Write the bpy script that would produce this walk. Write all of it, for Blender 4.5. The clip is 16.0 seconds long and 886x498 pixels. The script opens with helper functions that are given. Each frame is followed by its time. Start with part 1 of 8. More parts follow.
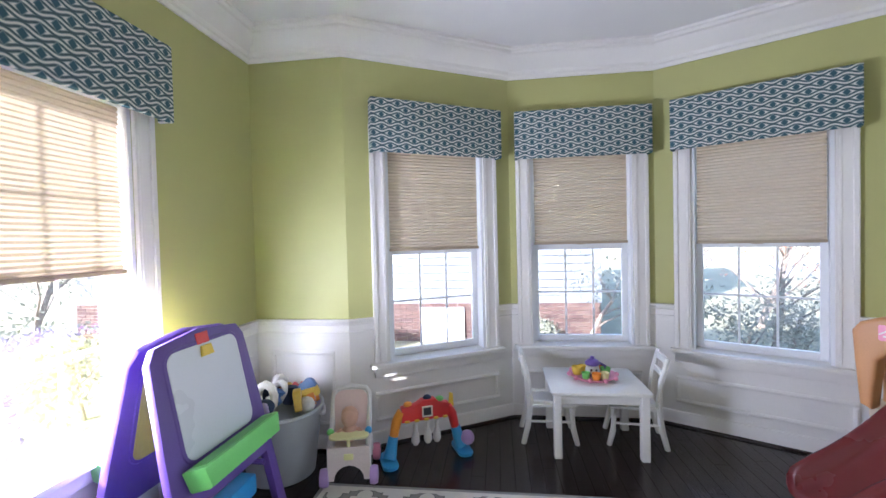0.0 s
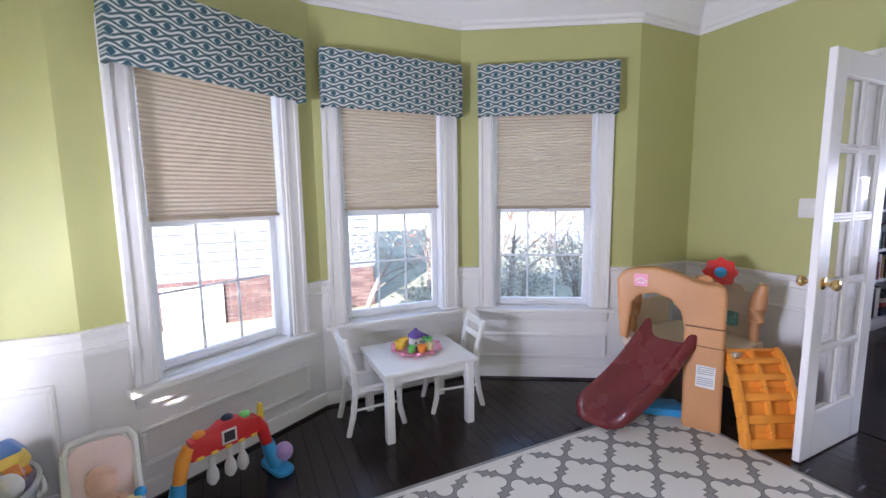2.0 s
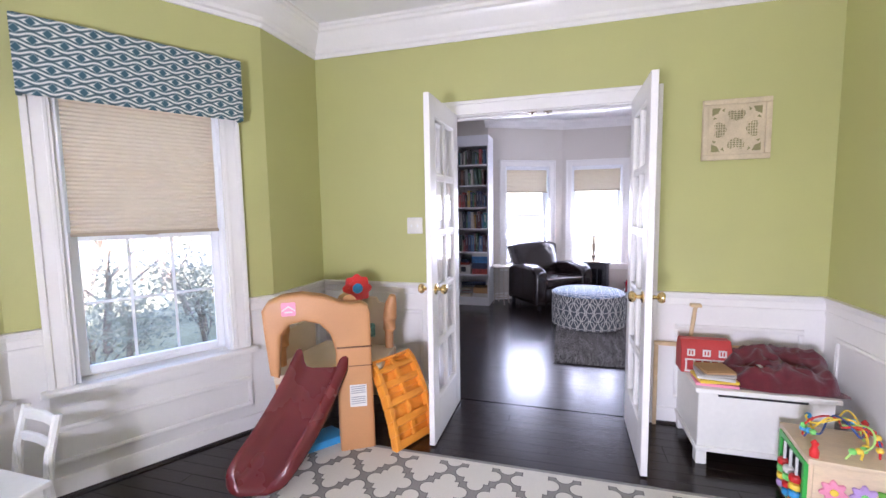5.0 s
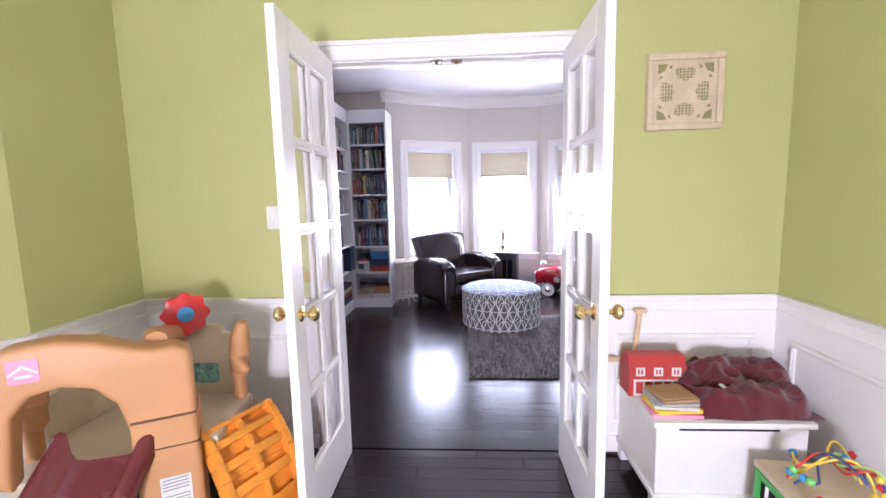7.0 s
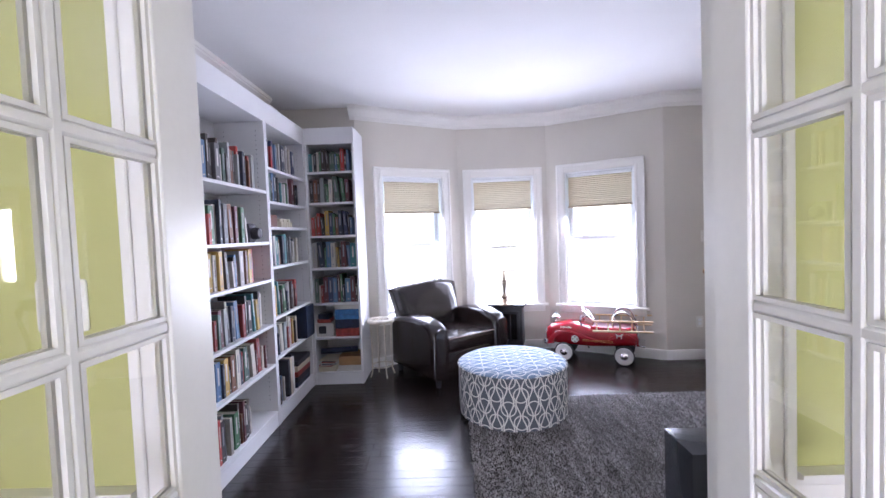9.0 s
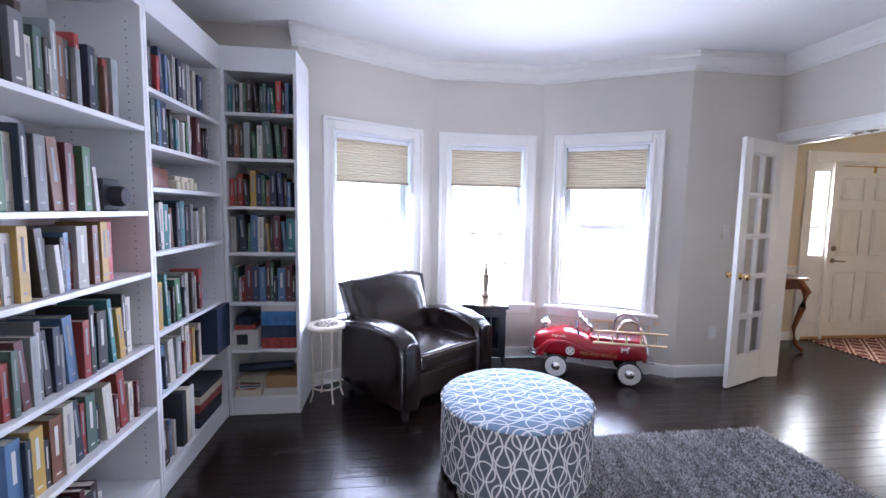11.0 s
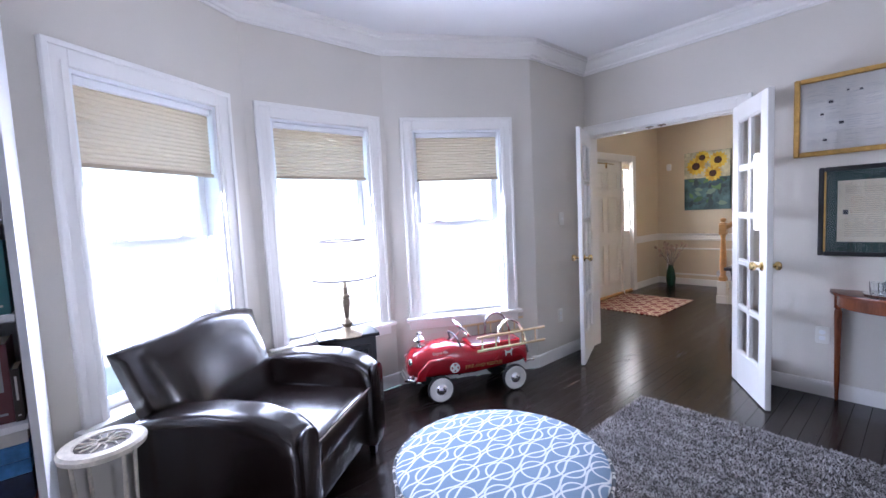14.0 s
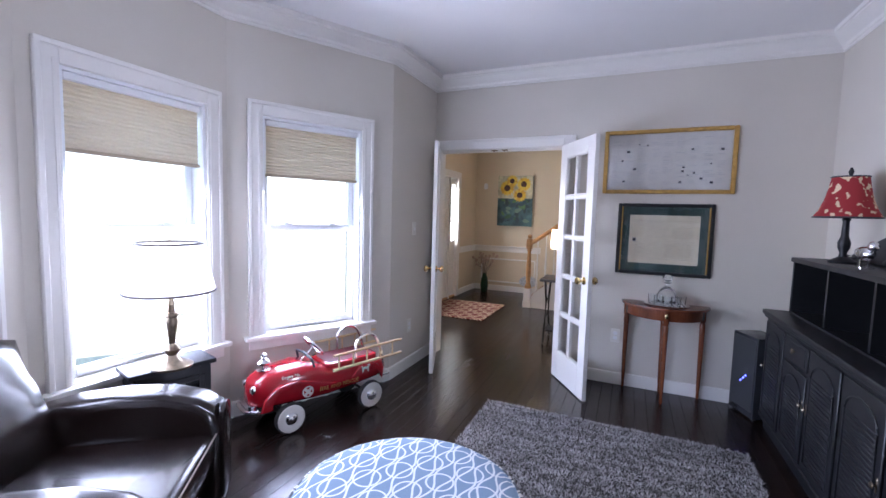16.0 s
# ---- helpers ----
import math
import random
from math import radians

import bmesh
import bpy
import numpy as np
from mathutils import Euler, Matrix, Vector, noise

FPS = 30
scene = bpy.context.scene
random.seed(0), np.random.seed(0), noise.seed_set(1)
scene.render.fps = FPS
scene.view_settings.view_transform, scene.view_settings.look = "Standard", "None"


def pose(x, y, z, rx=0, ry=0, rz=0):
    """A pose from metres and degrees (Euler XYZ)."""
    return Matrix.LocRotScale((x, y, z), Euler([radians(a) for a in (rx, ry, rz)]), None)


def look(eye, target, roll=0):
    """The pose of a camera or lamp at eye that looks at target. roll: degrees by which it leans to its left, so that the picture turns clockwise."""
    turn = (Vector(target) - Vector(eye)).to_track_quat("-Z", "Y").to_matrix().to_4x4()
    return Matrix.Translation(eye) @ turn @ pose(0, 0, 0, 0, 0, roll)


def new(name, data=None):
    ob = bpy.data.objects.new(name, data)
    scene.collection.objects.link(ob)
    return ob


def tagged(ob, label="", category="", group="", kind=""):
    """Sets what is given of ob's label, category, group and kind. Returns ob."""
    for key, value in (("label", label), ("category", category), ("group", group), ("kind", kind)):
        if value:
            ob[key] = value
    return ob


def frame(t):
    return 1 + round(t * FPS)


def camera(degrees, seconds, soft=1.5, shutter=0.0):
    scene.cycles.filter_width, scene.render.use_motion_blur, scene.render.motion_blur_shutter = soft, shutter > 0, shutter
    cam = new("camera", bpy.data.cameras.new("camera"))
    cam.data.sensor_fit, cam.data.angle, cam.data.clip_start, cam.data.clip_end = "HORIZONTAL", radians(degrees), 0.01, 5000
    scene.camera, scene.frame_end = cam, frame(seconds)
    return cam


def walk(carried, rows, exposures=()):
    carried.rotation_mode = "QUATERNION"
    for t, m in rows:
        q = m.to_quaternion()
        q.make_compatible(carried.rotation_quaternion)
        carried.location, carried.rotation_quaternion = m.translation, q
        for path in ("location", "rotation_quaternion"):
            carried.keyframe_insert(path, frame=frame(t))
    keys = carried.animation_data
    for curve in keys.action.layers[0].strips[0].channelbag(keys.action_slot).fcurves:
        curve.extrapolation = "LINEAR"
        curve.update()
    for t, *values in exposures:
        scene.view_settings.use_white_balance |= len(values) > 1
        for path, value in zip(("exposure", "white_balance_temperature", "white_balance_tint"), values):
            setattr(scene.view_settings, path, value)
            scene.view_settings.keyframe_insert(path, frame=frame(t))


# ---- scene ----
cam = camera(92.7, 16.0)
PATH = [
    (0, (0.224, 0.099, 1.362), (-0.029, 2.082, 1.314), -1.4),
    (0.5, (0.089, 0.204, 1.394), (0.138, 2.201, 1.297), -2.4),
    (1, (0.027, 0.36, 1.384), (0.34, 2.329, 1.22), -2.6),
    (1.5, (-0.05, 0.464, 1.377), (0.535, 2.365, 1.167), -1.9),
    (2, (-0.12, 0.573, 1.378), (0.739, 2.363, 1.134), -0.8),
    (2.5, (-0.107, 0.675, 1.35), (0.999, 2.322, 1.099), -0.3),
    (3, (-0.079, 0.733, 1.378), (1.256, 2.205, 1.152), -0.4),
    (3.5, (-0.053, 0.761, 1.392), (1.49, 2.019, 1.207), -1.0),
    (4, (-0.01, 0.782, 1.392), (1.705, 1.799, 1.232), -1.7),
    (4.5, (0.035, 0.819, 1.389), (1.873, 1.592, 1.233), -1.7),
    (5, (0.108, 0.876, 1.389), (2.02, 1.431, 1.206), -0.9),
    (5.2, (0.158, 0.888, 1.379), (2.09, 1.364, 1.18), -0.6),
    (7.5, (1.163, 0.961, 1.361), (3.148, 1.054, 1.132), -1.8),
    (8, (1.472, 0.981, 1.356), (3.461, 1.068, 1.172), -2.4),
    (8.5, (1.772, 1.043, 1.381), (3.767, 1.095, 1.256), -2.2),
    (9, (2.083, 1.053, 1.413), (4.081, 1.087, 1.334), -2.2),
    (11.5, (3.343, 1.382, 1.424), (5.293, 1.009, 1.186), 1.7),
    (12, (3.535, 1.462, 1.427), (5.438, 0.907, 1.162), 1.1),
    (12.5, (3.74, 1.553, 1.394), (5.579, 0.809, 1.134), -0.1),
    (13, (3.923, 1.652, 1.387), (5.677, 0.72, 1.161), -1.3),
    (13.5, (4.093, 1.75, 1.378), (5.739, 0.628, 1.197), -2.0),
    (14, (4.251, 1.779, 1.353), (5.763, 0.479, 1.196), -2.8),
    (14.5, (4.376, 1.79, 1.373), (5.731, 0.326, 1.232), -2.9),
    (15, (4.488, 1.829, 1.379), (5.664, 0.216, 1.249), -1.7),
    (15.5, (4.582, 1.859, 1.392), (5.568, 0.124, 1.257), -0.1),
    (16, (4.665, 1.872, 1.4), (5.464, 0.045, 1.243), 1.6),
]
walk(cam, [(t, look(eye, target, roll)) for t, eye, target, roll in PATH],
     [(0.0, 2.45, 5500, 18), (2.0, 2.55, 5600, 20), (3.5, 2.75, 5750, 21), (5.0, 2.98, 5850, 22), (7.5, 3.35, 5950, 23), (9.0, 3.15, 5850, 18), (11.5, 3.15, 5550, 16), (13.0, 3.2, 5500, 16), (14.5, 2.92, 5500, 16), (16.0, 2.8, 5550, 18)])

# ---- light ----
SUN_WAY = Vector((0.81, 1.01, -0.63))
world = bpy.data.worlds.new("sky")
scene.world = world
world.use_nodes = True
wn = world.node_tree.nodes
sky = wn.new("ShaderNodeTexSky")
sky.sky_type, sky.sun_disc = "NISHITA", False
sky.sun_elevation, sky.sun_rotation = radians(26), radians(218.7)
wn["Background"].inputs[1].default_value = 0.14
world.node_tree.links.new(sky.outputs[0], wn["Background"].inputs[0])
sun = new("sun", bpy.data.lights.new("sun", "SUN"))
sun.data.energy, sun.data.angle, sun.data.color = 4.0, radians(0.6), (1.0, 0.93, 0.82)
sun.matrix_world = look((0, 0, 20), Vector((0, 0, 20)) + SUN_WAY)


def window_light(eye, inward, power, color, wide=0.72, high=1.46):
    """Sky light in a window's opening."""
    ob = new("window_light", bpy.data.lights.new("window_light", "AREA"))
    ob.data.shape, ob.data.size, ob.data.size_y = "RECTANGLE", wide, high
    ob.data.energy, ob.data.color = power, color
    ob.matrix_world = look(eye, Vector(eye) + Vector(inward))


COOL = (0.86, 0.87, 1.0)
window_light((6.925, -0.644, 1.05), (-0.868, 0.497, -0.32), 7.2, COOL, 0.72, 1.06)
window_light((7.215, 0.418, 1.05), (-1, 0, -0.32), 7.2, COOL, 0.72, 1.06)
window_light((6.920, 1.488, 1.05), (-0.868, -0.497, -0.32), 7.2, COOL, 0.72, 1.06)
window_light((-1.505, 1.42, 0.905), (1, 0, -0.5), 27, (0.92, 0.91, 1.0), 0.70, 0.66)
for ly in (-4.81, -3.53):
    window_light((7.50, ly, 1.455), (-1, 0, 0), 3.5, (1.0, 0.95, 0.86), 0.20, 0.94)
bulb = new("hall_lamp_bulb", bpy.data.lights.new("hall_lamp_bulb", "POINT"))
bulb.data.energy, bulb.data.color, bulb.data.shadow_soft_size = 12.0, (1.0, 0.74, 0.46), 0.04
bulb.location = (5.34, -3.02, 1.17)

# ---- materials ----


def shader(name):
    m = bpy.data.materials.new(name)
    m.use_nodes = True
    return m, m.node_tree.nodes, m.node_tree.links, m.node_tree.nodes["Principled BSDF"]


class N:
    """Short spelling for maths nodes."""

    def __init__(self, m):
        self.n, self.l = m.node_tree.nodes, m.node_tree.links

    def put(self, sock, v):
        if isinstance(v, bpy.types.NodeSocket):
            self.l.new(v, sock)
        else:
            sock.default_value = v

    def op(self, kind, a, b=0.0, c=0.0):
        k = self.n.new("ShaderNodeMath")
        k.operation = kind
        for i, v in enumerate((a, b, c)):
            self.put(k.inputs[i], v)
        return k.outputs[0]

    def mix(self, f, a, b):
        k = self.n.new("ShaderNodeMix")
        k.data_type = "RGBA"
        self.put(k.inputs[0], f)
        self.put(k.inputs[6], a if isinstance(a, bpy.types.NodeSocket) else (*a, 1))
        self.put(k.inputs[7], b if isinstance(b, bpy.types.NodeSocket) else (*b, 1))
        return k.outputs[2]

    def xyz(self, local=False):
        if local:
            src = self.n.new("ShaderNodeTexCoord").outputs["Object"]
        else:
            src = self.n.new("ShaderNodeNewGeometry").outputs["Position"]
        s = self.n.new("ShaderNodeSeparateXYZ")
        self.l.new(src, s.inputs[0])
        return src, s.outputs[0], s.outputs[1], s.outputs[2]

    def noise(self, vec, scale, detail=3.0, stretch=None):
        if stretch:
            mp = self.n.new("ShaderNodeMapping")
            mp.inputs["Scale"].default_value = stretch
            self.l.new(vec, mp.inputs[0])
            vec = mp.outputs[0]
        k = self.n.new("ShaderNodeTexNoise")
        k.inputs["Scale"].default_value, k.inputs["Detail"].default_value = scale, detail
        self.l.new(vec, k.inputs[0])
        return k.outputs[0]

    def combine(self, x, y, z):
        k = self.n.new("ShaderNodeCombineXYZ")
        for i, v in enumerate((x, y, z)):
            self.put(k.inputs[i], v)
        return k.outputs[0]

    def bump(self, height, strength, dist, bsdf):
        k = self.n.new("ShaderNodeBump")
        k.inputs["Strength"].default_value, k.inputs["Distance"].default_value = strength, dist
        self.l.new(height, k.inputs["Height"])
        self.l.new(k.outputs[0], bsdf.inputs["Normal"])

    def step(self, v, edge, soft):
        k = self.n.new("ShaderNodeMapRange")
        k.interpolation_type = "SMOOTHSTEP"
        self.put(k.inputs[0], v)
        k.inputs[1].default_value, k.inputs[2].default_value = edge - soft, edge + soft
        return k.outputs[0]


def tone(c, k):
    return tuple(min(1.0, v * k) for v in c)


def plain(name, color, rough=0.5, metal=0.0, var=0.08, scale=6.0, fine=90.0, bump=0.05, coat=0.0, stretch=None, sheen=0.0):
    """Paint, plastic, wood, metal: two scales of colour drift, roughness drift and fine relief."""
    m, n, l, b = shader(name)
    q = N(m)
    pos = q.xyz()[0]
    big, small = q.noise(pos, scale, 3, stretch), q.noise(pos, fine, 4, stretch)
    f = q.op("ADD", q.op("MULTIPLY", big, 0.65), q.op("MULTIPLY", small, 0.35))
    l.new(q.mix(q.step(f, 0.5, 0.22), tone(color, 1 - var), tone(color, 1 + var)), b.inputs["Base Color"])
    l.new(q.op("MULTIPLY_ADD", big, 0.16 * rough, rough * 0.92), b.inputs["Roughness"])
    b.inputs["Metallic"].default_value = metal
    b.inputs["Coat Weight"].default_value = coat
    b.inputs["Coat Roughness"].default_value = 0.08
    b.inputs["Sheen Weight"].default_value = sheen
    if bump:
        q.bump(small, bump, 0.004, b)
    return m


GREEN = plain("green_wall_paint", (0.47, 0.47, 0.185), 0.6, var=0.03, scale=1.5, fine=160, bump=0.06)
GREY = plain("warm_grey_wall_paint", (0.64, 0.60, 0.53), 0.6, var=0.03, scale=1.5, fine=160, bump=0.06)
BEIGE = plain("beige_wall_paint", (0.66, 0.56, 0.41), 0.6, var=0.03, scale=1.5, fine=160, bump=0.06)
WHITE = plain("white_gloss_trim", (0.82, 0.80, 0.76), 0.32, var=0.025, scale=3, fine=60, bump=0.03)
CEIL = plain("white_ceiling_paint", (0.82, 0.81, 0.80), 0.8, var=0.02, scale=2, fine=120, bump=0.08)
VINYL = plain("white_vinyl", (0.84, 0.85, 0.86), 0.35, var=0.02)
FURN = plain("white_furniture_paint", (0.80, 0.79, 0.74), 0.35, var=0.04, scale=5, fine=40, bump=0.04)
SHELF = plain("white_bookcase_paint", (0.80, 0.80, 0.81), 0.4, var=0.02, scale=4, bump=0.03)
BRASS = plain("polished_brass", (0.80, 0.60, 0.28), 0.22, 1.0, 0.08, 20)
CHROME = plain("chrome", (0.80, 0.80, 0.82), 0.12, 1.0, 0.03, 20, bump=0.0)
PEWTER = plain("antique_pewter", (0.26, 0.21, 0.15), 0.32, 1.0, 0.25, 30)
LEATHER = plain("black_brown_leather", (0.010, 0.0055, 0.0045), 0.25, 0, 0.3, 9, 240, 0.12, coat=0.25)
STITCH = plain("light_stitch_thread", (0.30, 0.24, 0.20), 0.8)
BLACKWOOD = plain("black_painted_wood", (0.0075, 0.008, 0.010), 0.42, 0, 0.25, 5, 50, 0.12)
BLACKIRON = plain("black_iron", (0.02, 0.02, 0.022), 0.45, 0.3, 0.2, 20, 120, 0.2)
MAHOG = plain("mahogany", (0.19, 0.055, 0.022), 0.25, 0, 0.35, 5, 60, 0.05, coat=0.3, stretch=(2, 2, 0.3))
OAK = plain("golden_oak", (0.50, 0.27, 0.10), 0.35, 0, 0.25, 8, 60, 0.06, coat=0.2, stretch=(0.4, 2, 2))
PINE = plain("pale_pine", (0.66, 0.49, 0.28), 0.45, 0, 0.15, 8, 70, 0.05, stretch=(0.4, 2, 2))
BIRCH = plain("birch_plywood", (0.68, 0.54, 0.36), 0.4, 0, 0.12, 6, 60, 0.05, stretch=(2, 0.5, 2))
PLASTER = plain("weathered_plaster", (0.60, 0.50, 0.33), 0.7, 0, 0.12, 12, 90, 0.25)
CREAM = plain("cream_plaster", (0.70, 0.63, 0.46), 0.6, 0, 0.08, 10, 80, 0.15)
MAROON = plain("maroon_rotomoulded_plastic", (0.135, 0.018, 0.019), 0.27, 0, 0.10, 4, 150, 0.12)
TAN = plain("tan_rotomoulded_plastic", (0.56, 0.28, 0.115), 0.45, 0, 0.08, 4, 180, 0.18)
SAND = plain("sand_plastic", (0.62, 0.52, 0.36), 0.5, 0, 0.06, 4, 180, 0.18)
ORANGE = plain("orange_plastic", (0.86, 0.33, 0.035), 0.4, 0, 0.08, 5, 150, 0.12)
RED = plain("red_plastic", (0.64, 0.030, 0.028), 0.3, 0, 0.08, 8)
BLUE = plain("blue_plastic", (0.05, 0.33, 0.66), 0.35, 0, 0.08, 8)
NAVY = plain("navy_cloth", (0.02, 0.035, 0.075), 0.7, 0, 0.15, 12)
PURPLE = plain("purple_plastic", (0.115, 0.060, 0.27), 0.38, 0, 0.08, 5, 150, 0.1)
LIME = plain("lime_plastic", (0.20, 0.62, 0.15), 0.32, 0, 0.06, 5, 150, 0.06)
YELLOW = plain("yellow_plastic", (0.84, 0.60, 0.06), 0.4, 0, 0.06, 8)
PALEYEL = plain("pale_yellow_plastic", (0.80, 0.78, 0.38), 0.4, 0, 0.06, 8)
PINK = plain("pink_plastic", (0.80, 0.30, 0.42), 0.4, 0, 0.06, 8)
PALEPINK = plain("pale_pink_plastic", (0.80, 0.62, 0.58), 0.45, 0, 0.05, 8)
LILAC = plain("lilac_plastic", (0.48, 0.32, 0.60), 0.4, 0, 0.06, 8)
SKIN = plain("doll_vinyl", (0.66, 0.40, 0.28), 0.5, 0, 0.05, 10)
WHITEBOARD = plain("whiteboard", (0.66, 0.67, 0.70), 0.28, 0, 0.02, 3)
CHALK = plain("olive_backed_board", (0.36, 0.33, 0.06), 0.6, 0, 0.06, 3)
TUB = plain("grey_tub_plastic", (0.42, 0.44, 0.44), 0.5, 0, 0.06, 5, 150, 0.1)
VELVET = plain("burgundy_fleece", (0.105, 0.010, 0.016), 0.95, 0, 0.35, 14, 260, 0.6, sheen=0.4)
CARRED = plain("red_enamel", (0.36, 0.008, 0.018), 0.16, 0, 0.06, 3, 40, 0.0, coat=0.6)
RUBBER = plain("white_rubber", (0.72, 0.70, 0.66), 0.6, 0, 0.06, 10)
BLACKRUB = plain("black_rubber", (0.02, 0.02, 0.02), 0.7)
GOLD = plain("gilt_frame", (0.62, 0.39, 0.12), 0.32, 0.8, 0.2, 25, 120, 0.2)
PAPER = plain("aged_paper", (0.62, 0.60, 0.56), 0.75, 0, 0.05, 8)
PARCH = plain("parchment", (0.66, 0.60, 0.46), 0.75, 0, 0.06, 6)
MATGREEN = plain("dark_green_mat", (0.030, 0.062, 0.055), 0.8, 0, 0.08, 10)
INK = plain("grey_ink", (0.30, 0.30, 0.32), 0.8)
DARKINK = plain("black_ink", (0.04, 0.04, 0.05), 0.7)
SPEAKER = plain("grey_black_speaker_lacquer", (0.035, 0.037, 0.042), 0.25, 0, 0.1, 8)
CARD = plain("brown_cardboard", (0.42, 0.25, 0.12), 0.8, 0, 0.12, 10)
SHADEPAPER = plain("antique_white_metal", (0.60, 0.54, 0.44), 0.55, 0, 0.2, 20, 90, 0.2)
PLATE = plain("ivory_switch_plate", (0.78, 0.76, 0.70), 0.35)
PAGE = plain("book_pages", (0.68, 0.63, 0.52), 0.8, 0, 0.08, 30, 400, 0.3)
# Near-black that paints the shade of recesses onto solid faces.
DARKGAP = plain("recess_shade_black", (0.008, 0.008, 0.009), 0.8, bump=0)
LEAF = plain("evergreen_leaf", (0.24, 0.25, 0.19), 0.6, 0, 0.4, 3, 20, 0)
REDLEAF = plain("russet_leaf", (0.30, 0.10, 0.05), 0.6, 0, 0.4, 3, 20, 0)
BARK = plain("grey_bark", (0.24, 0.20, 0.17), 0.9, 0, 0.3, 8, 60, 0.5)
SIDING = plain("pale_lap_siding", (0.18, 0.20, 0.23), 0.6, 0, 0.03, 1)
SLATE = plain("asphalt_shingle", (0.10, 0.10, 0.11), 0.9, 0, 0.2, 2, 30, 0.4)
MORTAR = plain("mortar", (0.45, 0.42, 0.38), 0.9, 0, 0.1, 6)
LAWN = plain("winter_lawn", (0.34, 0.32, 0.20), 0.95, 0, 0.3, 0.8, 25, 0.8)
CONCRETE = plain("concrete", (0.50, 0.49, 0.46), 0.85, 0, 0.12, 1.2, 30, 0.3)
DRIED = plain("dried_flower", (0.48, 0.34, 0.26), 0.8, 0, 0.3, 30)
GREENGLASS = plain("dark_green_glazed_vase", (0.015, 0.06, 0.035), 0.15, 0, 0.1, 10)


def glow(name, color, power):
    m, n, l, b = shader(name)
    b.inputs["Base Color"].default_value = (*color, 1)
    b.inputs["Emission Color"].default_value = (*color, 1)
    b.inputs["Emission Strength"].default_value = power
    return m


BLUELED = glow("blue_indicator", (0.08, 0.10, 1.0), 3.0)


def pane_glass():
    m, n, l, b = shader("clear_pane")
    n.remove(b)
    tr, gl, fr, mx = n.new("ShaderNodeBsdfTransparent"), n.new("ShaderNodeBsdfGlossy"), n.new("ShaderNodeLayerWeight"), n.new("ShaderNodeMixShader")
    gl.inputs["Roughness"].default_value = 0.01
    fr.inputs["Blend"].default_value = 0.5
    q = N(m)
    l.new(q.op("MULTIPLY_ADD", q.op("POWER", fr.outputs["Facing"], 4.0), 0.6, 0.05), mx.inputs[0])
    l.new(tr.outputs[0], mx.inputs[1])
    l.new(gl.outputs[0], mx.inputs[2])
    l.new(mx.outputs[0], n["Material Output"].inputs[0])
    return m


GLASS = pane_glass()


def solid_glass():
    m, n, l, b = shader("cut_crystal")
    b.inputs["Transmission Weight"].default_value = 1.0
    b.inputs["Roughness"].default_value = 0.03
    b.inputs["IOR"].default_value = 1.5
    b.inputs["Base Color"].default_value = (0.95, 0.97, 0.98, 1)
    return m


CRYSTAL = solid_glass()


def cloth_shade(name, color, through_part, cross=False):
    """Thin fabric that lets part of the light through."""
    m, n, l, b = shader(name)
    q = N(m)
    pos = q.xyz()[0]
    c = q.mix(q.noise(pos, 25, 2), tone(color, 0.96), tone(color, 1.04))
    l.new(c, b.inputs["Base Color"])
    b.inputs["Roughness"].default_value = 0.9
    tl, mx = n.new("ShaderNodeBsdfTranslucent"), n.new("ShaderNodeMixShader")
    l.new(c, tl.inputs[0])
    mx.inputs[0].default_value = through_part
    l.new(b.outputs[0], mx.inputs[1])
    l.new(tl.outputs[0], mx.inputs[2])
    l.new(mx.outputs[0], n["Material Output"].inputs[0])
    return m


PLEAT = cloth_shade("beige_pleated_fabric", (0.67, 0.57, 0.43), 0.20)
LAMPSHADE = cloth_shade("white_lamp_linen", (0.84, 0.82, 0.78), 0.6)


def wood_floor():
    m, n, l, b = shader("espresso_oak_boards")
    q = N(m)
    pos = q.xyz()[0]
    oi = n.new("ShaderNodeObjectInfo").outputs["Random"]
    isl = n.new("ShaderNodeNewGeometry").outputs["Random Per Island"]
    r = q.op("FRACT", q.op("ADD", oi, isl))
    grain = q.noise(pos, 30, 5, (3.0, 0.25, 1))
    wide = q.noise(pos, 1.3, 2)
    base = q.mix(grain, (0.007, 0.0042, 0.0034), (0.022, 0.0115, 0.008))
    base = q.mix(q.op("MULTIPLY", r, 0.55), base, (0.010, 0.006, 0.005))
    l.new(base, b.inputs["Base Color"])
    rough = q.op("ADD", q.op("MULTIPLY_ADD", wide, 0.08, 0.13), q.op("MULTIPLY", grain, 0.08))
    l.new(q.op("ADD", rough, q.op("MULTIPLY", r, 0.05)), b.inputs["Roughness"])
    h = q.op("ADD", q.op("MULTIPLY", grain, 0.5), q.op("MULTIPLY", q.noise(pos, 8, 2, (5, 0.6, 1)), 1.0))
    q.bump(h, 0.15, 0.004, b)
    b.inputs["Specular IOR Level"].default_value = 0.5
    return m


BOARDS = wood_floor()


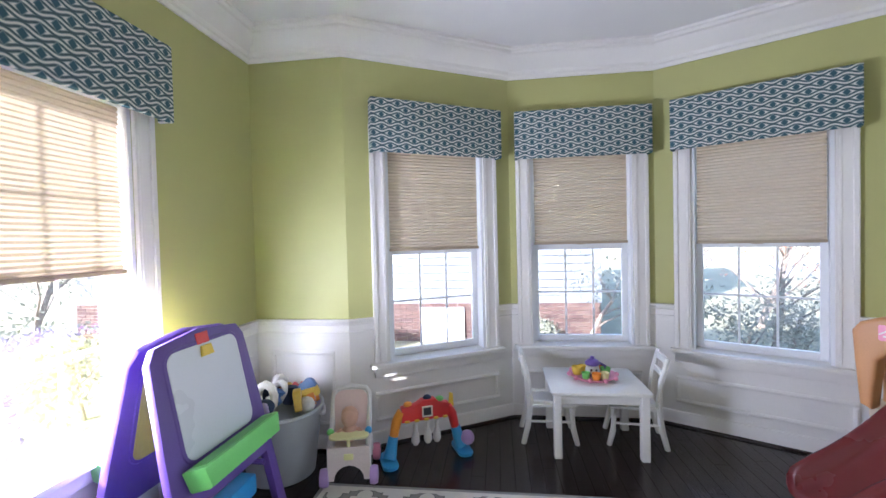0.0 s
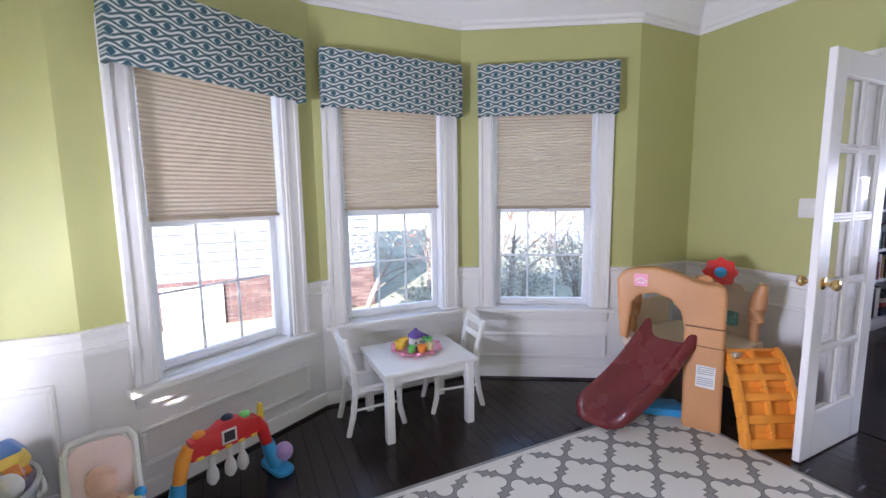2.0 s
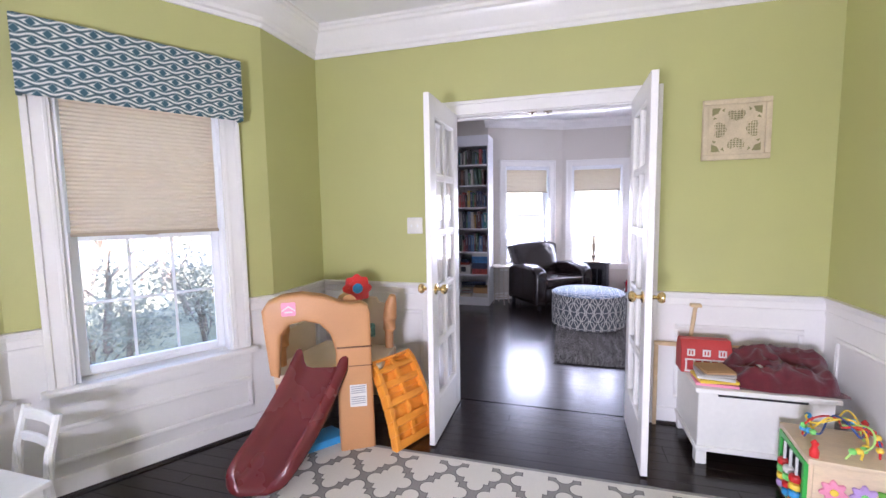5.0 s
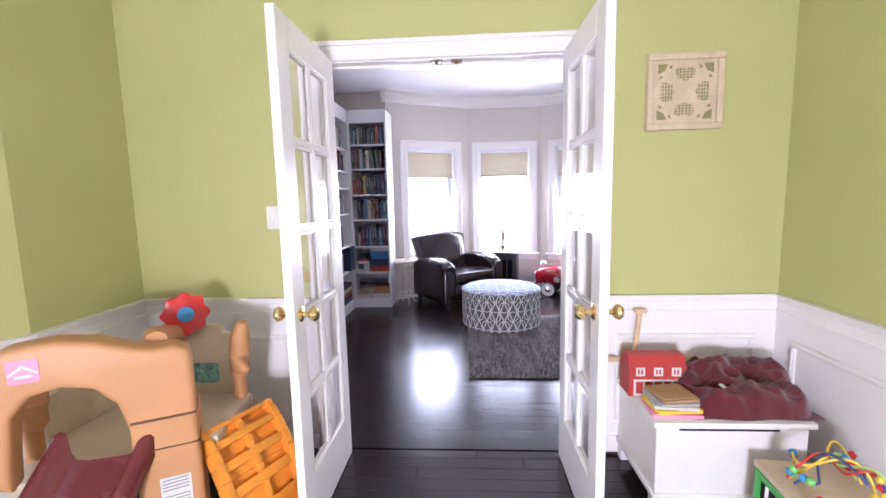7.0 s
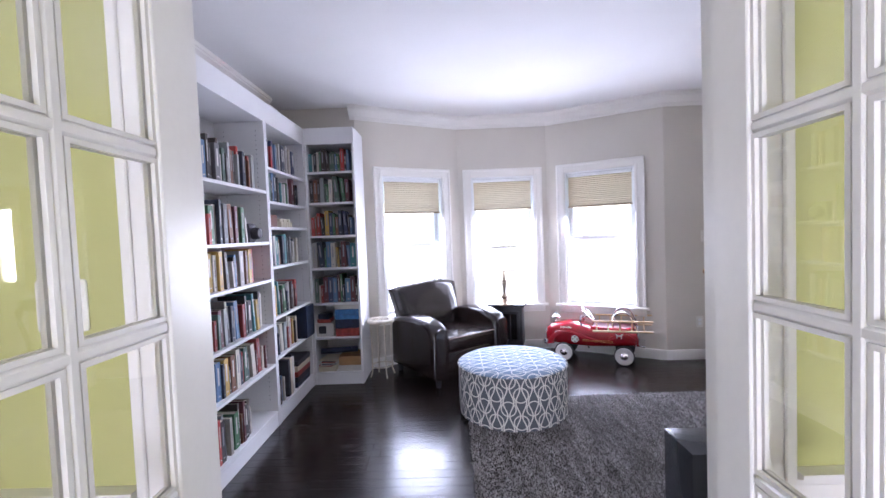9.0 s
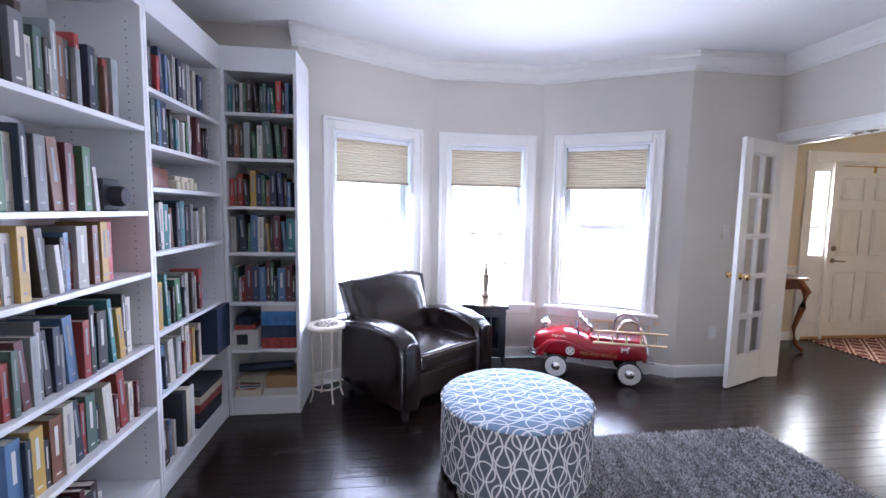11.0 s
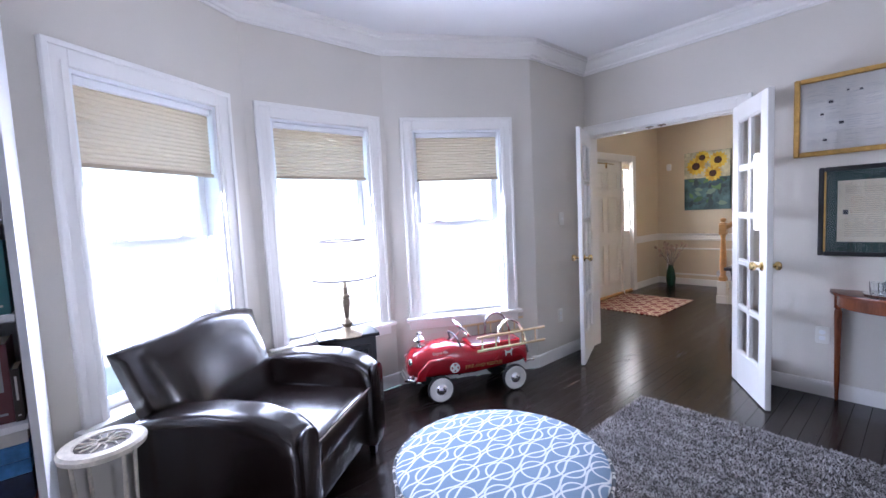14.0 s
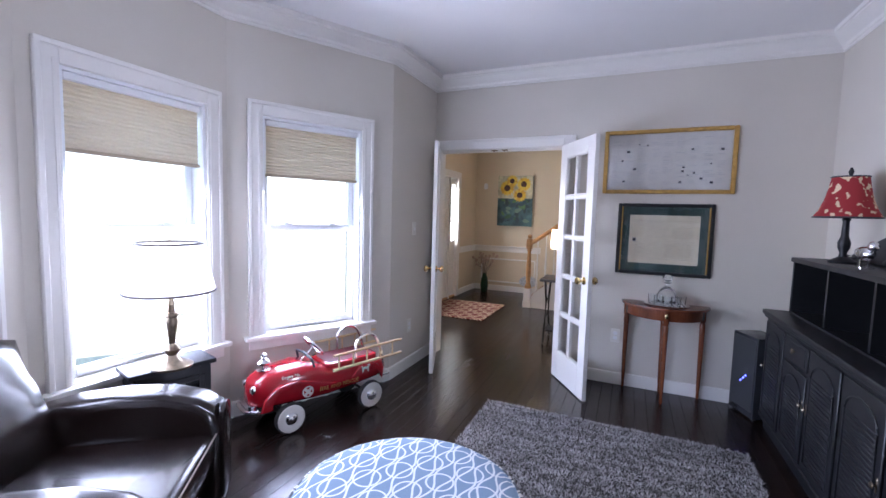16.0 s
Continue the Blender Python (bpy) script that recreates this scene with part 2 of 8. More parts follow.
def valance_cloth():
    """Teal and ivory woven waves with blue lozenges."""
    m, n, l, b = shader("teal_wave_fabric")
    q = N(m)
    pos, x, y, z = q.xyz(True)
    px, pz = 0.108, 0.078
    wave = q.op("SINE", q.op("MULTIPLY", x, 2 * math.pi / px))
    fold = q.op("ABSOLUTE", q.op("SUBTRACT", q.op("FRACT", q.op("DIVIDE", z, pz)), 0.5))
    ph = q.op("FRACT", q.op("ADD", q.op("MULTIPLY", fold, 4.0), q.op("MULTIPLY", wave, -0.42)))
    tri = q.op("ABSOLUTE", q.op("SUBTRACT", ph, 0.5))
    thread = q.noise(pos, 420, 2)
    base = q.mix(q.step(tri, 0.17, 0.03), (0.050, 0.095, 0.105), (0.27, 0.34, 0.33))
    base = q.mix(q.step(tri, 0.33, 0.04), base, (0.80, 0.79, 0.71))

    def spots(ox, oz):
        fx = q.op("SUBTRACT", q.op("FRACT", q.op("ADD", q.op("DIVIDE", x, px), ox)), 0.5)
        fz = q.op("SUBTRACT", q.op("FRACT", q.op("ADD", q.op("DIVIDE", z, pz), oz)), 0.5)
        d = q.op("ADD", q.op("ABSOLUTE", q.op("MULTIPLY", fx, px)), q.op("ABSOLUTE", q.op("MULTIPLY", fz, pz * 0.8)))
        return d

    d = q.op("MINIMUM", spots(0.25, 0.0), spots(0.75, 0.5))
    base = q.mix(q.step(d, 0.0195, 0.003), (0.30, 0.37, 0.355), base)
    base = q.mix(q.step(d, 0.0165, 0.003), (0.030, 0.100, 0.130), base)
    l.new(q.mix(q.op("MULTIPLY", thread, 0.35), base, (0.10, 0.14, 0.15)), b.inputs["Base Color"])
    b.inputs["Roughness"].default_value = 0.9
    q.bump(thread, 0.4, 0.002, b)
    return m


VALANCE = valance_cloth()


def ring_cloth(name, ground, line, cell, rad, width, round_side=0.0):
    """Interlocking rings in two staggered rows; round_side: radius of a drum whose wall carries the pattern."""
    m, n, l, b = shader(name)
    q = N(m)
    pos, x, y, z = q.xyz(True)
    if round_side:
        u, v = q.op("MULTIPLY", q.op("ARCTAN2", y, x), round_side), z
    else:
        u, v = x, y

    def ring(ox, oy, sx, sy):
        fx = q.op("MULTIPLY", q.op("SUBTRACT", q.op("FRACT", q.op("ADD", q.op("DIVIDE", u, cell[0]), ox)), 0.5), cell[0] * sx)
        fy = q.op("MULTIPLY", q.op("SUBTRACT", q.op("FRACT", q.op("ADD", q.op("DIVIDE", v, cell[1]), oy)), 0.5), cell[1] * sy)
        d = q.op("SQRT", q.op("ADD", q.op("MULTIPLY", fx, fx), q.op("MULTIPLY", fy, fy)))
        return q.op("ABSOLUTE", q.op("SUBTRACT", d, rad))

    d = q.op("MINIMUM", ring(0.0, 0.0, 1, 1), ring(0.5, 0.5, 1, 1))

    def ribbon(sign):
        """Ogee lines that swing from ring to ring."""
        swing = q.op("MULTIPLY", q.op("SINE", q.op("MULTIPLY", v, 2 * math.pi / cell[1])), 0.17 * sign)
        k = q.op("FRACT", q.op("ADD", q.op("MULTIPLY", q.op("DIVIDE", u, cell[0]), 2.0), q.op("ADD", swing, 0.5 + 0.25 * sign)))
        return q.op("MULTIPLY", q.op("ABSOLUTE", q.op("SUBTRACT", k, 0.5)), cell[0] * 0.42)

    d = q.op("MINIMUM", d, q.op("MINIMUM", ribbon(1), ribbon(-1)))
    thread = q.noise(pos, 300, 2)
    g = q.mix(thread, tone(ground, 0.8), tone(ground, 1.15))
    l.new(q.mix(q.step(d, width, 0.0015), line, g), b.inputs["Base Color"])
    b.inputs["Roughness"].default_value = 0.9
    q.bump(thread, 0.3, 0.002, b)
    return m


# One fabric; the top's paler blue ground has the sky's sheen painted in.
OTTO_TOP = ring_cloth("sky_sheen_ring_fabric", (0.22, 0.31, 0.43), (0.80, 0.82, 0.83), (0.168, 0.190), 0.050, 0.0036)
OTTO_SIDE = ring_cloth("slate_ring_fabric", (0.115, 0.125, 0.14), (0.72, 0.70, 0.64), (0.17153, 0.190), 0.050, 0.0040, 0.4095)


def trellis_rug():
    """Ivory quatrefoils parted by grey bands."""
    m, n, l, b = shader("grey_trellis_wool")
    q = N(m)
    pos, x, y, z = q.xyz()
    x, y = q.op("MULTIPLY", x, 0.9), q.op("MULTIPLY", y, 0.9)
    cw, ch = 0.30, 0.26

    def foil(ox, oy):
        fx = q.op("ABSOLUTE", q.op("MULTIPLY", q.op("SUBTRACT", q.op("FRACT", q.op("ADD", q.op("DIVIDE", x, cw), ox)), 0.5), cw))
        fy = q.op("ABSOLUTE", q.op("MULTIPLY", q.op("SUBTRACT", q.op("FRACT", q.op("ADD", q.op("DIVIDE", y, ch), oy)), 0.5), ch))

        def disc(cx, cy, r):
            dx, dy = q.op("SUBTRACT", fx, cx), q.op("SUBTRACT", fy, cy)
            return q.op("SUBTRACT", q.op("SQRT", q.op("ADD", q.op("MULTIPLY", dx, dx), q.op("MULTIPLY", dy, dy))), r)

        d = q.op("MINIMUM", disc(0.081, 0, 0.036), disc(0, 0.070, 0.036))
        box = q.op("SUBTRACT", q.op("MAXIMUM", q.op("MULTIPLY", fx, 0.85), fy), 0.056)
        return q.op("MINIMUM", d, box)

    d = q.op("MINIMUM", foil(0, 0), foil(0.5, 0.5))
    yarn = q.noise(pos, 260, 3)
    ivory = q.mix(yarn, (0.58, 0.55, 0.48), (0.76, 0.73, 0.66))
    grey = q.mix(yarn, (0.19, 0.18, 0.165), (0.31, 0.30, 0.275))
    c = q.mix(q.step(d, 0.001, 0.0015), ivory, (0.115, 0.11, 0.10))
    c = q.mix(q.step(d, 0.005, 0.0015), c, grey)
    l.new(c, b.inputs["Base Color"])
    b.inputs["Roughness"].default_value = 0.95
    q.bump(q.op("ADD", yarn, q.op("MULTIPLY", q.step(d, 0.008, 0.006), -0.6)), 0.5, 0.004, b)
    return m


TRELLIS = trellis_rug()
RUGEDGE = plain("grey_rug_binding", (0.26, 0.25, 0.23), 0.95, 0, 0.12, 20, 200, 0.4)
RUGIVORY = plain("ivory_rug_band", (0.66, 0.63, 0.56), 0.95, 0, 0.08, 20, 200, 0.4)


def shag():
    m, n, l, b = shader("grey_shag_pile")
    q = N(m)
    pos = q.xyz()[0]
    isl = n.new("ShaderNodeNewGeometry").outputs["Random Per Island"]
    streak = q.noise(pos, 9, 3, (0.35, 2.2, 1))
    f = q.op("ADD", q.op("MULTIPLY", q.step(streak, 0.5, 0.16), 0.45), q.op("MULTIPLY", isl, 0.55))
    l.new(q.mix(f, (0.13, 0.118, 0.112), (0.50, 0.475, 0.465)), b.inputs["Base Color"])
    b.inputs["Roughness"].default_value = 0.9
    return m


SHAG = shag()


def mat_weave():
    m, n, l, b = shader("rust_lattice_mat")
    q = N(m)
    pos, x, y, z = q.xyz()
    c = 0.22
    a1 = q.op("ABSOLUTE", q.op("SUBTRACT", q.op("FRACT", q.op("DIVIDE", q.op("ADD", x, y), c)), 0.5))
    a2 = q.op("ABSOLUTE", q.op("SUBTRACT", q.op("FRACT", q.op("DIVIDE", q.op("SUBTRACT", x, y), c)), 0.5))
    d = q.op("MINIMUM", a1, a2)
    e = q.op("ABSOLUTE", q.op("SUBTRACT", d, 0.12))
    l.new(q.mix(q.step(e, 0.055, 0.01), (0.62, 0.50, 0.36), (0.16, 0.028, 0.022)), b.inputs["Base Color"])
    b.inputs["Roughness"].default_value = 0.95
    q.bump(q.noise(pos, 200, 2), 0.5, 0.004, b)
    return m


MATWEAVE = mat_weave()


def pick(name, colors, rough=0.5, per_part=False):
    """One colour a piece, by chance."""
    m, n, l, b = shader(name)
    q = N(m)
    if per_part:
        r = n.new("ShaderNodeNewGeometry").outputs["Random Per Island"]
    else:
        r = n.new("ShaderNodeObjectInfo").outputs["Random"]
    ramp = n.new("ShaderNodeValToRGB")
    ramp.color_ramp.interpolation = "CONSTANT"
    for i, c in enumerate(colors):
        e = ramp.color_ramp.elements[i] if i < 2 else ramp.color_ramp.elements.new(i / len(colors))
        e.position = i / len(colors)
        e.color = (*c, 1)
    l.new(r, ramp.inputs[0])
    pos = q.xyz()[0]
    l.new(q.mix(q.op("MULTIPLY", q.noise(pos, 60, 3), 0.3), ramp.outputs[0], (0.12, 0.10, 0.09)), b.inputs["Base Color"])
    b.inputs["Roughness"].default_value = rough
    return m


COVERS = pick("book_cloth", [(0.30, 0.03, 0.025), (0.03, 0.05, 0.12), (0.62, 0.58, 0.50), (0.02, 0.02, 0.022), (0.015, 0.03, 0.06),
                             (0.07, 0.13, 0.10), (0.05, 0.22, 0.24), (0.70, 0.68, 0.66), (0.10, 0.20, 0.36), (0.12, 0.025, 0.035),
                             (0.055, 0.05, 0.045), (0.50, 0.05, 0.045), (0.33, 0.36, 0.36), (0.045, 0.03, 0.025), (0.025, 0.025, 0.03), (0.20, 0.08, 0.04), (0.05, 0.16, 0.07), (0.42, 0.40, 0.36), (0.16, 0.16, 0.17), (0.55, 0.36, 0.08)], 0.5)
BRICKS = pick("red_brick", [(0.085, 0.042, 0.038), (0.105, 0.055, 0.046), (0.075, 0.038, 0.036), (0.13, 0.08, 0.068)], 0.85, True)
TOYMIX = pick("mixed_toy_plastic", [(0.60, 0.04, 0.03), (0.05, 0.16, 0.42), (0.78, 0.76, 0.72), (0.80, 0.55, 0.08), (0.42, 0.36, 0.55), (0.80, 0.28, 0.06), (0.72, 0.70, 0.62)], 0.4)

# ---- building blocks ----


class Form:
    """Collects shapes into one mesh."""

    def __init__(self):
        self.bm = bmesh.new()

    def _add(self, tmp, m=None):
        if m is not None:
            tmp.transform(m)
        me = bpy.data.meshes.new("tmp")
        tmp.to_mesh(me)
        tmp.free()
        self.bm.from_mesh(me)
        bpy.data.meshes.remove(me)
        return self

    def box(self, a, b, bevel=0.0, seg=1, m=None):
        t = bmesh.new()
        bmesh.ops.create_cube(t, size=1)
        c, s = (Vector(a) + Vector(b)) / 2, Vector(b) - Vector(a)
        for v in t.verts:
            v.co = Vector((v.co.x * abs(s.x), v.co.y * abs(s.y), v.co.z * abs(s.z))) + c
        if bevel:
            bmesh.ops.bevel(t, geom=t.edges[:], offset=bevel, segments=seg, profile=0.6, affect="EDGES")
        return self._add(t, m)

    def lathe(self, prof, seg=20, m=None):
        """prof: (radius, height) from bottom to top, round z."""
        t = bmesh.new()
        rings = []
        for r, z in prof:
            rings.append([t.verts.new((max(r, 0.0004) * math.cos(2 * math.pi * i / seg), max(r, 0.0004) * math.sin(2 * math.pi * i / seg), z)) for i in range(seg)])
        for p, q in zip(rings, rings[1:]):
            for i in range(seg):
                t.faces.new((p[i], p[(i + 1) % seg], q[(i + 1) % seg], q[i]))
        t.faces.new(rings[0][::-1])
        t.faces.new(rings[-1])
        return self._add(t, m)

    def tube(self, pts, r, seg=8, closed=False, m=None, flat=1.0):
        """A round bar along points; r: one radius or one a point."""
        t = bmesh.new()
        pts = [Vector(p) for p in pts]
        n = len(pts)
        rs = r if isinstance(r, (list, tuple)) else [r] * n
        rings = []
        up = Vector((0, 0, 1))
        for i, p in enumerate(pts):
            d = pts[(i + 1) % n] - pts[i - 1] if closed else pts[min(i + 1, n - 1)] - pts[max(i - 1, 0)]
            d.normalize()
            side = d.cross(up)
            if side.length < 0.05:
                side = d.cross(Vector((0, 1, 0)))
            side.normalize()
            nn = side.cross(d)
            rings.append([t.verts.new(p + side * rs[i] * math.cos(2 * math.pi * k / seg) + nn * rs[i] * flat * math.sin(2 * math.pi * k / seg)) for k in range(seg)])
        pairs = list(zip(rings, rings[1:])) + ([(rings[-1], rings[0])] if closed else [])
        for p, q in pairs:
            for k in range(seg):
                t.faces.new((p[k], p[(k + 1) % seg], q[(k + 1) % seg], q[k]))
        if not closed:
            t.faces.new(rings[0][::-1])
            t.faces.new(rings[-1])
        bmesh.ops.recalc_face_normals(t, faces=t.faces[:])
        return self._add(t, m)

    def slab(self, poly, z0, z1, bevel=0.0, seg=1, m=None):
        """A flat outline in x and y, drawn up from z0 to z1."""
        t = bmesh.new()
        f = t.faces.new([t.verts.new((x, y, z0)) for x, y in poly])
        r = bmesh.ops.extrude_face_region(t, geom=[f])
        bmesh.ops.translate(t, verts=[v for v in r["geom"] if isinstance(v, bmesh.types.BMVert)], vec=(0, 0, z1 - z0))
        bmesh.ops.recalc_face_normals(t, faces=t.faces[:])
        if bevel:
            bmesh.ops.bevel(t, geom=[e for e in t.edges if abs(e.verts[0].co.z - e.verts[1].co.z) < 1e-6], offset=bevel, segments=seg, profile=0.6, affect="EDGES")
        return self._add(t, m)

    def ball(self, c, r, sub=2, squash=(1, 1, 1), m=None):
        t = bmesh.new()
        bmesh.ops.create_icosphere(t, subdivisions=sub, radius=1)
        for v in t.verts:
            v.co = Vector((v.co.x * r * squash[0], v.co.y * r * squash[1], v.co.z * r * squash[2])) + Vector(c)
        return self._add(t, m)

    def sweep(self, path, prof, closed=False, m=None):
        """A moulding: prof of (out, up) swept along a level path of (x, y, z), out to the left of the way."""
        t = bmesh.new()
        pts = [Vector(p) for p in path]
        n = len(pts)
        rings = []
        for i, p in enumerate(pts):
            a = (pts[i] - pts[i - 1]).normalized() if (closed or i > 0) else None
            c = (pts[(i + 1) % n] - pts[i]).normalized() if (closed or i < n - 1) else None
            a, c = a or c, c or a
            na, nc = Vector((-a.y, a.x, 0)), Vector((-c.y, c.x, 0))
            mit = (na + nc).normalized()
            mit /= max(0.3, mit.dot(na))
            rings.append([t.verts.new(p + mit * o + Vector((0, 0, u))) for o, u in prof])
        pairs = list(zip(rings, rings[1:])) + ([(rings[-1], rings[0])] if closed else [])
        for p, q in pairs:
            for k in range(len(prof)):
                t.faces.new((p[k], p[(k + 1) % len(prof)], q[(k + 1) % len(prof)], q[k]))
        if not closed:
            t.faces.new(rings[0][::-1])
            t.faces.new(rings[-1])
        bmesh.ops.recalc_face_normals(t, faces=t.faces[:])
        return self._add(t, m)


def link_mesh(name, form, material, smooth=40):
    me = bpy.data.meshes.new(name)
    form.bm.to_mesh(me)
    form.bm.free()
    for mt in material if isinstance(material, (list, tuple)) else [material]:
        me.materials.append(mt)
    if smooth:
        me.shade_smooth()
        me.set_sharp_from_angle(angle=radians(smooth))
    return me


def part(name, form, material, parent, label="", smooth=40):
    ob = new(name, link_mesh(name, form, material, smooth))
    ob.parent = parent
    if label:
        ob["label"] = label
    return ob


def thing(name, label, category, m, group="", kind=""):
    ob = new(name)
    ob.empty_display_size = 0.05
    ob.matrix_world = m
    return tagged(ob, label, category, group, kind)


def solo(name, form, material, label, category, m=None, group="", kind="", smooth=40):
    ob = new(name, link_mesh(name, form, material, smooth))
    if m is not None:
        ob.matrix_world = m
    return tagged(ob, label, category, group, kind)


def struct(name, form, material, label, m=None, category="", smooth=30):
    return solo(name, form, material, label, category, m, "", "structure", smooth)


def along(p0, p1, z=0.0):
    """Frame of a wall face: x along it, y outward (to the right of the way), z up, from p0."""
    d = (Vector((*p1, 0)) - Vector((*p0, 0))).normalized()
    o = Vector((d.y, -d.x, 0))
    m = Matrix.Identity(4)
    m.col[0][:3], m.col[1][:3], m.col[2][:3], m.col[3][:3] = d, o, (0, 0, 1), (*p0, z)
    return m


def arc(cx, cz, r, a0, a1, n):
    return [(cx + r * math.cos(radians(a0 + (a1 - a0) * i / n)), cz + r * math.sin(radians(a0 + (a1 - a0) * i / n))) for i in range(n + 1)]


def rounded(w, h, r, n=5, cx=0.0, cy=0.0):
    """Outline of a rounded rectangle."""
    out = []
    for sx, sy, a in ((1, 1, 0), (-1, 1, 90), (-1, -1, 180), (1, -1, 270)):
        out += arc(cx + sx * (w / 2 - r), cy + sy * (h / 2 - r), r, a, a + 90, n)
    return out


def ring_frame(form, w, h, b, d0, d1, m=None, z=0.0, bevel=0.004):
    """A picture-frame ring in x and z, w by h outside, bar b, from y=d0 to d1; foot at z."""
    x = w / 2
    form.box((-x, d0, z), (-x + b, d1, z + h), bevel, m=m).box((x - b, d0, z), (x, d1, z + h), bevel, m=m)
    form.box((-x + b, d0, z), (x - b, d1, z + b), bevel, m=m).box((-x + b, d0, z + h - b), (x - b, d1, z + h), bevel, m=m)
    return form


def text_form(s, size, depth=0.0008):
    """Raised lettering in the built-in font, flat in x and z, facing -y, centred."""
    cu = bpy.data.curves.new("lettering", "FONT")
    cu.body, cu.size, cu.extrude, cu.align_x, cu.align_y = s, size, depth, "CENTER", "CENTER"
    cu.resolution_u = 2
    ob = new("lettering", cu)
    me = bpy.data.meshes.new_from_object(ob.evaluated_get(bpy.context.evaluated_depsgraph_get()))
    bpy.data.objects.remove(ob)
    f = Form()
    f.bm.from_mesh(me)
    f.bm.transform(pose(0, 0, 0, 90, 0, 0))
    bpy.data.meshes.remove(me)
    return f


# ---- plan ----
CEIL_Z, CROWN_Z, CROWN_ZS = 2.73, 2.53, 2.60
PLAY = [(3.02, -0.575), (3.02, 2.705), (2.42, 2.705), (1.36, 3.325), (0.325, 3.325), (-0.73, 2.705), (-1.36, 2.705), (-1.36, -0.575)]
STUDY = [(3.14, -1.985), (6.46, -1.985), (6.46, -1.155), (7.065, -0.098), (7.065, 0.933), (6.46, 1.99), (6.46, 2.77), (3.14, 2.77)]
FOYER = [(3.60, -5.915), (7.40, -5.915), (7.40, -2.105), (3.60, -2.105)]
DOOR_A = (0.405, 1.685)
DOOR_B = (5.21, 6.42)
DOOR_H = 2.045


def wall(name, p0, p1, thick, openings, material, label, z0=0.0, z1=CEIL_Z, ends=(0.0, 0.0)):
    """openings: (u0, u1, low, high)."""
    ln = math.dist(p0, p1)
    f = Form()
    us = sorted({-ends[0], ln + ends[1], *[u for o in openings for u in o[:2]]})
    for a, b in zip(us, us[1:]):
        holes = [o for o in openings if o[0] <= a + 1e-6 and o[1] >= b - 1e-6]
        z = z0
        for o in sorted(holes, key=lambda o: o[2]):
            if min(o[2], z1) > z:
                f.box((a, 0, z), (b, thick, min(o[2], z1)))
            z = max(z, min(o[3], z1))
        if z < z1:
            f.box((a, 0, z), (b, thick, z1))
    return struct(name, f, material, label, along(p0, p1), "wall", smooth=0)


def edges(poly):
    return list(zip(poly, poly[1:] + poly[:1]))


# windows: room, wall index, centre along the wall, half width of the opening, low, high
WIN_P = [(2, 0.635), (3, 0.5175), (4, 0.595)]
WIN_S = [(2, 0.640), (3, 0.5155), (4, 0.583)]
P_LOW, P_HIGH, S_LOW, S_HIGH, HALF = 0.555, 2.02, 0.54, 2.035, 0.365

# the green room
pe = edges(PLAY)
names = ["east", "bay_return_east", "bay_east", "bay_north", "bay_west", "bay_return_west", "west", "south"]
RAIL = 0.86
for i, (a, b) in enumerate(pe):
    op = []
    if i == 0:
        op = [(DOOR_A[0] - a[1], DOOR_A[1] - a[1], 0, DOOR_H)]
    if i in (2, 3, 4):
        c = dict(WIN_P)[i]
        op = [(c - HALF, c + HALF, P_LOW, P_HIGH)]
    if i == 6:
        op = [(2.705 - 1.78, 2.705 - 1.05, P_LOW, P_HIGH)]
    th = 0.06 if i == 0 else 0.16
    e = {2: (0, 0.08), 3: (0.08, 0.08), 4: (0.08, 0), 1: (0.1, 0), 5: (0, 0.1), 6: (0.1, 0.1), 7: (0.1, 0.0), 0: (0.0, 0)}[i]
    wall("wall_" + names[i], a, b, th, op, GREEN, "sage green painted wall above the white panelling", RAIL - 0.004, CEIL_Z, e)
    wall("wainscot_" + names[i], a, b, th, op, WHITE, "white painted lower wall with panel mouldings", 0, RAIL - 0.006, e)

# the study
se = edges(STUDY)
names2 = ["south", "bay_return_south", "bay_south", "bay_east", "bay_north", "bay_return_north", "north", "west"]
for i, (a, b) in enumerate(se):
    op = []
    if i == 0:
        op = [(DOOR_B[0] - a[0], DOOR_B[1] - a[0], 0, DOOR_H)]
    if i in (2, 3, 4):
        c = dict(WIN_S)[i]
        op = [(c - HALF, c + HALF, S_LOW, S_HIGH)]
    if i == 7:
        op = [(2.77 - DOOR_A[1], 2.77 - DOOR_A[0], 0, DOOR_H)]
    th = {0: 0.06, 7: 0.06}.get(i, 0.16)
    e = {2: (0, 0.08), 3: (0.08, 0.08), 4: (0.08, 0), 6: (0.1, 0), 7: (0, 0)}.get(i, (0, 0))
    wall("wall_study_" + names2[i], a, b, th, op, GREY, "warm grey painted study wall", 0, CEIL_Z, e)

# a deeper stretch of the west wall behind the sideboard
f = Form()
f.box((3.141, -1.984, 0), (3.37, 0.26, CEIL_Z - 0.001))
struct("wall_study_west_deep", f, GREY, "warm grey painted study wall behind the sideboard", None, "wall", 0)

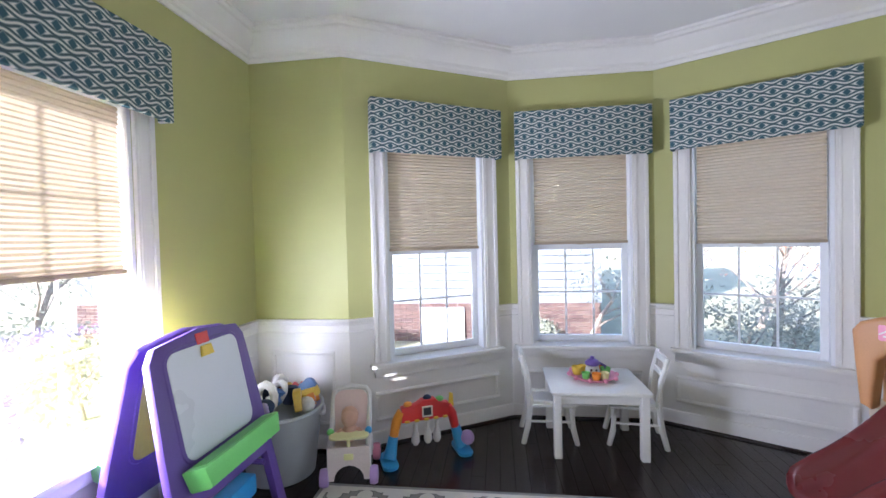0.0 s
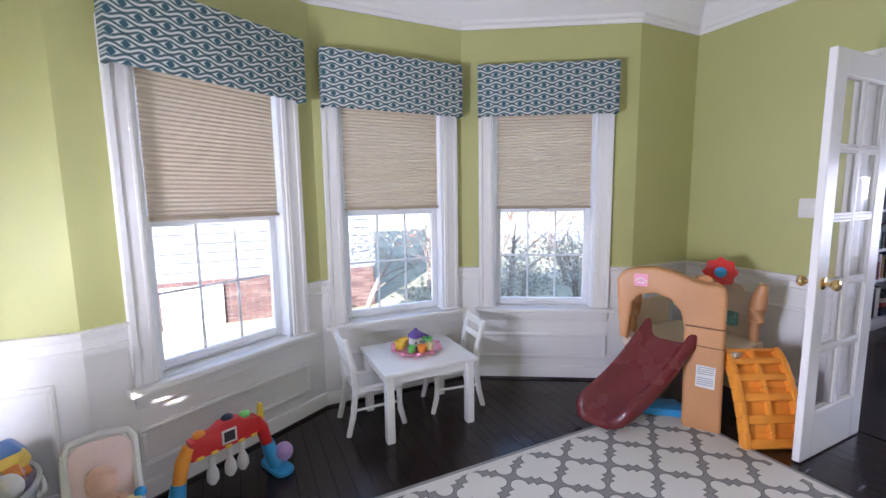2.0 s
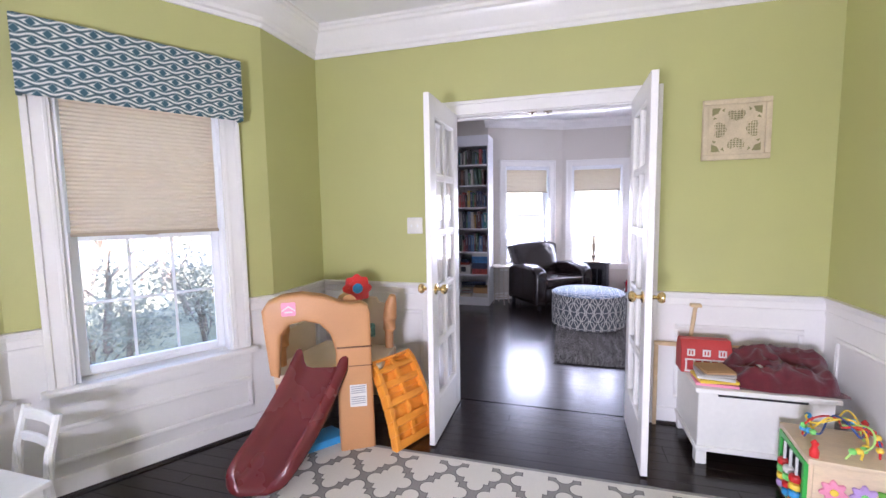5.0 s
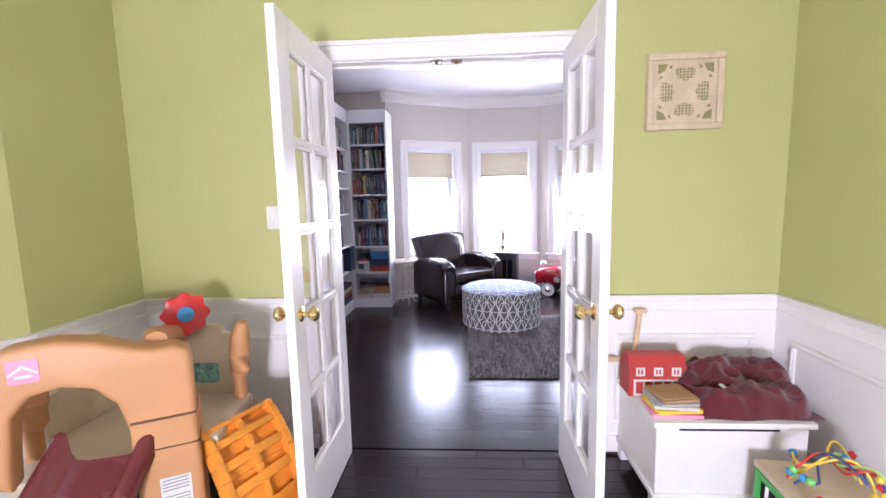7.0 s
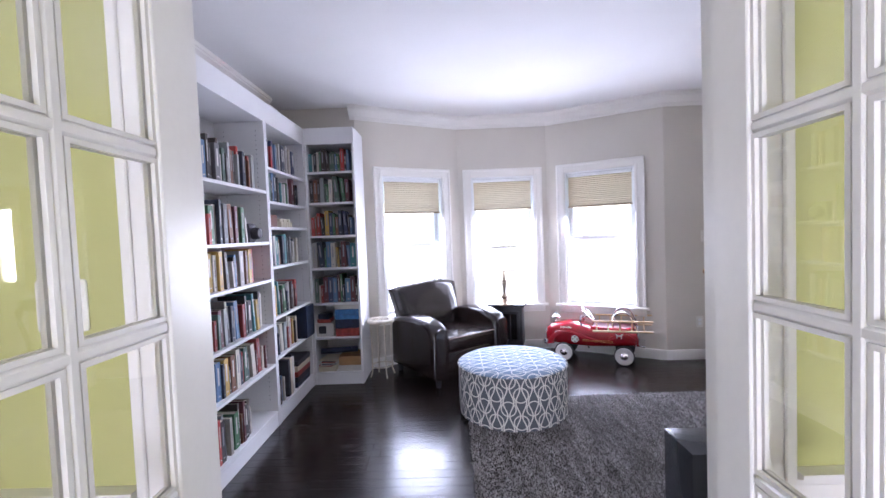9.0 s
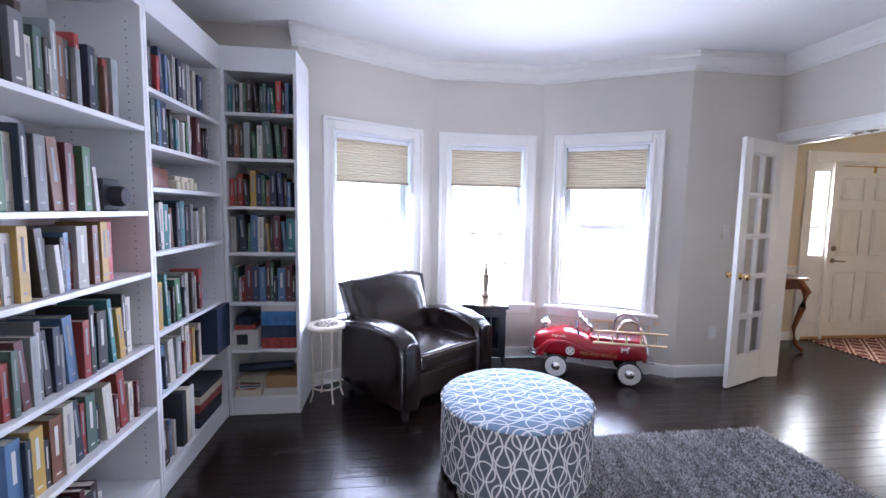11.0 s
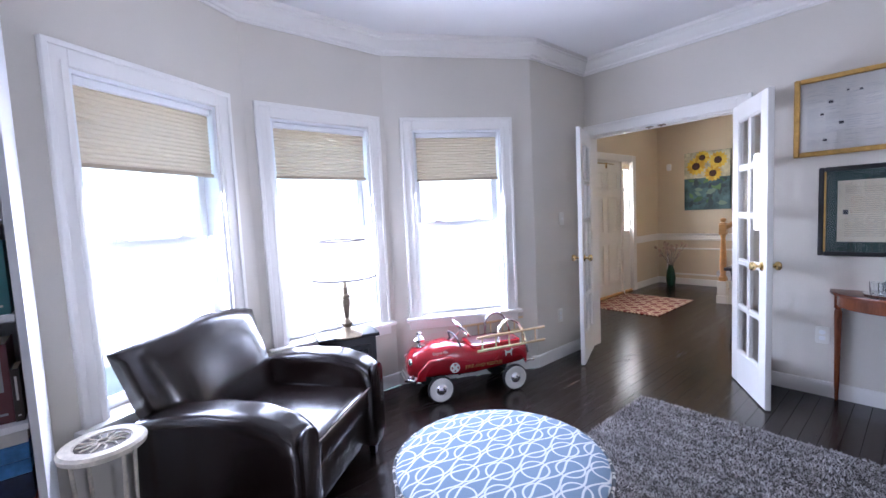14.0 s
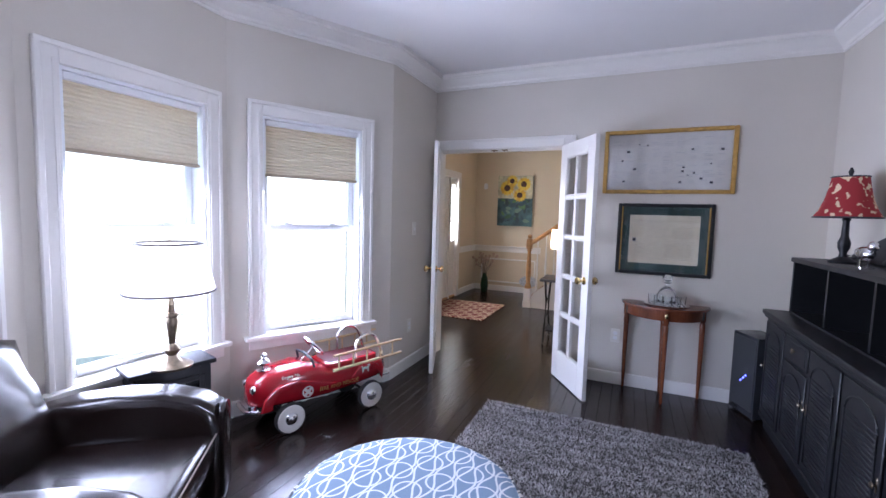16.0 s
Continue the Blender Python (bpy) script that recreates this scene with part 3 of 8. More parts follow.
# the hall
hall_n = Form()
hall_n.box((3.14, -2.105, 0), (DOOR_B[0], -2.045, CEIL_Z)).box((DOOR_B[1], -2.105, 0), (7.56, -2.045, CEIL_Z)).box((DOOR_B[0], -2.105, DOOR_H), (DOOR_B[1], -2.045, CEIL_Z))
struct("wall_hall_north", hall_n, BEIGE, "beige painted hall wall around the doorway", None, "wall", 0)
FD = (-4.935, -3.395)
# Added strip that stops light leaking through the gap under the front door.
f = Form()
f.box((7.40, FD[0] - 0.03, 0.0), (7.60, FD[1] + 0.03, 0.03), 0.004)
struct("added_door_threshold", f, OAK, "added oak threshold that blocks light under the front door", None, "threshold")
wall("wall_hall_east", (7.40, -5.915), (7.40, -2.105), 0.16, [(FD[0] + 5.915 - 0.03, FD[1] + 5.915 + 0.03, 0, 2.06)], BEIGE, "beige painted hall wall with the front door", 0, CEIL_Z, (0.1, 0.1))
wall("wall_hall_south", (3.60, -5.915), (7.40, -5.915), 0.16, [], BEIGE, "beige painted hall wall behind the stairs")
wall("wall_hall_west", (3.60, -2.045), (3.60, -5.915), 0.16, [], BEIGE, "beige painted hall wall")

# ceilings
for nm, poly, lab in (("ceiling", PLAY, "white painted ceiling of the green room"), ("ceiling_study", STUDY, "white painted study ceiling"), ("ceiling_hall", FOYER, "white painted hall ceiling")):
    cx, cy = sum(p[0] for p in poly) / len(poly), sum(p[1] for p in poly) / len(poly)
    f = Form()
    f.slab(poly, CEIL_Z, CEIL_Z + 0.12)
    struct(nm, f, CEIL, lab, None, "ceiling", 0)
roof = Form()
roof.box((-1.7, -6.3, CEIL_Z + 0.125), (7.6, 3.55, CEIL_Z + 0.25))
struct("roof_deck", roof, SLATE, "flat dark roof deck over the rooms", None, "roof", 0)

# crown mouldings
CROWN_P = [(0, 0), (0.012, 0), (0.014, 0.022), (0.026, 0.030), (0.030, 0.050), (0.060, 0.085), (0.085, 0.115), (0.092, 0.135), (0.108, 0.142), (0.112, 0.160), (0.124, 0.164), (0.124, 0.179), (0, 0.179)]
CROWN_S = [(0, 0), (0.010, 0), (0.012, 0.020), (0.022, 0.026), (0.028, 0.048), (0.062, 0.080), (0.084, 0.112), (0.094, 0.118), (0.096, 0.135), (0.104, 0.138), (0.104, 0.179), (0, 0.179)]
f = Form()
f.sweep([(x, y, CROWN_Z) for x, y in PLAY], [(o, u * 1.115) for o, u in CROWN_P], True)
struct("crown_moulding", f, WHITE, "deep white crown moulding round the green room", None, "moulding", 25)
f = Form()
f.sweep([(x, y, CROWN_ZS) for x, y in [(3.37, -1.985)] + STUDY[1:5]] + [(6.46, 1.99, CROWN_ZS), (6.46, 2.035, CROWN_ZS)], [(o, u * 0.725) for o, u in CROWN_S])
f.sweep([(6.06, 2.77, CROWN_ZS), (3.14, 2.77, CROWN_ZS), (3.14, 0.26, CROWN_ZS), (3.37, 0.26, CROWN_ZS), (3.37, -1.985, CROWN_ZS), (3.39, -1.985, CROWN_ZS)], [(o, u * 0.725) for o, u in CROWN_S])
struct("crown_moulding_study", f, WHITE, "white crown moulding round the study", None, "moulding", 25)

# baseboards
BASE = [(0, 0), (0.016, 0), (0.016, 0.085), (0.010, 0.100), (0, 0.104)]
SHOE = [(0, 0), (0.014, 0), (0.011, 0.012), (0, 0.017)]


def base_run(name, path, label, prof=BASE, material=WHITE):
    f = Form()
    f.sweep([(x, y, 0.0) for x, y in path], prof)
    struct(name, f, material, label, None, "baseboard", 25)


lab = "white painted baseboard along the wall foot"
base_run("baseboard", [(3.02, DOOR_A[1] + 0.095)] + PLAY[1:] + [PLAY[0], (3.02, DOOR_A[0] - 0.095)], lab)
base_run("shoe_moulding", [(3.004, DOOR_A[1] + 0.1)] + [(3.004, 2.689), (2.4157, 2.689), (1.3557, 3.309), (0.3293, 3.309), (-0.7257, 2.689), (-1.344, 2.689), (-1.344, -0.559), (3.004, -0.559), (3.004, DOOR_A[0] - 0.1)], "dark stained shoe moulding", SHOE, BOARDS)
base_run("baseboard_study_east", [(DOOR_B[1] + 0.02, -1.985), (6.46, -1.985), (6.46, -1.155), (7.065, -0.098), (7.065, 0.933), (6.46, 1.99)], lab)
base_run("baseboard_study_south", [(3.37, 0.26), (3.37, -1.985), (DOOR_B[0] - 0.095, -1.985)], lab)
base_run("baseboard_hall", [(3.62, -5.915), (7.40, -5.915), (7.40, FD[0] - 0.14)], lab)
base_run("baseboard_hall_east", [(7.40, FD[1] + 0.14), (7.40, -2.105), (DOOR_B[1] + 0.1, -2.105)], lab)

# chair rails
RAILP = [(0, -0.115), (0.010, -0.113), (0.012, -0.085), (0.006, -0.080), (0.006, -0.040), (0.014, -0.034), (0.018, -0.018), (0.034, -0.012), (0.036, 0.0), (0, 0.0)]


def rail_run(name, path, z, label, prof=RAILP):
    f = Form()
    f.sweep([(x, y, z) for x, y in path], prof)
    struct(name, f, WHITE, label, None, "moulding", 25)


def on_wall(e, u):
    d = (Vector(e[1]) - Vector(e[0])).normalized()
    return tuple(Vector(e[0]) + d * u)


CAS = 0.105
lab = "white profiled chair rail along the wall"
L4 = math.dist(*pe[4])
c2, c3, c4 = WIN_P[0][1], WIN_P[1][1], WIN_P[2][1]
rail_run("chair_rail_a", [(3.02, DOOR_A[1] + 0.095), PLAY[1], PLAY[2], on_wall(pe[2], c2 - HALF - CAS)], RAIL, lab)
rail_run("chair_rail_b", [on_wall(pe[2], c2 + HALF + CAS), PLAY[3], on_wall(pe[3], c3 - HALF - CAS)], RAIL, lab)
rail_run("chair_rail_c", [on_wall(pe[3], c3 + HALF + CAS), PLAY[4], on_wall(pe[4], c4 - HALF - CAS)], RAIL, lab)
rail_run("chair_rail_d", [on_wall(pe[4], c4 + HALF + CAS), PLAY[5], PLAY[6], (-1.36, 1.78 + CAS)], RAIL, lab)
rail_run("chair_rail_e", [(-1.36, 1.05 - CAS), PLAY[7], PLAY[0], (3.02, DOOR_A[0] - 0.095)], RAIL, lab)
rail_run("chair_rail_hall", [(6.12, -5.915), (7.40, -5.915), (7.40, FD[0] - 0.13)], 0.86, "white chair rail along the hall wall")
rail_run("chair_rail_hall_east", [(7.40, FD[1] + 0.13), (7.40, -2.105)], 0.86, "white chair rail along the hall wall")

PANEL = [(0, 0), (0.008, 0.002), (0.014, 0.010), (0.012, 0.020), (0.004, 0.026), (0, 0.028)]


def panel(m, u0, u1, z0, z1):
    """A picture-frame moulding on a wall face."""
    f = Form()
    w = 0.028
    for a, b in (((u0, z0), (u1, z0 + w)), ((u0, z1 - w), (u1, z1)), ((u0, z0 + w), (u0 + w, z1 - w)), ((u1 - w, z0 + w), (u1, z1 - w))):
        f.box((a[0], -0.013, a[1]), (b[0], -0.0005, b[1]), 0.005, 2)
        f.box((a[0] + 0.006, -0.018, a[1] + 0.006), (b[0] - 0.006, -0.012, b[1] - 0.006), 0.003)
    struct("panel_moulding", f, WHITE, "white rectangular panel moulding on the lower wall", m, "moulding", 30)


PZ0, PZ1 = 0.165, 0.655
m0 = along(*pe[0])
panel(m0, DOOR_A[1] + 0.575 + 0.20, 3.28 - 0.10, PZ0, PZ1)
panel(m0, 0.10, DOOR_A[0] + 0.575 - 0.20, PZ0, PZ1)
panel(along(*pe[1]), 0.10, 0.50, PZ0, PZ1)
panel(along(*pe[5]), 0.10, 0.53, PZ0, PZ1)
for i, c in WIN_P:
    panel(along(*pe[i]), c - 0.47 if i != 3 else 0.10, c + 0.47 if i != 3 else 0.935, 0.165, 0.36)
mw = along(*pe[6])
panel(mw, 0.08, 0.72, PZ0, PZ1)
panel(mw, 0.83, 1.72, 0.165, 0.36)
panel(mw, 1.85, 3.15, PZ0, PZ1)
ms = along(*pe[7])
for k in range(4):
    panel(ms, 0.12 + k * 1.07, 1.05 + k * 1.07, PZ0, PZ1)
mh = along((3.60, -5.915), (7.40, -5.915))
panel(mh, 2.60, 3.65, 0.16, 0.62)


# ---- windows ----
def window(name, m, c, low, high, label, grid, wide=CAS, header=True):
    """Origin of m on the wall face, x along, y outward."""
    t = thing(name, label, "window", m @ Matrix.Translation((c, 0, 0)), "", "structure")
    h = HALF
    f = Form()
    for s in (-1, 1):
        a, b = sorted((s * h, s * (h + wide)))
        f.box((a, -0.020, low), (b, 0.0, high + (wide if header else 0)), 0.003)
        a, b = sorted((s * (h + wide * 0.72), s * (h + wide)))
        f.box((a, -0.030, low), (b, -0.0195, high + wide), 0.004)
        a, b = sorted((s * (h + 0.012), s * (h + 0.03)))
        f.box((a, -0.025, low), (b, -0.0195, high + 0.02), 0.003)
    f.box((-h, -0.020, high), (h, 0.0, high + wide), 0.003)
    f.box((-h - wide, -0.031, high + wide * 0.72), (h + wide, -0.0195, high + wide), 0.004)
    part("casing", f, WHITE, t)
    f = Form()
    f.box((-h - wide - 0.03, -0.062, low - 0.028), (h + wide + 0.03, 0.0, low), 0.008, 2)
    f.box((-h, 0.0, low - 0.028), (h, 0.09, low - 0.001), 0.0)
    part("window_sill", f, WHITE, t)
    f = Form()
    f.box((-h - wide, -0.020, low - 0.098), (h + wide, -0.0005, low - 0.0285), 0.006, 2)
    part("apron", f, WHITE, t)
    f = Form()
    for s in (-1, 1):
        a, b = sorted((s * (h - 0.018), s * h))
        f.box((a, 0.0, low), (b, 0.155, high))
    f.box((-h + 0.018, 0.0, high - 0.018), (h - 0.018, 0.155, high))
    f.box((-h + 0.018, 0.091, low - 0.01), (h - 0.018, 0.155, low + 0.012))
    part("jamb", f, VINYL, t)
    mid = (low + high) / 2 - 0.005
    w = h - 0.018
    for nm, z0, z1, y in (("lower_sash", low + 0.012, mid + 0.02, 0.075), ("upper_sash", mid - 0.02, high - 0.018, 0.108)):
        f = Form()
        ring_frame(f, 2 * w, z1 - z0, 0.042, y, y + 0.030, z=z0)
        if nm == "lower_sash":
            f.box((-0.10, y - 0.012, z0 + 0.010), (0.10, y + 0.001, z0 + 0.022), 0.004)
        s = part(nm, f, VINYL, t)
        gw, gh = 2 * w - 0.084, z1 - z0 - 0.084
        f = Form()
        f.box((-gw / 2, y + 0.012, z0 + 0.042), (gw / 2, y + 0.016, z1 - 0.042))
        g = part("pane", f, GLASS, s, "clear glass pane", 0)
        g.visible_shadow = False
        if grid:
            f = Form()
            for k in range(1, grid[0]):
                x = -gw / 2 + gw * k / grid[0]
                f.box((x - 0.007, y + 0.018, z0 + 0.042), (x + 0.007, y + 0.023, z1 - 0.042))
            for k in range(1, grid[1]):
                z = z0 + 0.042 + gh * k / grid[1]
                f.box((-gw / 2, y + 0.0185, z - 0.007), (gw / 2, y + 0.0235, z + 0.007))
            part("muntin_grid", f, VINYL, s)
        f = Form()
        if nm == "lower_sash":
            for x in (-0.17, 0.17):
                f.box((x - 0.03, y - 0.004, z1 - 0.001), (x + 0.03, y + 0.022, z1 + 0.010), 0.004)
                f.tube([(x - 0.005, y + 0.008, z1 + 0.011), (x + 0.026, y - 0.004, z1 + 0.013)], 0.005, 6)
            part("sash_lock", f, VINYL, s)
    return t


def pleated_shade(m, c, top, bottom, label, half=HALF - 0.028):
    t = thing("pleated_shade", label, "window shade", m @ Matrix.Translation((c, 0.035, 0)), "pleated shades")
    f = Form()
    f.box((-half, -0.022, top - 0.035), (half, 0.020, top), 0.004)
    part("headrail", f, VINYL, t)
    tb = bmesh.new()
    n = int((top - 0.035 - bottom - 0.018) / 0.0105)
    prev = None
    for i in range(n + 1):
        z = top - 0.035 - (top - 0.035 - bottom - 0.018) * i / n
        y = -0.008 if i % 2 else 0.002
        sag = 0.0
        row = [tb.verts.new((x, y, z + sag)) for x in (-half + 0.004, 0, half - 0.004)]
        if prev:
            for k in range(2):
                tb.faces.new((prev[k], prev[k + 1], row[k + 1], row[k]))
        prev = row
    f = Form()
    f._add(tb)
    part("pleated_fabric", f, PLEAT, t, "", 0)
    f = Form()
    f.box((-half, -0.018, bottom), (half, 0.012, bottom + 0.019), 0.005, 2)
    f.box((-0.03, -0.024, bottom - 0.004), (0.03, -0.017, bottom + 0.010), 0.003)
    part("bottom_rail", f, plain("beige_shade_rail", (0.42, 0.34, 0.24), 0.5), t)
    return t


def valance(m, c, half, z0, z1):
    t = thing("valance", "upholstered valance in teal and ivory wave fabric over the window", "valance", m @ Matrix.Translation((c, 0, z0)), "valances over the windows")
    f = Form()
    h = z1 - z0
    f.box((-half, -0.105, 0), (half, -0.082, h), 0.009, 3)
    f.box((-half, -0.085, 0.001), (-half + 0.022, -0.032, h - 0.001), 0.006, 2)
    f.box((half - 0.022, -0.085, 0.001), (half, -0.032, h - 0.001), 0.006, 2)
    part("padded_front", f, VALANCE, t)
    f = Form()
    f.box((-half + 0.02, -0.084, h - 0.02), (half - 0.02, -0.033, h - 0.004))
    part("top_board", f, WHITE, t)
    return t


blind_p = [1.285, 1.300, 1.285]
for k, (i, c) in enumerate(WIN_P):
    m = along(*pe[i])
    window("window_%d" % (k + 1), m, c, P_LOW, P_HIGH, "white sash window with a grid, daylight behind", (3, 2))
    pleated_shade(m, c, P_HIGH - 0.02, blind_p[k], "beige pleated shade drawn half way down the window")
    valance(m, c, 0.475, 1.927, 2.27)
m = along(*pe[6])
cw = 2.705 - 1.415
window("window_4", m, cw, P_LOW, P_HIGH, "sunlit white sash window with a grid", (3, 2))
pleated_shade(m, cw, P_HIGH - 0.02, 1.245, "glowing beige pleated shade half way down the sunny window")
valance(m, cw, 0.50, 1.93, 2.285)
for k, (i, c) in enumerate(WIN_S):
    m = along(*se[i])
    window("window_%d" % (k + 5), m, c, S_LOW, S_HIGH, "white study sash window with a bright view", None, 0.095)
    pleated_shade(m, c, S_HIGH - 0.02, (1.635, 1.65, 1.635)[k], "beige pleated shade drawn over the top of the window")


# ---- doorways ----
def door_trim(name, m, w, thick, label):
    """Jambs and casings of an opening w wide that starts at the origin of m, x along, y through."""
    t = thing(name, label, "door frame", m, "", "structure")
    f = Form()
    f.box((-0.002, -0.004, 0), (0.016, thick + 0.004, DOOR_H)).box((w - 0.016, -0.004, 0), (w + 0.002, thick + 0.004, DOOR_H))
    f.box((0.016, -0.004, DOOR_H - 0.016), (w - 0.016, thick + 0.004, DOOR_H + 0.002))
    f.box((0.016, thick * 0.45, DOOR_H - 0.028), (w - 0.016, thick * 0.8, DOOR_H - 0.0155))
    part("jamb", f, WHITE, t)
    for y0, y1, s in ((-0.022, -0.0005, -1), (thick + 0.0005, thick + 0.022, 1)):
        f = Form()
        yo = (y0 - 0.008, y0 + 0.001) if s < 0 else (y1 - 0.001, y1 + 0.008)
        for a, b, oa, ob in ((-0.088, 0.008, -0.088, -0.062), (w - 0.008, w + 0.088, w + 0.062, w + 0.088)):
            f.box((a, y0, 0), (b, y1, DOOR_H + 0.082), 0.004)
            f.box((oa, yo[0], 0), (ob, yo[1], DOOR_H + 0.082), 0.004)
        f.box((0.008, y0, DOOR_H - 0.010), (w - 0.008, y1, DOOR_H + 0.082), 0.004)
        f.box((-0.062, yo[0], DOOR_H + 0.058), (w + 0.062, yo[1], DOOR_H + 0.083), 0.004)
        part("casing", f, WHITE, t)
    f = Form()
    for x in (w / 2 - 0.05, w / 2 + 0.05):
        f.box((x - 0.028, thick * 0.1, DOOR_H - 0.024), (x + 0.028, thick * 0.42, DOOR_H - 0.015), 0.003)
        f.tube([(x, thick * 0.2, DOOR_H - 0.034), (x, thick * 0.2, DOOR_H - 0.02)], 0.008, 8)
    part("ball_catch", f, PEWTER, t)
    return t


door_trim("door_frame_1", along((3.02, DOOR_A[0]), (3.02, DOOR_A[1])), DOOR_A[1] - DOOR_A[0], 0.12, "white casing round the double doorway to the study")
mb = Matrix.Identity(4)
mb.col[1][:3], mb.col[0][:3], mb.col[3][:3] = (0, -1, 0), (1, 0, 0), (DOOR_B[0], -1.985, 0)
door_trim("door_frame_2", mb, DOOR_B[1] - DOOR_B[0], 0.12, "white casing round the double doorway to the hall")


def french_door(name, hinge, ang, w, label, flip):
    """A leaf that hangs at hinge and reaches w along its x."""
    t = thing(name, label, "french door", pose(*hinge, 0.008, 0, 0, ang), "french door leaves", "structure")
    h, d, st, top, bot = 2.025, 0.035, 0.105, 0.115, 0.245
    y0, y1 = (0.0, d) if flip else (-d, 0.0)
    f = Form()
    f.box((0, y0, 0), (st, y1, h), 0.003).box((w - st, y0, 0), (w, y1, h), 0.003)
    f.box((st, y0, 0), (w - st, y1, bot), 0.003).box((st, y0, h - top), (w - st, y1, h), 0.003)
    part("door_leaf", f, WHITE, t)
    gw, gh = w - 2 * st, h - top - bot
    f = Form()
    mid = w / 2
    f.box((mid - 0.012, y0 + 0.003, bot), (mid + 0.012, y1 - 0.003, h - top), 0.006)
    for k in range(1, 5):
        z = bot + gh * k / 5
        f.box((st, y0 + 0.0035, z - 0.012), (w - st, y1 - 0.0035, z + 0.012), 0.006)
    part("muntin_bars", f, WHITE, t)
    f = Form()
    for k in range(5):
        for s in range(2):
            x0, x1 = (st, mid - 0.012) if s == 0 else (mid + 0.012, w - st)
            z0, z1 = bot + gh * k / 5 + (0.012 if k else 0), bot + gh * (k + 1) / 5 - (0.012 if k < 4 else 0)
            for y in (y0 + 0.006, y1 - 0.006):
                ym = (y0 + y1) / 2
                a, b = sorted((y, ym + (0.003 if y > ym else -0.003)))
                f.box((x0, a, z0), (x0 + 0.009, b, z1)).box((x1 - 0.009, a, z0), (x1, b, z1))
                f.box((x0 + 0.009, a, z0), (x1 - 0.009, b, z0 + 0.009)).box((x0 + 0.009, a, z1 - 0.009), (x1 - 0.009, b, z1))
            g = Form()
            g.box((x0, (y0 + y1) / 2 - 0.002, z0), (x1, (y0 + y1) / 2 + 0.002, z1))
            pn = part("pane", g, GLASS, t, "clear glass pane", 0)
            pn.visible_shadow = False
    part("glazing_bead", f, WHITE, t)
    kx, kz = w - 0.062, 0.925
    knob = Form()
    for s, y in ((-1, y0), (1, y1)):
        rot = pose(kx, y, kz, -90 * s, 0, 0)
        knob.lathe([(0.031, 0), (0.031, 0.004), (0.024, 0.008), (0.011, 0.012), (0.010, 0.030), (0.020, 0.036), (0.028, 0.046), (0.029, 0.056), (0.022, 0.066), (0.006, 0.070)], 20, rot)
    part("door_knob", knob, BRASS, t, "polished brass knob")
    f = Form()
    for z in (0.22, 1.02, 1.80):
        f.tube([(-0.004, (y1 if flip else y0) * 0 + (y0 if flip else y1), z - 0.045), (-0.004, (y0 if flip else y1), z + 0.045)], 0.006, 8)
        f.box((-0.002, y0 + 0.006, z - 0.044), (0.0012, y1 - 0.006, z + 0.044))
    part("hinge", f, BRASS, t)
    return t


french_door("door_1", (2.990, 1.632), 180, 0.625, "white french door with ten panes, standing open", True)
french_door("door_2", (2.990, 0.458), 180, 0.625, "white french door with ten panes, standing open", False)
french_door("door_3", (5.205, -1.96), 122.3, 0.585, "white french door with ten panes, open into the study", False)
french_door("door_4", (6.425, -1.96), 111.8, 0.585, "white french door with ten panes, open against the bay wall", True)

# ---- things in the green room ----
f = Form()
f.box((-0.77, -0.10, 0.0), (2.29, 2.335, 0.009), 0.003)
rug = thing("area_rug", "ivory and grey trellis wool rug on the dark floor", "rug", pose(0, 0, 0))
f = Form()
f.box((-0.72, -0.05, 0.0), (2.24, 2.285, 0.0095))
part("field", f, TRELLIS, rug)
f = Form()
for a, b, c, d in ((-0.77, -0.10, 2.29, -0.078), (-0.77, 2.313, 2.29, 2.335), (-0.77, -0.078, -0.748, 2.313), (2.268, -0.078, 2.29, 2.313)):
    f.box((a, b, 0), (c, d, 0.010), 0.003)
part("binding", f, RUGEDGE, rug)
f = Form()
for a, b, c, d in ((-0.748, -0.078, 2.268, -0.05), (-0.748, 2.285, 2.268, 2.313), (-0.748, -0.05, -0.72, 2.285), (2.24, -0.05, 2.268, 2.285)):
    f.box((a, b, 0), (c, d, 0.0092))
part("border", f, RUGIVORY, rug)


def kid_table():
    t = thing("play_table", "small white painted wooden play table by the bay", "table", pose(0.826, 2.943, 0))
    f = Form()
    f.box((-0.295, -0.255, 0.397), (0.295, 0.255, 0.42), 0.007, 2)
    part("tabletop", f, FURN, t)
    f = Form()
    f.box((-0.25, -0.205, 0.335), (0.25, -0.185, 0.3965)).box((-0.25, 0.185, 0.335), (0.25, 0.205, 0.3965))
    f.box((-0.265, -0.18, 0.335), (-0.245, 0.18, 0.3965)).box((0.245, -0.18, 0.335), (0.265, 0.18, 0.3965))
    part("apron", f, FURN, t)
    for x in (-0.255, 0.255):
        for y in (-0.210, 0.210):
            f = Form()
            f.box((x - 0.024, y - 0.024, 0), (x + 0.024, y + 0.024, 0.3968), 0.004)
            part("leg", f, FURN, t)


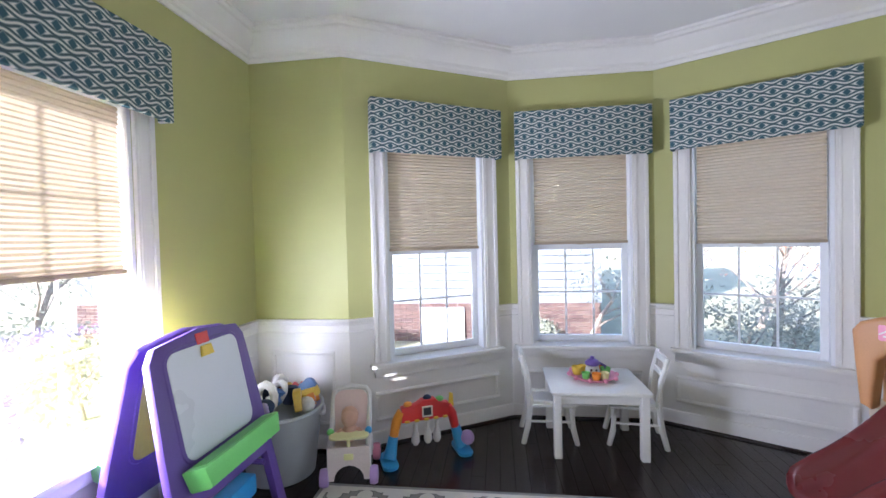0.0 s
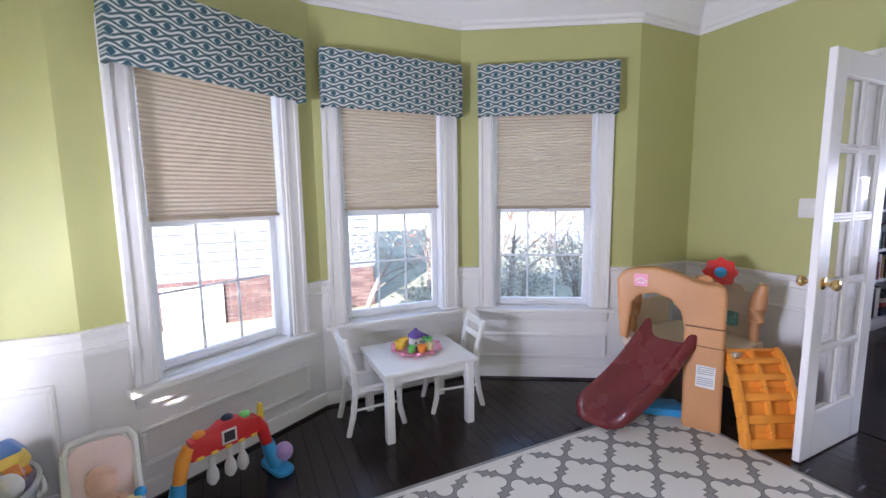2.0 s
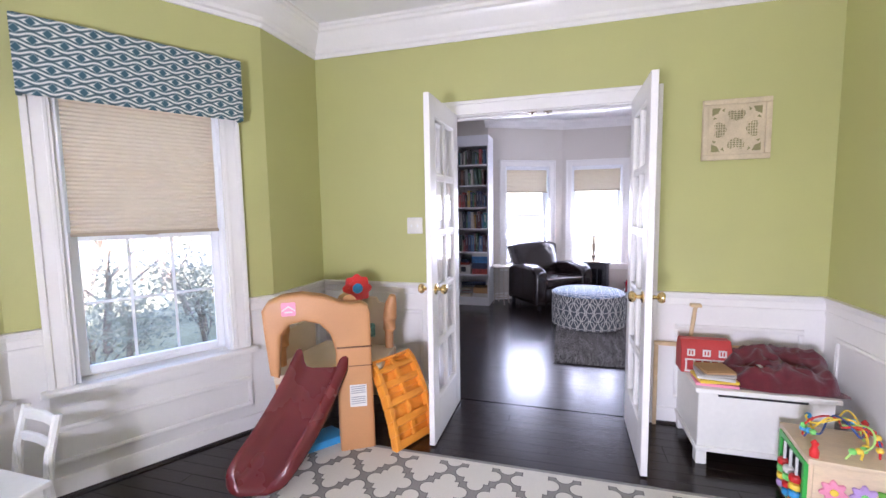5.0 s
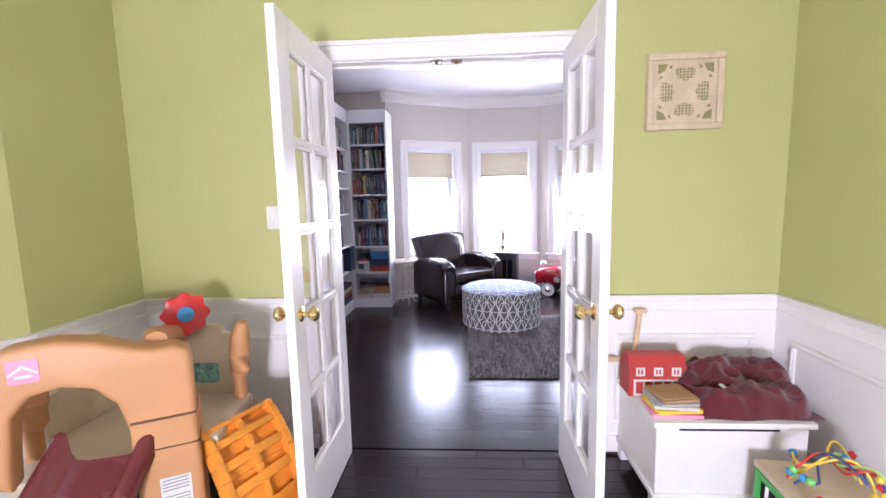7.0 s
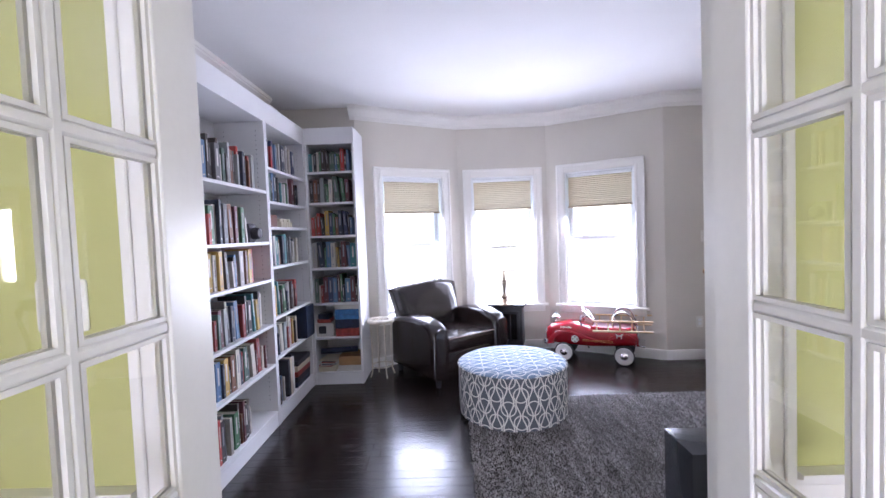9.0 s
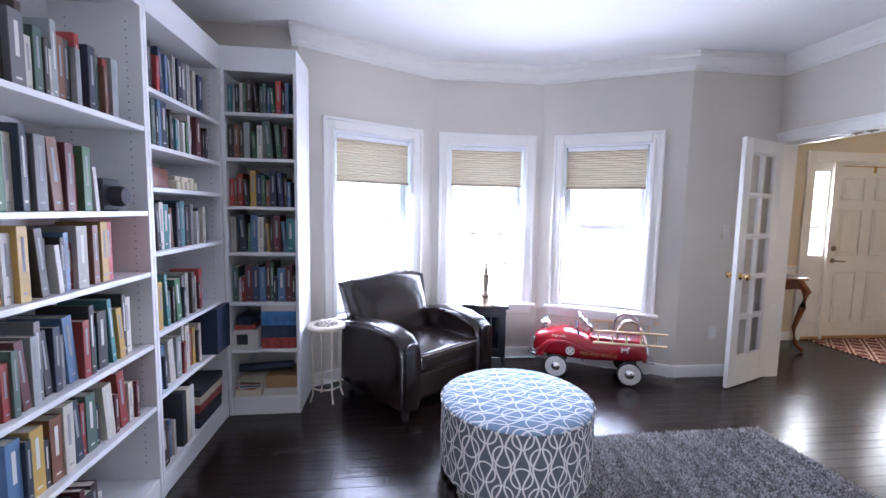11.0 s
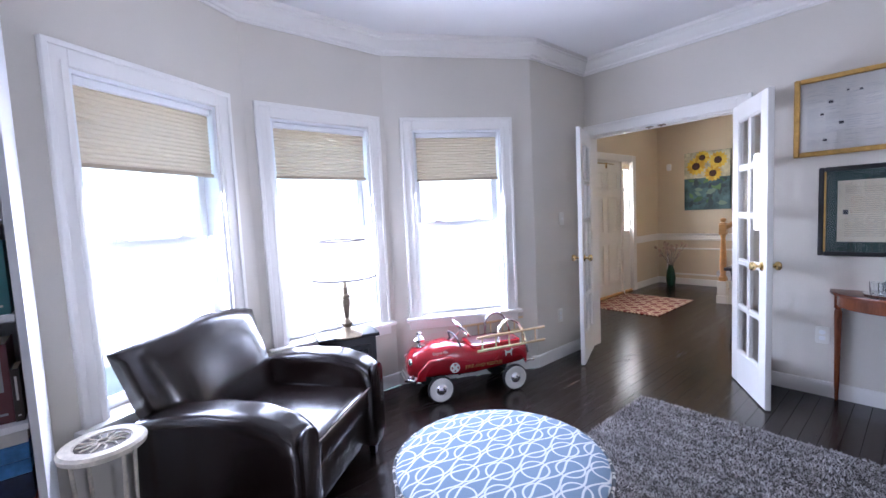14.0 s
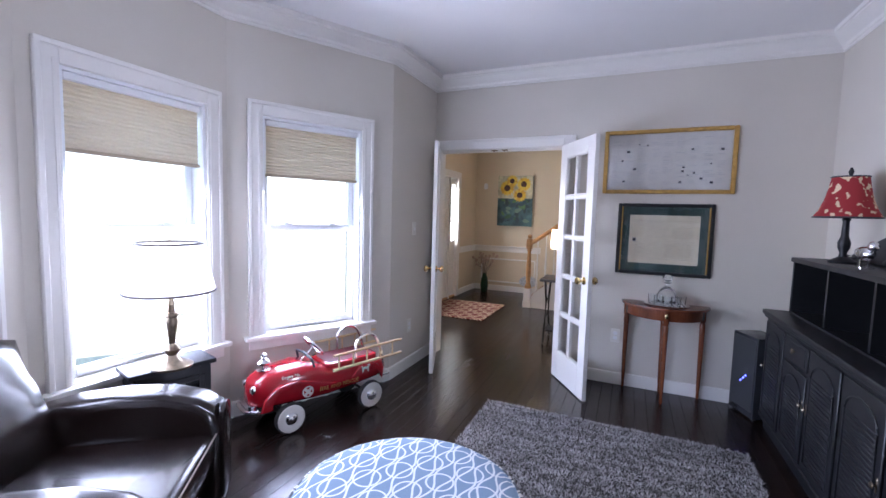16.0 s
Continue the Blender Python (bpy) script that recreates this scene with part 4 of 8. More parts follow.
def kid_chair(m):
    """Seat faces +x."""
    t = thing("child_chair", "small white painted wooden chair tucked under the play table", "chair", m, "chairs at the play table")
    f = Form()
    f.box((-0.13, -0.14, 0.245), (0.16, 0.14, 0.265), 0.006, 2)
    part("seat", f, FURN, t)
    for y in (-0.125, 0.125):
        f = Form()
        f.tube([(-0.18, y, 0), (-0.15, y, 0.12), (-0.13, y, 0.28), (-0.145, y, 0.42), (-0.185, y, 0.58)], [0.017, 0.019, 0.020, 0.018, 0.016], 8)
        part("back_post", f, FURN, t)
        f = Form()
        f.tube([(0.165, y, 0), (0.14, y, 0.10), (0.135, y, 0.2448)], [0.016, 0.019, 0.021], 8)
        part("leg", f, FURN, t)
        f = Form()
        f.tube([(-0.145, y, 0.15), (0.14, y, 0.15)], 0.008, 6)
        part("stretcher", f, FURN, t)
    for z, hgt, x in ((0.545, 0.05, -0.178), (0.455, 0.04, -0.158)):
        f = Form()
        f.slab([(x - 0.010, -0.125), (x + 0.010, -0.125), (x + 0.0, -0.06), (x - 0.004, 0), (x + 0.0, 0.06), (x + 0.010, 0.125), (x - 0.010, 0.125), (x - 0.022, 0)], z - hgt / 2, z + hgt / 2, 0.004)
        part("back_rail", f, FURN, t)
    f = Form()
    f.box((-0.12, -0.12, 0.255), (0.14, -0.105, 0.2845)).box((-0.12, 0.105, 0.255), (0.14, 0.12, 0.2845)).box((0.125, -0.105, 0.255), (0.14, 0.105, 0.2845))
    part("seat_rail", f, FURN, t)


kid_table()
kid_chair(pose(0.553, 3.025, 0, 0, 0, 0))
kid_chair(pose(1.10, 3.02, 0, 0, 0, 172))


def tea_set():
    t = thing("toy_tea_tray", "round pink toy tray with plastic fruit and cups on the table", "toy", pose(0.835, 2.975, 0.42))
    f = Form()
    f.lathe([(0.10, 0.0), (0.125, 0.006), (0.150, 0.022), (0.155, 0.028), (0.148, 0.028), (0.12, 0.012), (0.0, 0.010)], 28)
    for k in range(10):
        a = k * math.pi / 5
        f.ball((0.152 * math.cos(a), 0.152 * math.sin(a), 0.025), 0.016, 1)
    part("tray", f, PINK, t)
    for k, (x, y, mt, s) in enumerate(((-0.095, 0.03, YELLOW, 0.036), (-0.055, -0.06, LIME, 0.028), (0.005, -0.085, ORANGE, 0.030), (0.06, -0.065, PALEYEL, 0.030), (0.085, 0.02, LIME, 0.034), (0.05, 0.075, ORANGE, 0.03), (-0.05, 0.085, YELLOW, 0.03))):
        f = Form()
        f.lathe([(s * 0.62, 0.012), (s * 0.8, 0.02), (s, 0.012 + s * 1.4), (s * 0.94, 0.014 + s * 1.45), (s * 0.74, 0.03), (0, 0.026)], 14, Matrix.Translation((x, y, 0)))
        part("toy_cup", f, mt, t)
    pot = thing("toy_teapot", "purple and white toy teapot standing on the pink tray", "toy", pose(0.835, 2.98, 0.432))
    f = Form()
    f.lathe([(0.030, 0), (0.042, 0.012), (0.046, 0.04), (0.040, 0.066), (0.034, 0.07)], 18)
    part("body", f, RUBBER, pot)
    f = Form()
    f.lathe([(0.036, 0.070), (0.050, 0.078), (0.048, 0.092), (0.030, 0.108), (0.012, 0.114), (0.014, 0.126), (0.004, 0.130)], 18)
    part("lid", f, PURPLE, pot)
    f = Form()
    f.tube([(0.04, 0, 0.02), (0.075, 0, 0.03), (0.082, 0, 0.065), (0.045, 0, 0.085)], 0.009, 8)
    f.lathe([(0.034, -0.001), (0.044, 0.012), (0.046, 0.024), (0.034, 0.026)], 18)
    part("handle", f, PURPLE, pot)
    f = Form()
    for x in (-0.016, 0.016):
        f.ball((x, -0.044, 0.048), 0.008, 1)
    f.box((-0.014, -0.049, 0.022), (0.014, -0.045, 0.028))
    part("printed_marks", f, DARKINK, pot)


tea_set()


def playset():
    """Toddler climber in the corner: arch tower, slide, climbing ramp, wheel."""
    t = thing("toddler_climber", "tan plastic toddler climber with maroon slide and orange ramp", "climber", pose(0, 0, 0))
    ax, ay = Vector((2.29, 2.13)), None
    # arch wall from the bay side to the thick post, in a vertical plane
    a, b = Vector((2.03, 2.44, 0)), Vector((2.36, 1.90, 0))
    d = (b - a).normalized()
    nrm = Vector((-d.y, d.x, 0))
    m = Matrix.Identity(4)
    m.col[0][:3], m.col[1][:3], m.col[2][:3], m.col[3][:3] = d, (0, 0, 1), -nrm, a
    ln = (b - a).length
    arch = [(-0.02, 0.72), (0.0, 0.50), (0.045, 0.48), (0.05, 0.56), (0.065, 0.72), (0.11, 0.775), (0.19, 0.79), (0.27, 0.765), (0.325, 0.70), (0.35, 0.60), (0.35, 0.50), (0.355, 0.30), (0.36, 0.0),
            (0.56, 0.0), (0.555, 0.30), (0.55, 0.60), (0.55, 0.80), (0.54, 0.85), (0.50, 0.872), (0.44, 0.868), (0.38, 0.885), (0.29, 0.925), (0.18, 0.945), (0.07, 0.935), (0.0, 0.905), (-0.03, 0.86)]
    f = Form()
    f.slab(arch, -0.055, 0.055, 0.022, 3, m)
    tower = part("arch_wall", f, TAN, t)
    f = Form()
    f.slab([(0.355, 0.62), (0.552, 0.615), (0.552, 0.621), (0.356, 0.627)], -0.062, 0.062, 0, 1, m)
    f.slab([(0.352, 0.512), (0.555, 0.505), (0.555, 0.508), (0.352, 0.516)], -0.060, 0.060, 0, 1, m)
    # Raised strips; the seam's shadow is painted as dark tan.
    part("seam", f, plain("tan_shadow_gap", (0.16, 0.07, 0.03), 0.6), tower)
    # thick round-edged post behind
    p = a + d * 0.45
    f = Form()
    f.slab(rounded(0.20, 0.24, 0.06), 0.0, 0.60, 0.02, 2, pose(p.x + 0.10, p.y + 0.055, 0, 0, 0, math.degrees(math.atan2(d.y, d.x))))
    part("post", f, TAN, t)
    # rear posts
    for (x, y), top in (((2.20, 2.50), 0.78), ((2.68, 2.01), 0.83)):
        f = Form()
        f.slab(rounded(0.085, 0.07, 0.03), 0.0, 0.47, 0.01, 2, pose(x, y, 0))
        f.slab(rounded(0.055, 0.05, 0.02), 0.46, 0.60, 0.004, 1, pose(x, y, 0))
        f.tube([(x, y, 0.575), (x + 0.006, y, 0.60), (x + 0.008, y - 0.004, 0.68), (x, y - 0.018, 0.77), (x - 0.005, y - 0.035, top)], [0.028, 0.044, 0.047, 0.040, 0.022], 12)
        part("side_post", f, TAN, t)
    f = Form()
    f.tube([(2.30, 2.09, 0.865), (2.42, 2.19, 0.845), (2.54, 2.24, 0.815), (2.66, 2.27, 0.785), (2.71, 2.29, 0.76)], [0.040, 0.042, 0.040, 0.034, 0.026], 12)
    part("arm", f, TAN, t)
    # platform and sand-coloured wall
    f = Form()
    f.slab([(2.05, 2.44), (2.36, 1.93), (2.72, 1.98), (2.72, 2.52), (2.20, 2.56)], 0.42, 0.475, 0.015, 2)
    part("platform", f, SAND, t)
    f = Form()
    f.slab([(-0.21, -0.36), (0.21, -0.36), (0.21, 0.27), (0.17, 0.30), (0.13, 0.305), (0.11, 0.34), (0.02, 0.345), (-0.02, 0.40), (-0.12, 0.40), (-0.16, 0.31), (-0.21, 0.28)], -0.018, 0.018, 0.010, 2, pose(2.735, 2.235, 0.46, 90, 0, 93) @ Matrix.Scale(-1, 4, (1, 0, 0)))
    f.slab(rounded(0.36, 0.46, 0.06), -0.018, 0.018, 0.010, 2, pose(2.46, 2.56, 0.43, 90, 0, 2))
    wallp = part("back_wall", f, SAND, t)
    f = Form()
    f.slab(rounded(0.17, 0.095, 0.012), 0.0, 0.004, 0, 1, pose(2.714, 2.215, 0.572, 90, 0, -87))
    part("picture_sticker", f, plain("green_blue_sticker", (0.16, 0.36, 0.30), 0.4, 0, 0.6, 40, 60, 0), wallp, "small green and blue picture sticker")
    # slide
    s0, s1 = Vector((2.165, 2.20, 0.50)), Vector((1.70, 2.32, 0.055))
    w = (Vector((2.10, 2.32)) - Vector((2.24, 2.09))).normalized()
    w3 = Vector((-0.30, 0.95, 0)).normalized()
    prof = [(-0.158, 0.085), (-0.150, 0.107), (-0.135, 0.115), (-0.120, 0.107), (-0.112, 0.085), (-0.104, 0.035), (-0.090, 0.010), (-0.06, 0.0), (0.06, 0.0), (0.090, 0.010), (0.104, 0.035), (0.112, 0.085), (0.120, 0.107), (0.135, 0.115), (0.150, 0.107), (0.158, 0.085), (0.152, 0.0), (0.140, -0.022), (0.10, -0.035), (-0.10, -0.035), (-0.140, -0.022), (-0.152, 0.0)]
    tb = bmesh.new()
    rings = []
    for i in range(29):
        k = i / 28
        c = s0.lerp(s1, k)
        dip, tip = max(0.0, (k - 0.72) / 0.28), max(0.0, (k - 0.90) / 0.10)
        c.z = 0.505 - 0.46 * k - 0.05 * math.sin(math.pi * k) + 0.012 * dip
        low = 1 - 0.45 * dip ** 1.5 - 0.35 * tip ** 2
        rings.append([tb.verts.new(c + w3 * u * (1 - 0.30 * tip ** 3) + Vector((0.10 * v, 0, v * (0.95 * low if v > 0 else 0.9)))) for u, v in prof])
    for p0, p1 in zip(rings, rings[1:]):
        for k in range(len(prof)):
            tb.faces.new((p0[k], p0[(k + 1) % len(prof)], p1[(k + 1) % len(prof)], p1[k]))
    tb.faces.new(rings[0])
    tb.faces.new(rings[-1][::-1])
    bmesh.ops.recalc_face_normals(tb, faces=tb.faces[:])
    f = Form()
    f._add(tb)
    part("slide", f, MAROON, t, "", 75)
    # climbing ramp with pockets
    r0, r1 = Vector((2.58, 1.83, 0.475)), Vector((2.405, 1.745, 0.0))
    across = Vector((0.80, -0.36, 0)).normalized()
    outw = Vector((-0.36, -0.80, 0)).normalized()
    f = Form()
    pock = Form()

    def ramp_pt(k, u, off):
        ang = k * radians(62)
        c = Vector((2.49, 1.94, 0)) + outw * (0.26 * math.sin(ang)) + Vector((0, 0, 0.475 * (1 - k ** 1.5)))
        return c + across * u + (outw * 0.75 + Vector((0, 0, 0.65))) * off

    def plate(k0, k1, u0, u1, o0, o1, form):
        tb = bmesh.new()
        vs = [tb.verts.new(ramp_pt(k, u, o)) for o in (o0, o1) for k, u in ((k0, u0), (k1, u0), (k1, u1), (k0, u1))]
        for q in ((0, 1, 2, 3), (7, 6, 5, 4), (0, 4, 5, 1), (1, 5, 6, 2), (2, 6, 7, 3), (3, 7, 4, 0)):
            tb.faces.new([vs[i] for i in q])
        bmesh.ops.recalc_face_normals(tb, faces=tb.faces[:])
        bmesh.ops.bevel(tb, geom=tb.edges[:], offset=0.006, segments=2, profile=0.6, affect="EDGES")
        form._add(tb)

    for k in range(8):
        a0, a1 = k / 8, (k + 1) / 8
        plate(a0, a1, -0.165, -0.135, -0.035, 0.030, f)
        plate(a0, a1, 0.135, 0.165, -0.035, 0.030, f)
        plate(a0, a1, -0.135, 0.135, -0.036, -0.014, f)
        plate(a0, a1, -0.014, 0.014, -0.014, 0.016, f)
    for k in range(6):
        plate(k / 5 * 0.93, k / 5 * 0.93 + 0.07, -0.136, 0.136, -0.015, 0.020, f)
    part("climbing_ramp", f, ORANGE, t)
    # toy steering wheel
    f = Form()
    wm = look((2.675, 2.235, 0.868), (2.675 + 1.47, 2.235 + 1.05, 0.868 - 0.25))
    tb = []
    for k in range(48):
        a = 2 * math.pi * k / 48
        r = 0.092 + 0.008 * math.cos(8 * a)
        tb.append((r * math.cos(a), r * math.sin(a)))
    f.slab(tb, -0.016, 0.016, 0.007, 2, wm)
    f.lathe([(0.060, 0.015), (0.060, 0.022), (0.035, 0.024)], 20, wm)
    wheel = part("toy_wheel", f, RED, t, "red scalloped toy steering wheel")
    f = Form()
    f.lathe([(0.034, 0.022), (0.034, 0.034), (0.022, 0.038)], 16, wm)
    part("hub", f, BLUE, wheel)
    # labels
    f = Form()
    f.slab(rounded(0.075, 0.075, 0.008, cx=0.11, cy=0.865), 0.0555, 0.058, 0, 1, m)
    part("logo_sticker", f, PINK, tower)
    f = Form()
    f.slab([(0.075, 0.86), (0.11, 0.885), (0.145, 0.86), (0.145, 0.853), (0.11, 0.876), (0.075, 0.853)], 0.058, 0.059, 0, 1, m)
    f.slab([(0.09, 0.845), (0.13, 0.845), (0.13, 0.853), (0.09, 0.853)], 0.058, 0.059, 0, 1, m)
    part("logo_mark", f, RUBBER, tower)
    f = Form()
    f.slab([(0.42, 0.27), (0.515, 0.265), (0.515, 0.395), (0.42, 0.40)], 0.0555, 0.058, 0, 1, m)
    lb = part("warning_label", f, RUBBER, tower, "white safety label with grey lines")
    f = Form()
    for k in range(9):
        z = 0.285 + k * 0.0125
        if k != 4:
            f.slab([(0.427, z), (0.508, z), (0.508, z + 0.005), (0.427, z + 0.005)], 0.058, 0.0585, 0, 1, m)
    part("label_lines", f, INK, lb)
    f = Form()
    f.slab([(2.02, 2.34), (2.30, 2.12), (2.36, 2.28), (2.10, 2.46)], 0.0, 0.055, 0.018, 2)
    part("base_brace", f, BLUE, t)
    f = Form()
    f.tube([(2.245, 2.05, 0.40), (2.255, 2.035, 0.40)], 0.022, 10)
    part("cap", f, RUBBER, t)


playset()


def easel():
    t = thing("art_easel", "purple plastic double-sided art easel with green trays", "easel", pose(-1.09, 1.755, 0, 0, 0, -1) @ Matrix.Diagonal((0.83, 1.03, 1, 1)))
    # x: towards the room; y: along the board
    for s in (1, -1):
        f = Form()
        lean = math.degrees(math.atan2(0.25, 1.0))
        m = pose(0.28 * s, 0, 0.0, 90, 0, 90) @ pose(0, 0, 0, -lean * s if s > 0 else lean, 0, 0)
        out = [(-0.32, 0.0), (-0.255, 0.0), (-0.245, 0.36), (0.245, 0.36), (0.255, 0.0), (0.32, 0.0), (0.295, 0.60), (0.272, 0.95), (0.235, 1.005), (0.0, 1.035), (-0.235, 1.005), (-0.272, 0.95), (-0.295, 0.60)]
        inner = rounded(0.44, 0.52, 0.06, cx=0.0, cy=0.70)
        f.slab(out[:4][::1] + [(0.245, 0.36)] + [(0.245, 0.42), (-0.245, 0.42)][:0] + out[4:], -0.022, 0.022, 0.012, 2, m)
        fr = part("frame", f, PURPLE, t)
        f = Form()
        f.slab(rounded(0.45, 0.465, 0.07, cx=0, cy=0.752), -0.026, 0.026, 0.006, 1, m)
        part("frame_lip", f, PURPLE, fr)
        f = Form()
        f.slab(rounded(0.41, 0.428, 0.05, cx=0, cy=0.752), -0.029, 0.029, 0.003, 1, m)
        part("drawing_board", f, WHITEBOARD if s > 0 else CHALK, fr, "white dry-wipe board" if s > 0 else "olive green board")
        f = Form()
        zs = 1 if s > 0 else -1
        f.slab([(-0.23, 0.44), (0.23, 0.44), (0.25, 0.53), (-0.25, 0.53)], 0.024 if s > 0 else -0.15, 0.15 if s > 0 else -0.024, 0.018, 2, m)
        tr = part("tray", f, LIME, t, "lime green paint tray")
        f = Form()
        f.slab([(-0.20, 0.515), (0.20, 0.515), (0.22, 0.532), (-0.22, 0.532)], 0.045 if s > 0 else -0.13, 0.13 if s > 0 else -0.045, 0.004, 1, m)
        # Slab on the solid tray; darker lime paints the shade of a hollow.
        part("tray_recess", f, plain("lime_hollow_shade", (0.13, 0.46, 0.10), 0.35), tr)
        if s > 0:
            f = Form()
            f.box((-0.028, -0.0, 0.0), (0.028, 0.012, 0.06), 0.003, 1, m @ pose(0, 0.94, 0.024, 90, 0, 0) @ pose(0, -0.012, -0.03))
            f.slab([(-0.036, 0.955), (0.036, 0.955), (0.036, 1.012), (-0.036, 1.012)], 0.022, 0.028, 0.002, 1, m)
            part("badge", f, RED, fr)
            f = Form()
            f.slab([(-0.036, 0.91), (0.036, 0.91), (0.028, 0.955), (-0.028, 0.955)], 0.028, 0.045, 0.004, 1, m)
            part("clip", f, YELLOW, fr)
    for y in (-0.24, 0.24):
        f = Form()
        f.tube([(-0.20, y, 0.30), (0.20, y, 0.30)], 0.014, 8)
        part("spreader", f, PURPLE, t)
    f = Form()
    f.box((-0.15, -0.22, 0.16), (0.17, 0.22, 0.26), 0.02, 2)
    part("storage_bin", f, BLUE, t, "blue storage bin")


easel()


def toy_tub():
    t = thing("toy_tub", "round grey plastic tub heaped with toys by the wall", "tub", pose(-1.07, 2.44, 0))
    f = Form()
    f.lathe([(0.17, 0.0), (0.19, 0.006), (0.235, 0.37), (0.250, 0.385), (0.250, 0.40), (0.236, 0.40), (0.222, 0.37), (0.18, 0.02), (0, 0.02)], 32)
    part("tub_body", f, TUB, t)
    f = Form()
    for a in (20, 200):
        f = Form()
        f.tube([(0.25 * math.cos(radians(a + k)), 0.25 * math.sin(radians(a + k)), 0.36 - 0.03 * math.cos(radians(k * 4))) for k in range(-20, 21, 8)], 0.010, 6)
        part("rope_handle", f, RUBBER, t)
    rnd = random.Random(5)
    for k in range(26):
        f = Form()
        s = rnd.uniform(0.04, 0.075)
        kind = k % 5
        if kind == 0:
            f.ball((0, 0, 0), s, 2, (1, 0.8, 0.7))
        elif kind == 1:
            f.slab(rounded(s * 2.2, s * 1.4, s * 0.4), -s * 0.4, s * 0.4, s * 0.15, 2)
        elif kind == 2:
            f.tube([(s * 1.1 * math.cos(a * 0.7), s * 1.1 * math.sin(a * 0.7), 0) for a in range(9)], s * 0.35, 7, True)
        elif kind == 3:
            f.lathe([(s * 0.5, -s), (s * 0.8, -s * 0.5), (s * 0.4, 0), (s * 0.9, s * 0.6), (s * 0.3, s)], 12)
        else:
            f.box((-s, -s * 0.6, -s * 0.5), (s, s * 0.6, s * 0.5), s * 0.2, 2)
            f.lathe([(s * 0.35, 0), (s * 0.35, s)], 8)
        a, r = rnd.uniform(0, 6.28), 0.18 * rnd.random() ** 0.5
        h = 0.40 + 0.10 * (1 - r / 0.2) + rnd.uniform(-0.03, 0.03)
        solo("toy", f, TOYMIX if k % 6 else NAVY, "small coloured plastic toy heaped in the grey tub", "toy", pose(-1.07 + r * math.cos(a), 2.44 + r * math.sin(a), h, rnd.uniform(0, 180), rnd.uniform(0, 180), rnd.uniform(0, 180)), "toys heaped in the tub")


toy_tub()


def stroller():
    t = thing("doll_walker", "pale pink and white toy doll walker with lilac wheels", "doll walker", pose(-0.645, 2.45, 0, 0, 0, 13) @ Matrix.Scale(0.88, 4))
    for x in (-0.12, 0.12):
        f = Form()
        f.tube([(x, -0.13, 0.05), (x, -0.11, 0.22), (x, 0.02, 0.34), (x, 0.10, 0.50)], [0.018, 0.020, 0.018, 0.016], 8)
        part("side_frame", f, RUBBER, t)
        f = Form()
        f.tube([(x, 0.16, 0.05), (x, 0.06, 0.24)], 0.016, 8)
        part("rear_leg", f, RUBBER, t)
    f = Form()
    f.tube([(-0.12, 0.10, 0.50), (-0.10, 0.11, 0.535), (0, 0.115, 0.55), (0.10, 0.11, 0.535), (0.12, 0.10, 0.50)], 0.017, 8)
    part("handle", f, RUBBER, t)
    f = Form()
    f.slab(rounded(0.22, 0.32, 0.06), -0.012, 0.012, 0.006, 2, pose(0, 0.045, 0.38, 72, 0, 0))
    part("seat_back", f, PALEPINK, t)
    f = Form()
    f.box((-0.10, -0.11, 0.20), (0.10, 0.05, 0.235), 0.012, 2)
    f.slab([(-0.13, 0.0)] + [(-0.13, 0.21), (0.13, 0.21), (0.13, 0.0), (0.10, 0.0)] + arc(0, 0.0, 0.095, 0, 180, 8), -0.012, 0.012, 0, 1, pose(0, -0.135, 0.04, 90, 0, 0))
    part("seat_shell", f, plain("pearl_pink_plastic", (0.80, 0.70, 0.66), 0.45), t)
    f = Form()
    f.slab(rounded(0.25, 0.10, 0.045), 0, 0.018, 0.006, 2, pose(0, -0.10, 0.295))
    f.tube([(0, -0.13, 0.20), (0, -0.135, 0.30)], 0.012, 8)
    f.box((-0.03, -0.155, 0.17), (0.03, -0.13, 0.21), 0.008, 2)
    part("toy_tray", f, PALEYEL, t)
    for x, mt in ((-0.122, LIME), (0.122, BLUE)):
        f = Form()
        f.ball((x, -0.06, 0.315), 0.024, 2)
        part("tray_knob", f, mt, t)
    for x in (-0.155, 0.155):
        for y in (-0.13, 0.17):
            f = Form()
            f.lathe([(0.02, -0.028), (0.052, -0.024), (0.058, 0), (0.052, 0.024), (0.02, 0.028)], 20, pose(x, y, 0.058, 0, 90, 0))
            part("wheel", f, LILAC if y < 0 else PINK, t)
    f = Form()
    f.lathe([(0.02, 0.0), (0.055, 0.02), (0.06, 0.06), (0.035, 0.10), (0.03, 0.105)], 14)
    f.ball((0, -0.005, 0.15), 0.056, 2, (1, 0.95, 1.05))
    f.ball((0, 0.012, 0.165), 0.056, 2, (1.02, 0.9, 1.0))
    f.tube([(-0.05, -0.01, 0.08), (-0.09, -0.05, 0.05)], 0.017, 8)
    f.tube([(0.05, -0.01, 0.08), (0.09, -0.05, 0.05)], 0.017, 8)
    solo("doll", f, SKIN, "small soft doll sitting in the toy walker", "doll", pose(-0.641, 2.43, 0.207, 0, 0, 13) @ Matrix.Scale(0.9, 4))


stroller()


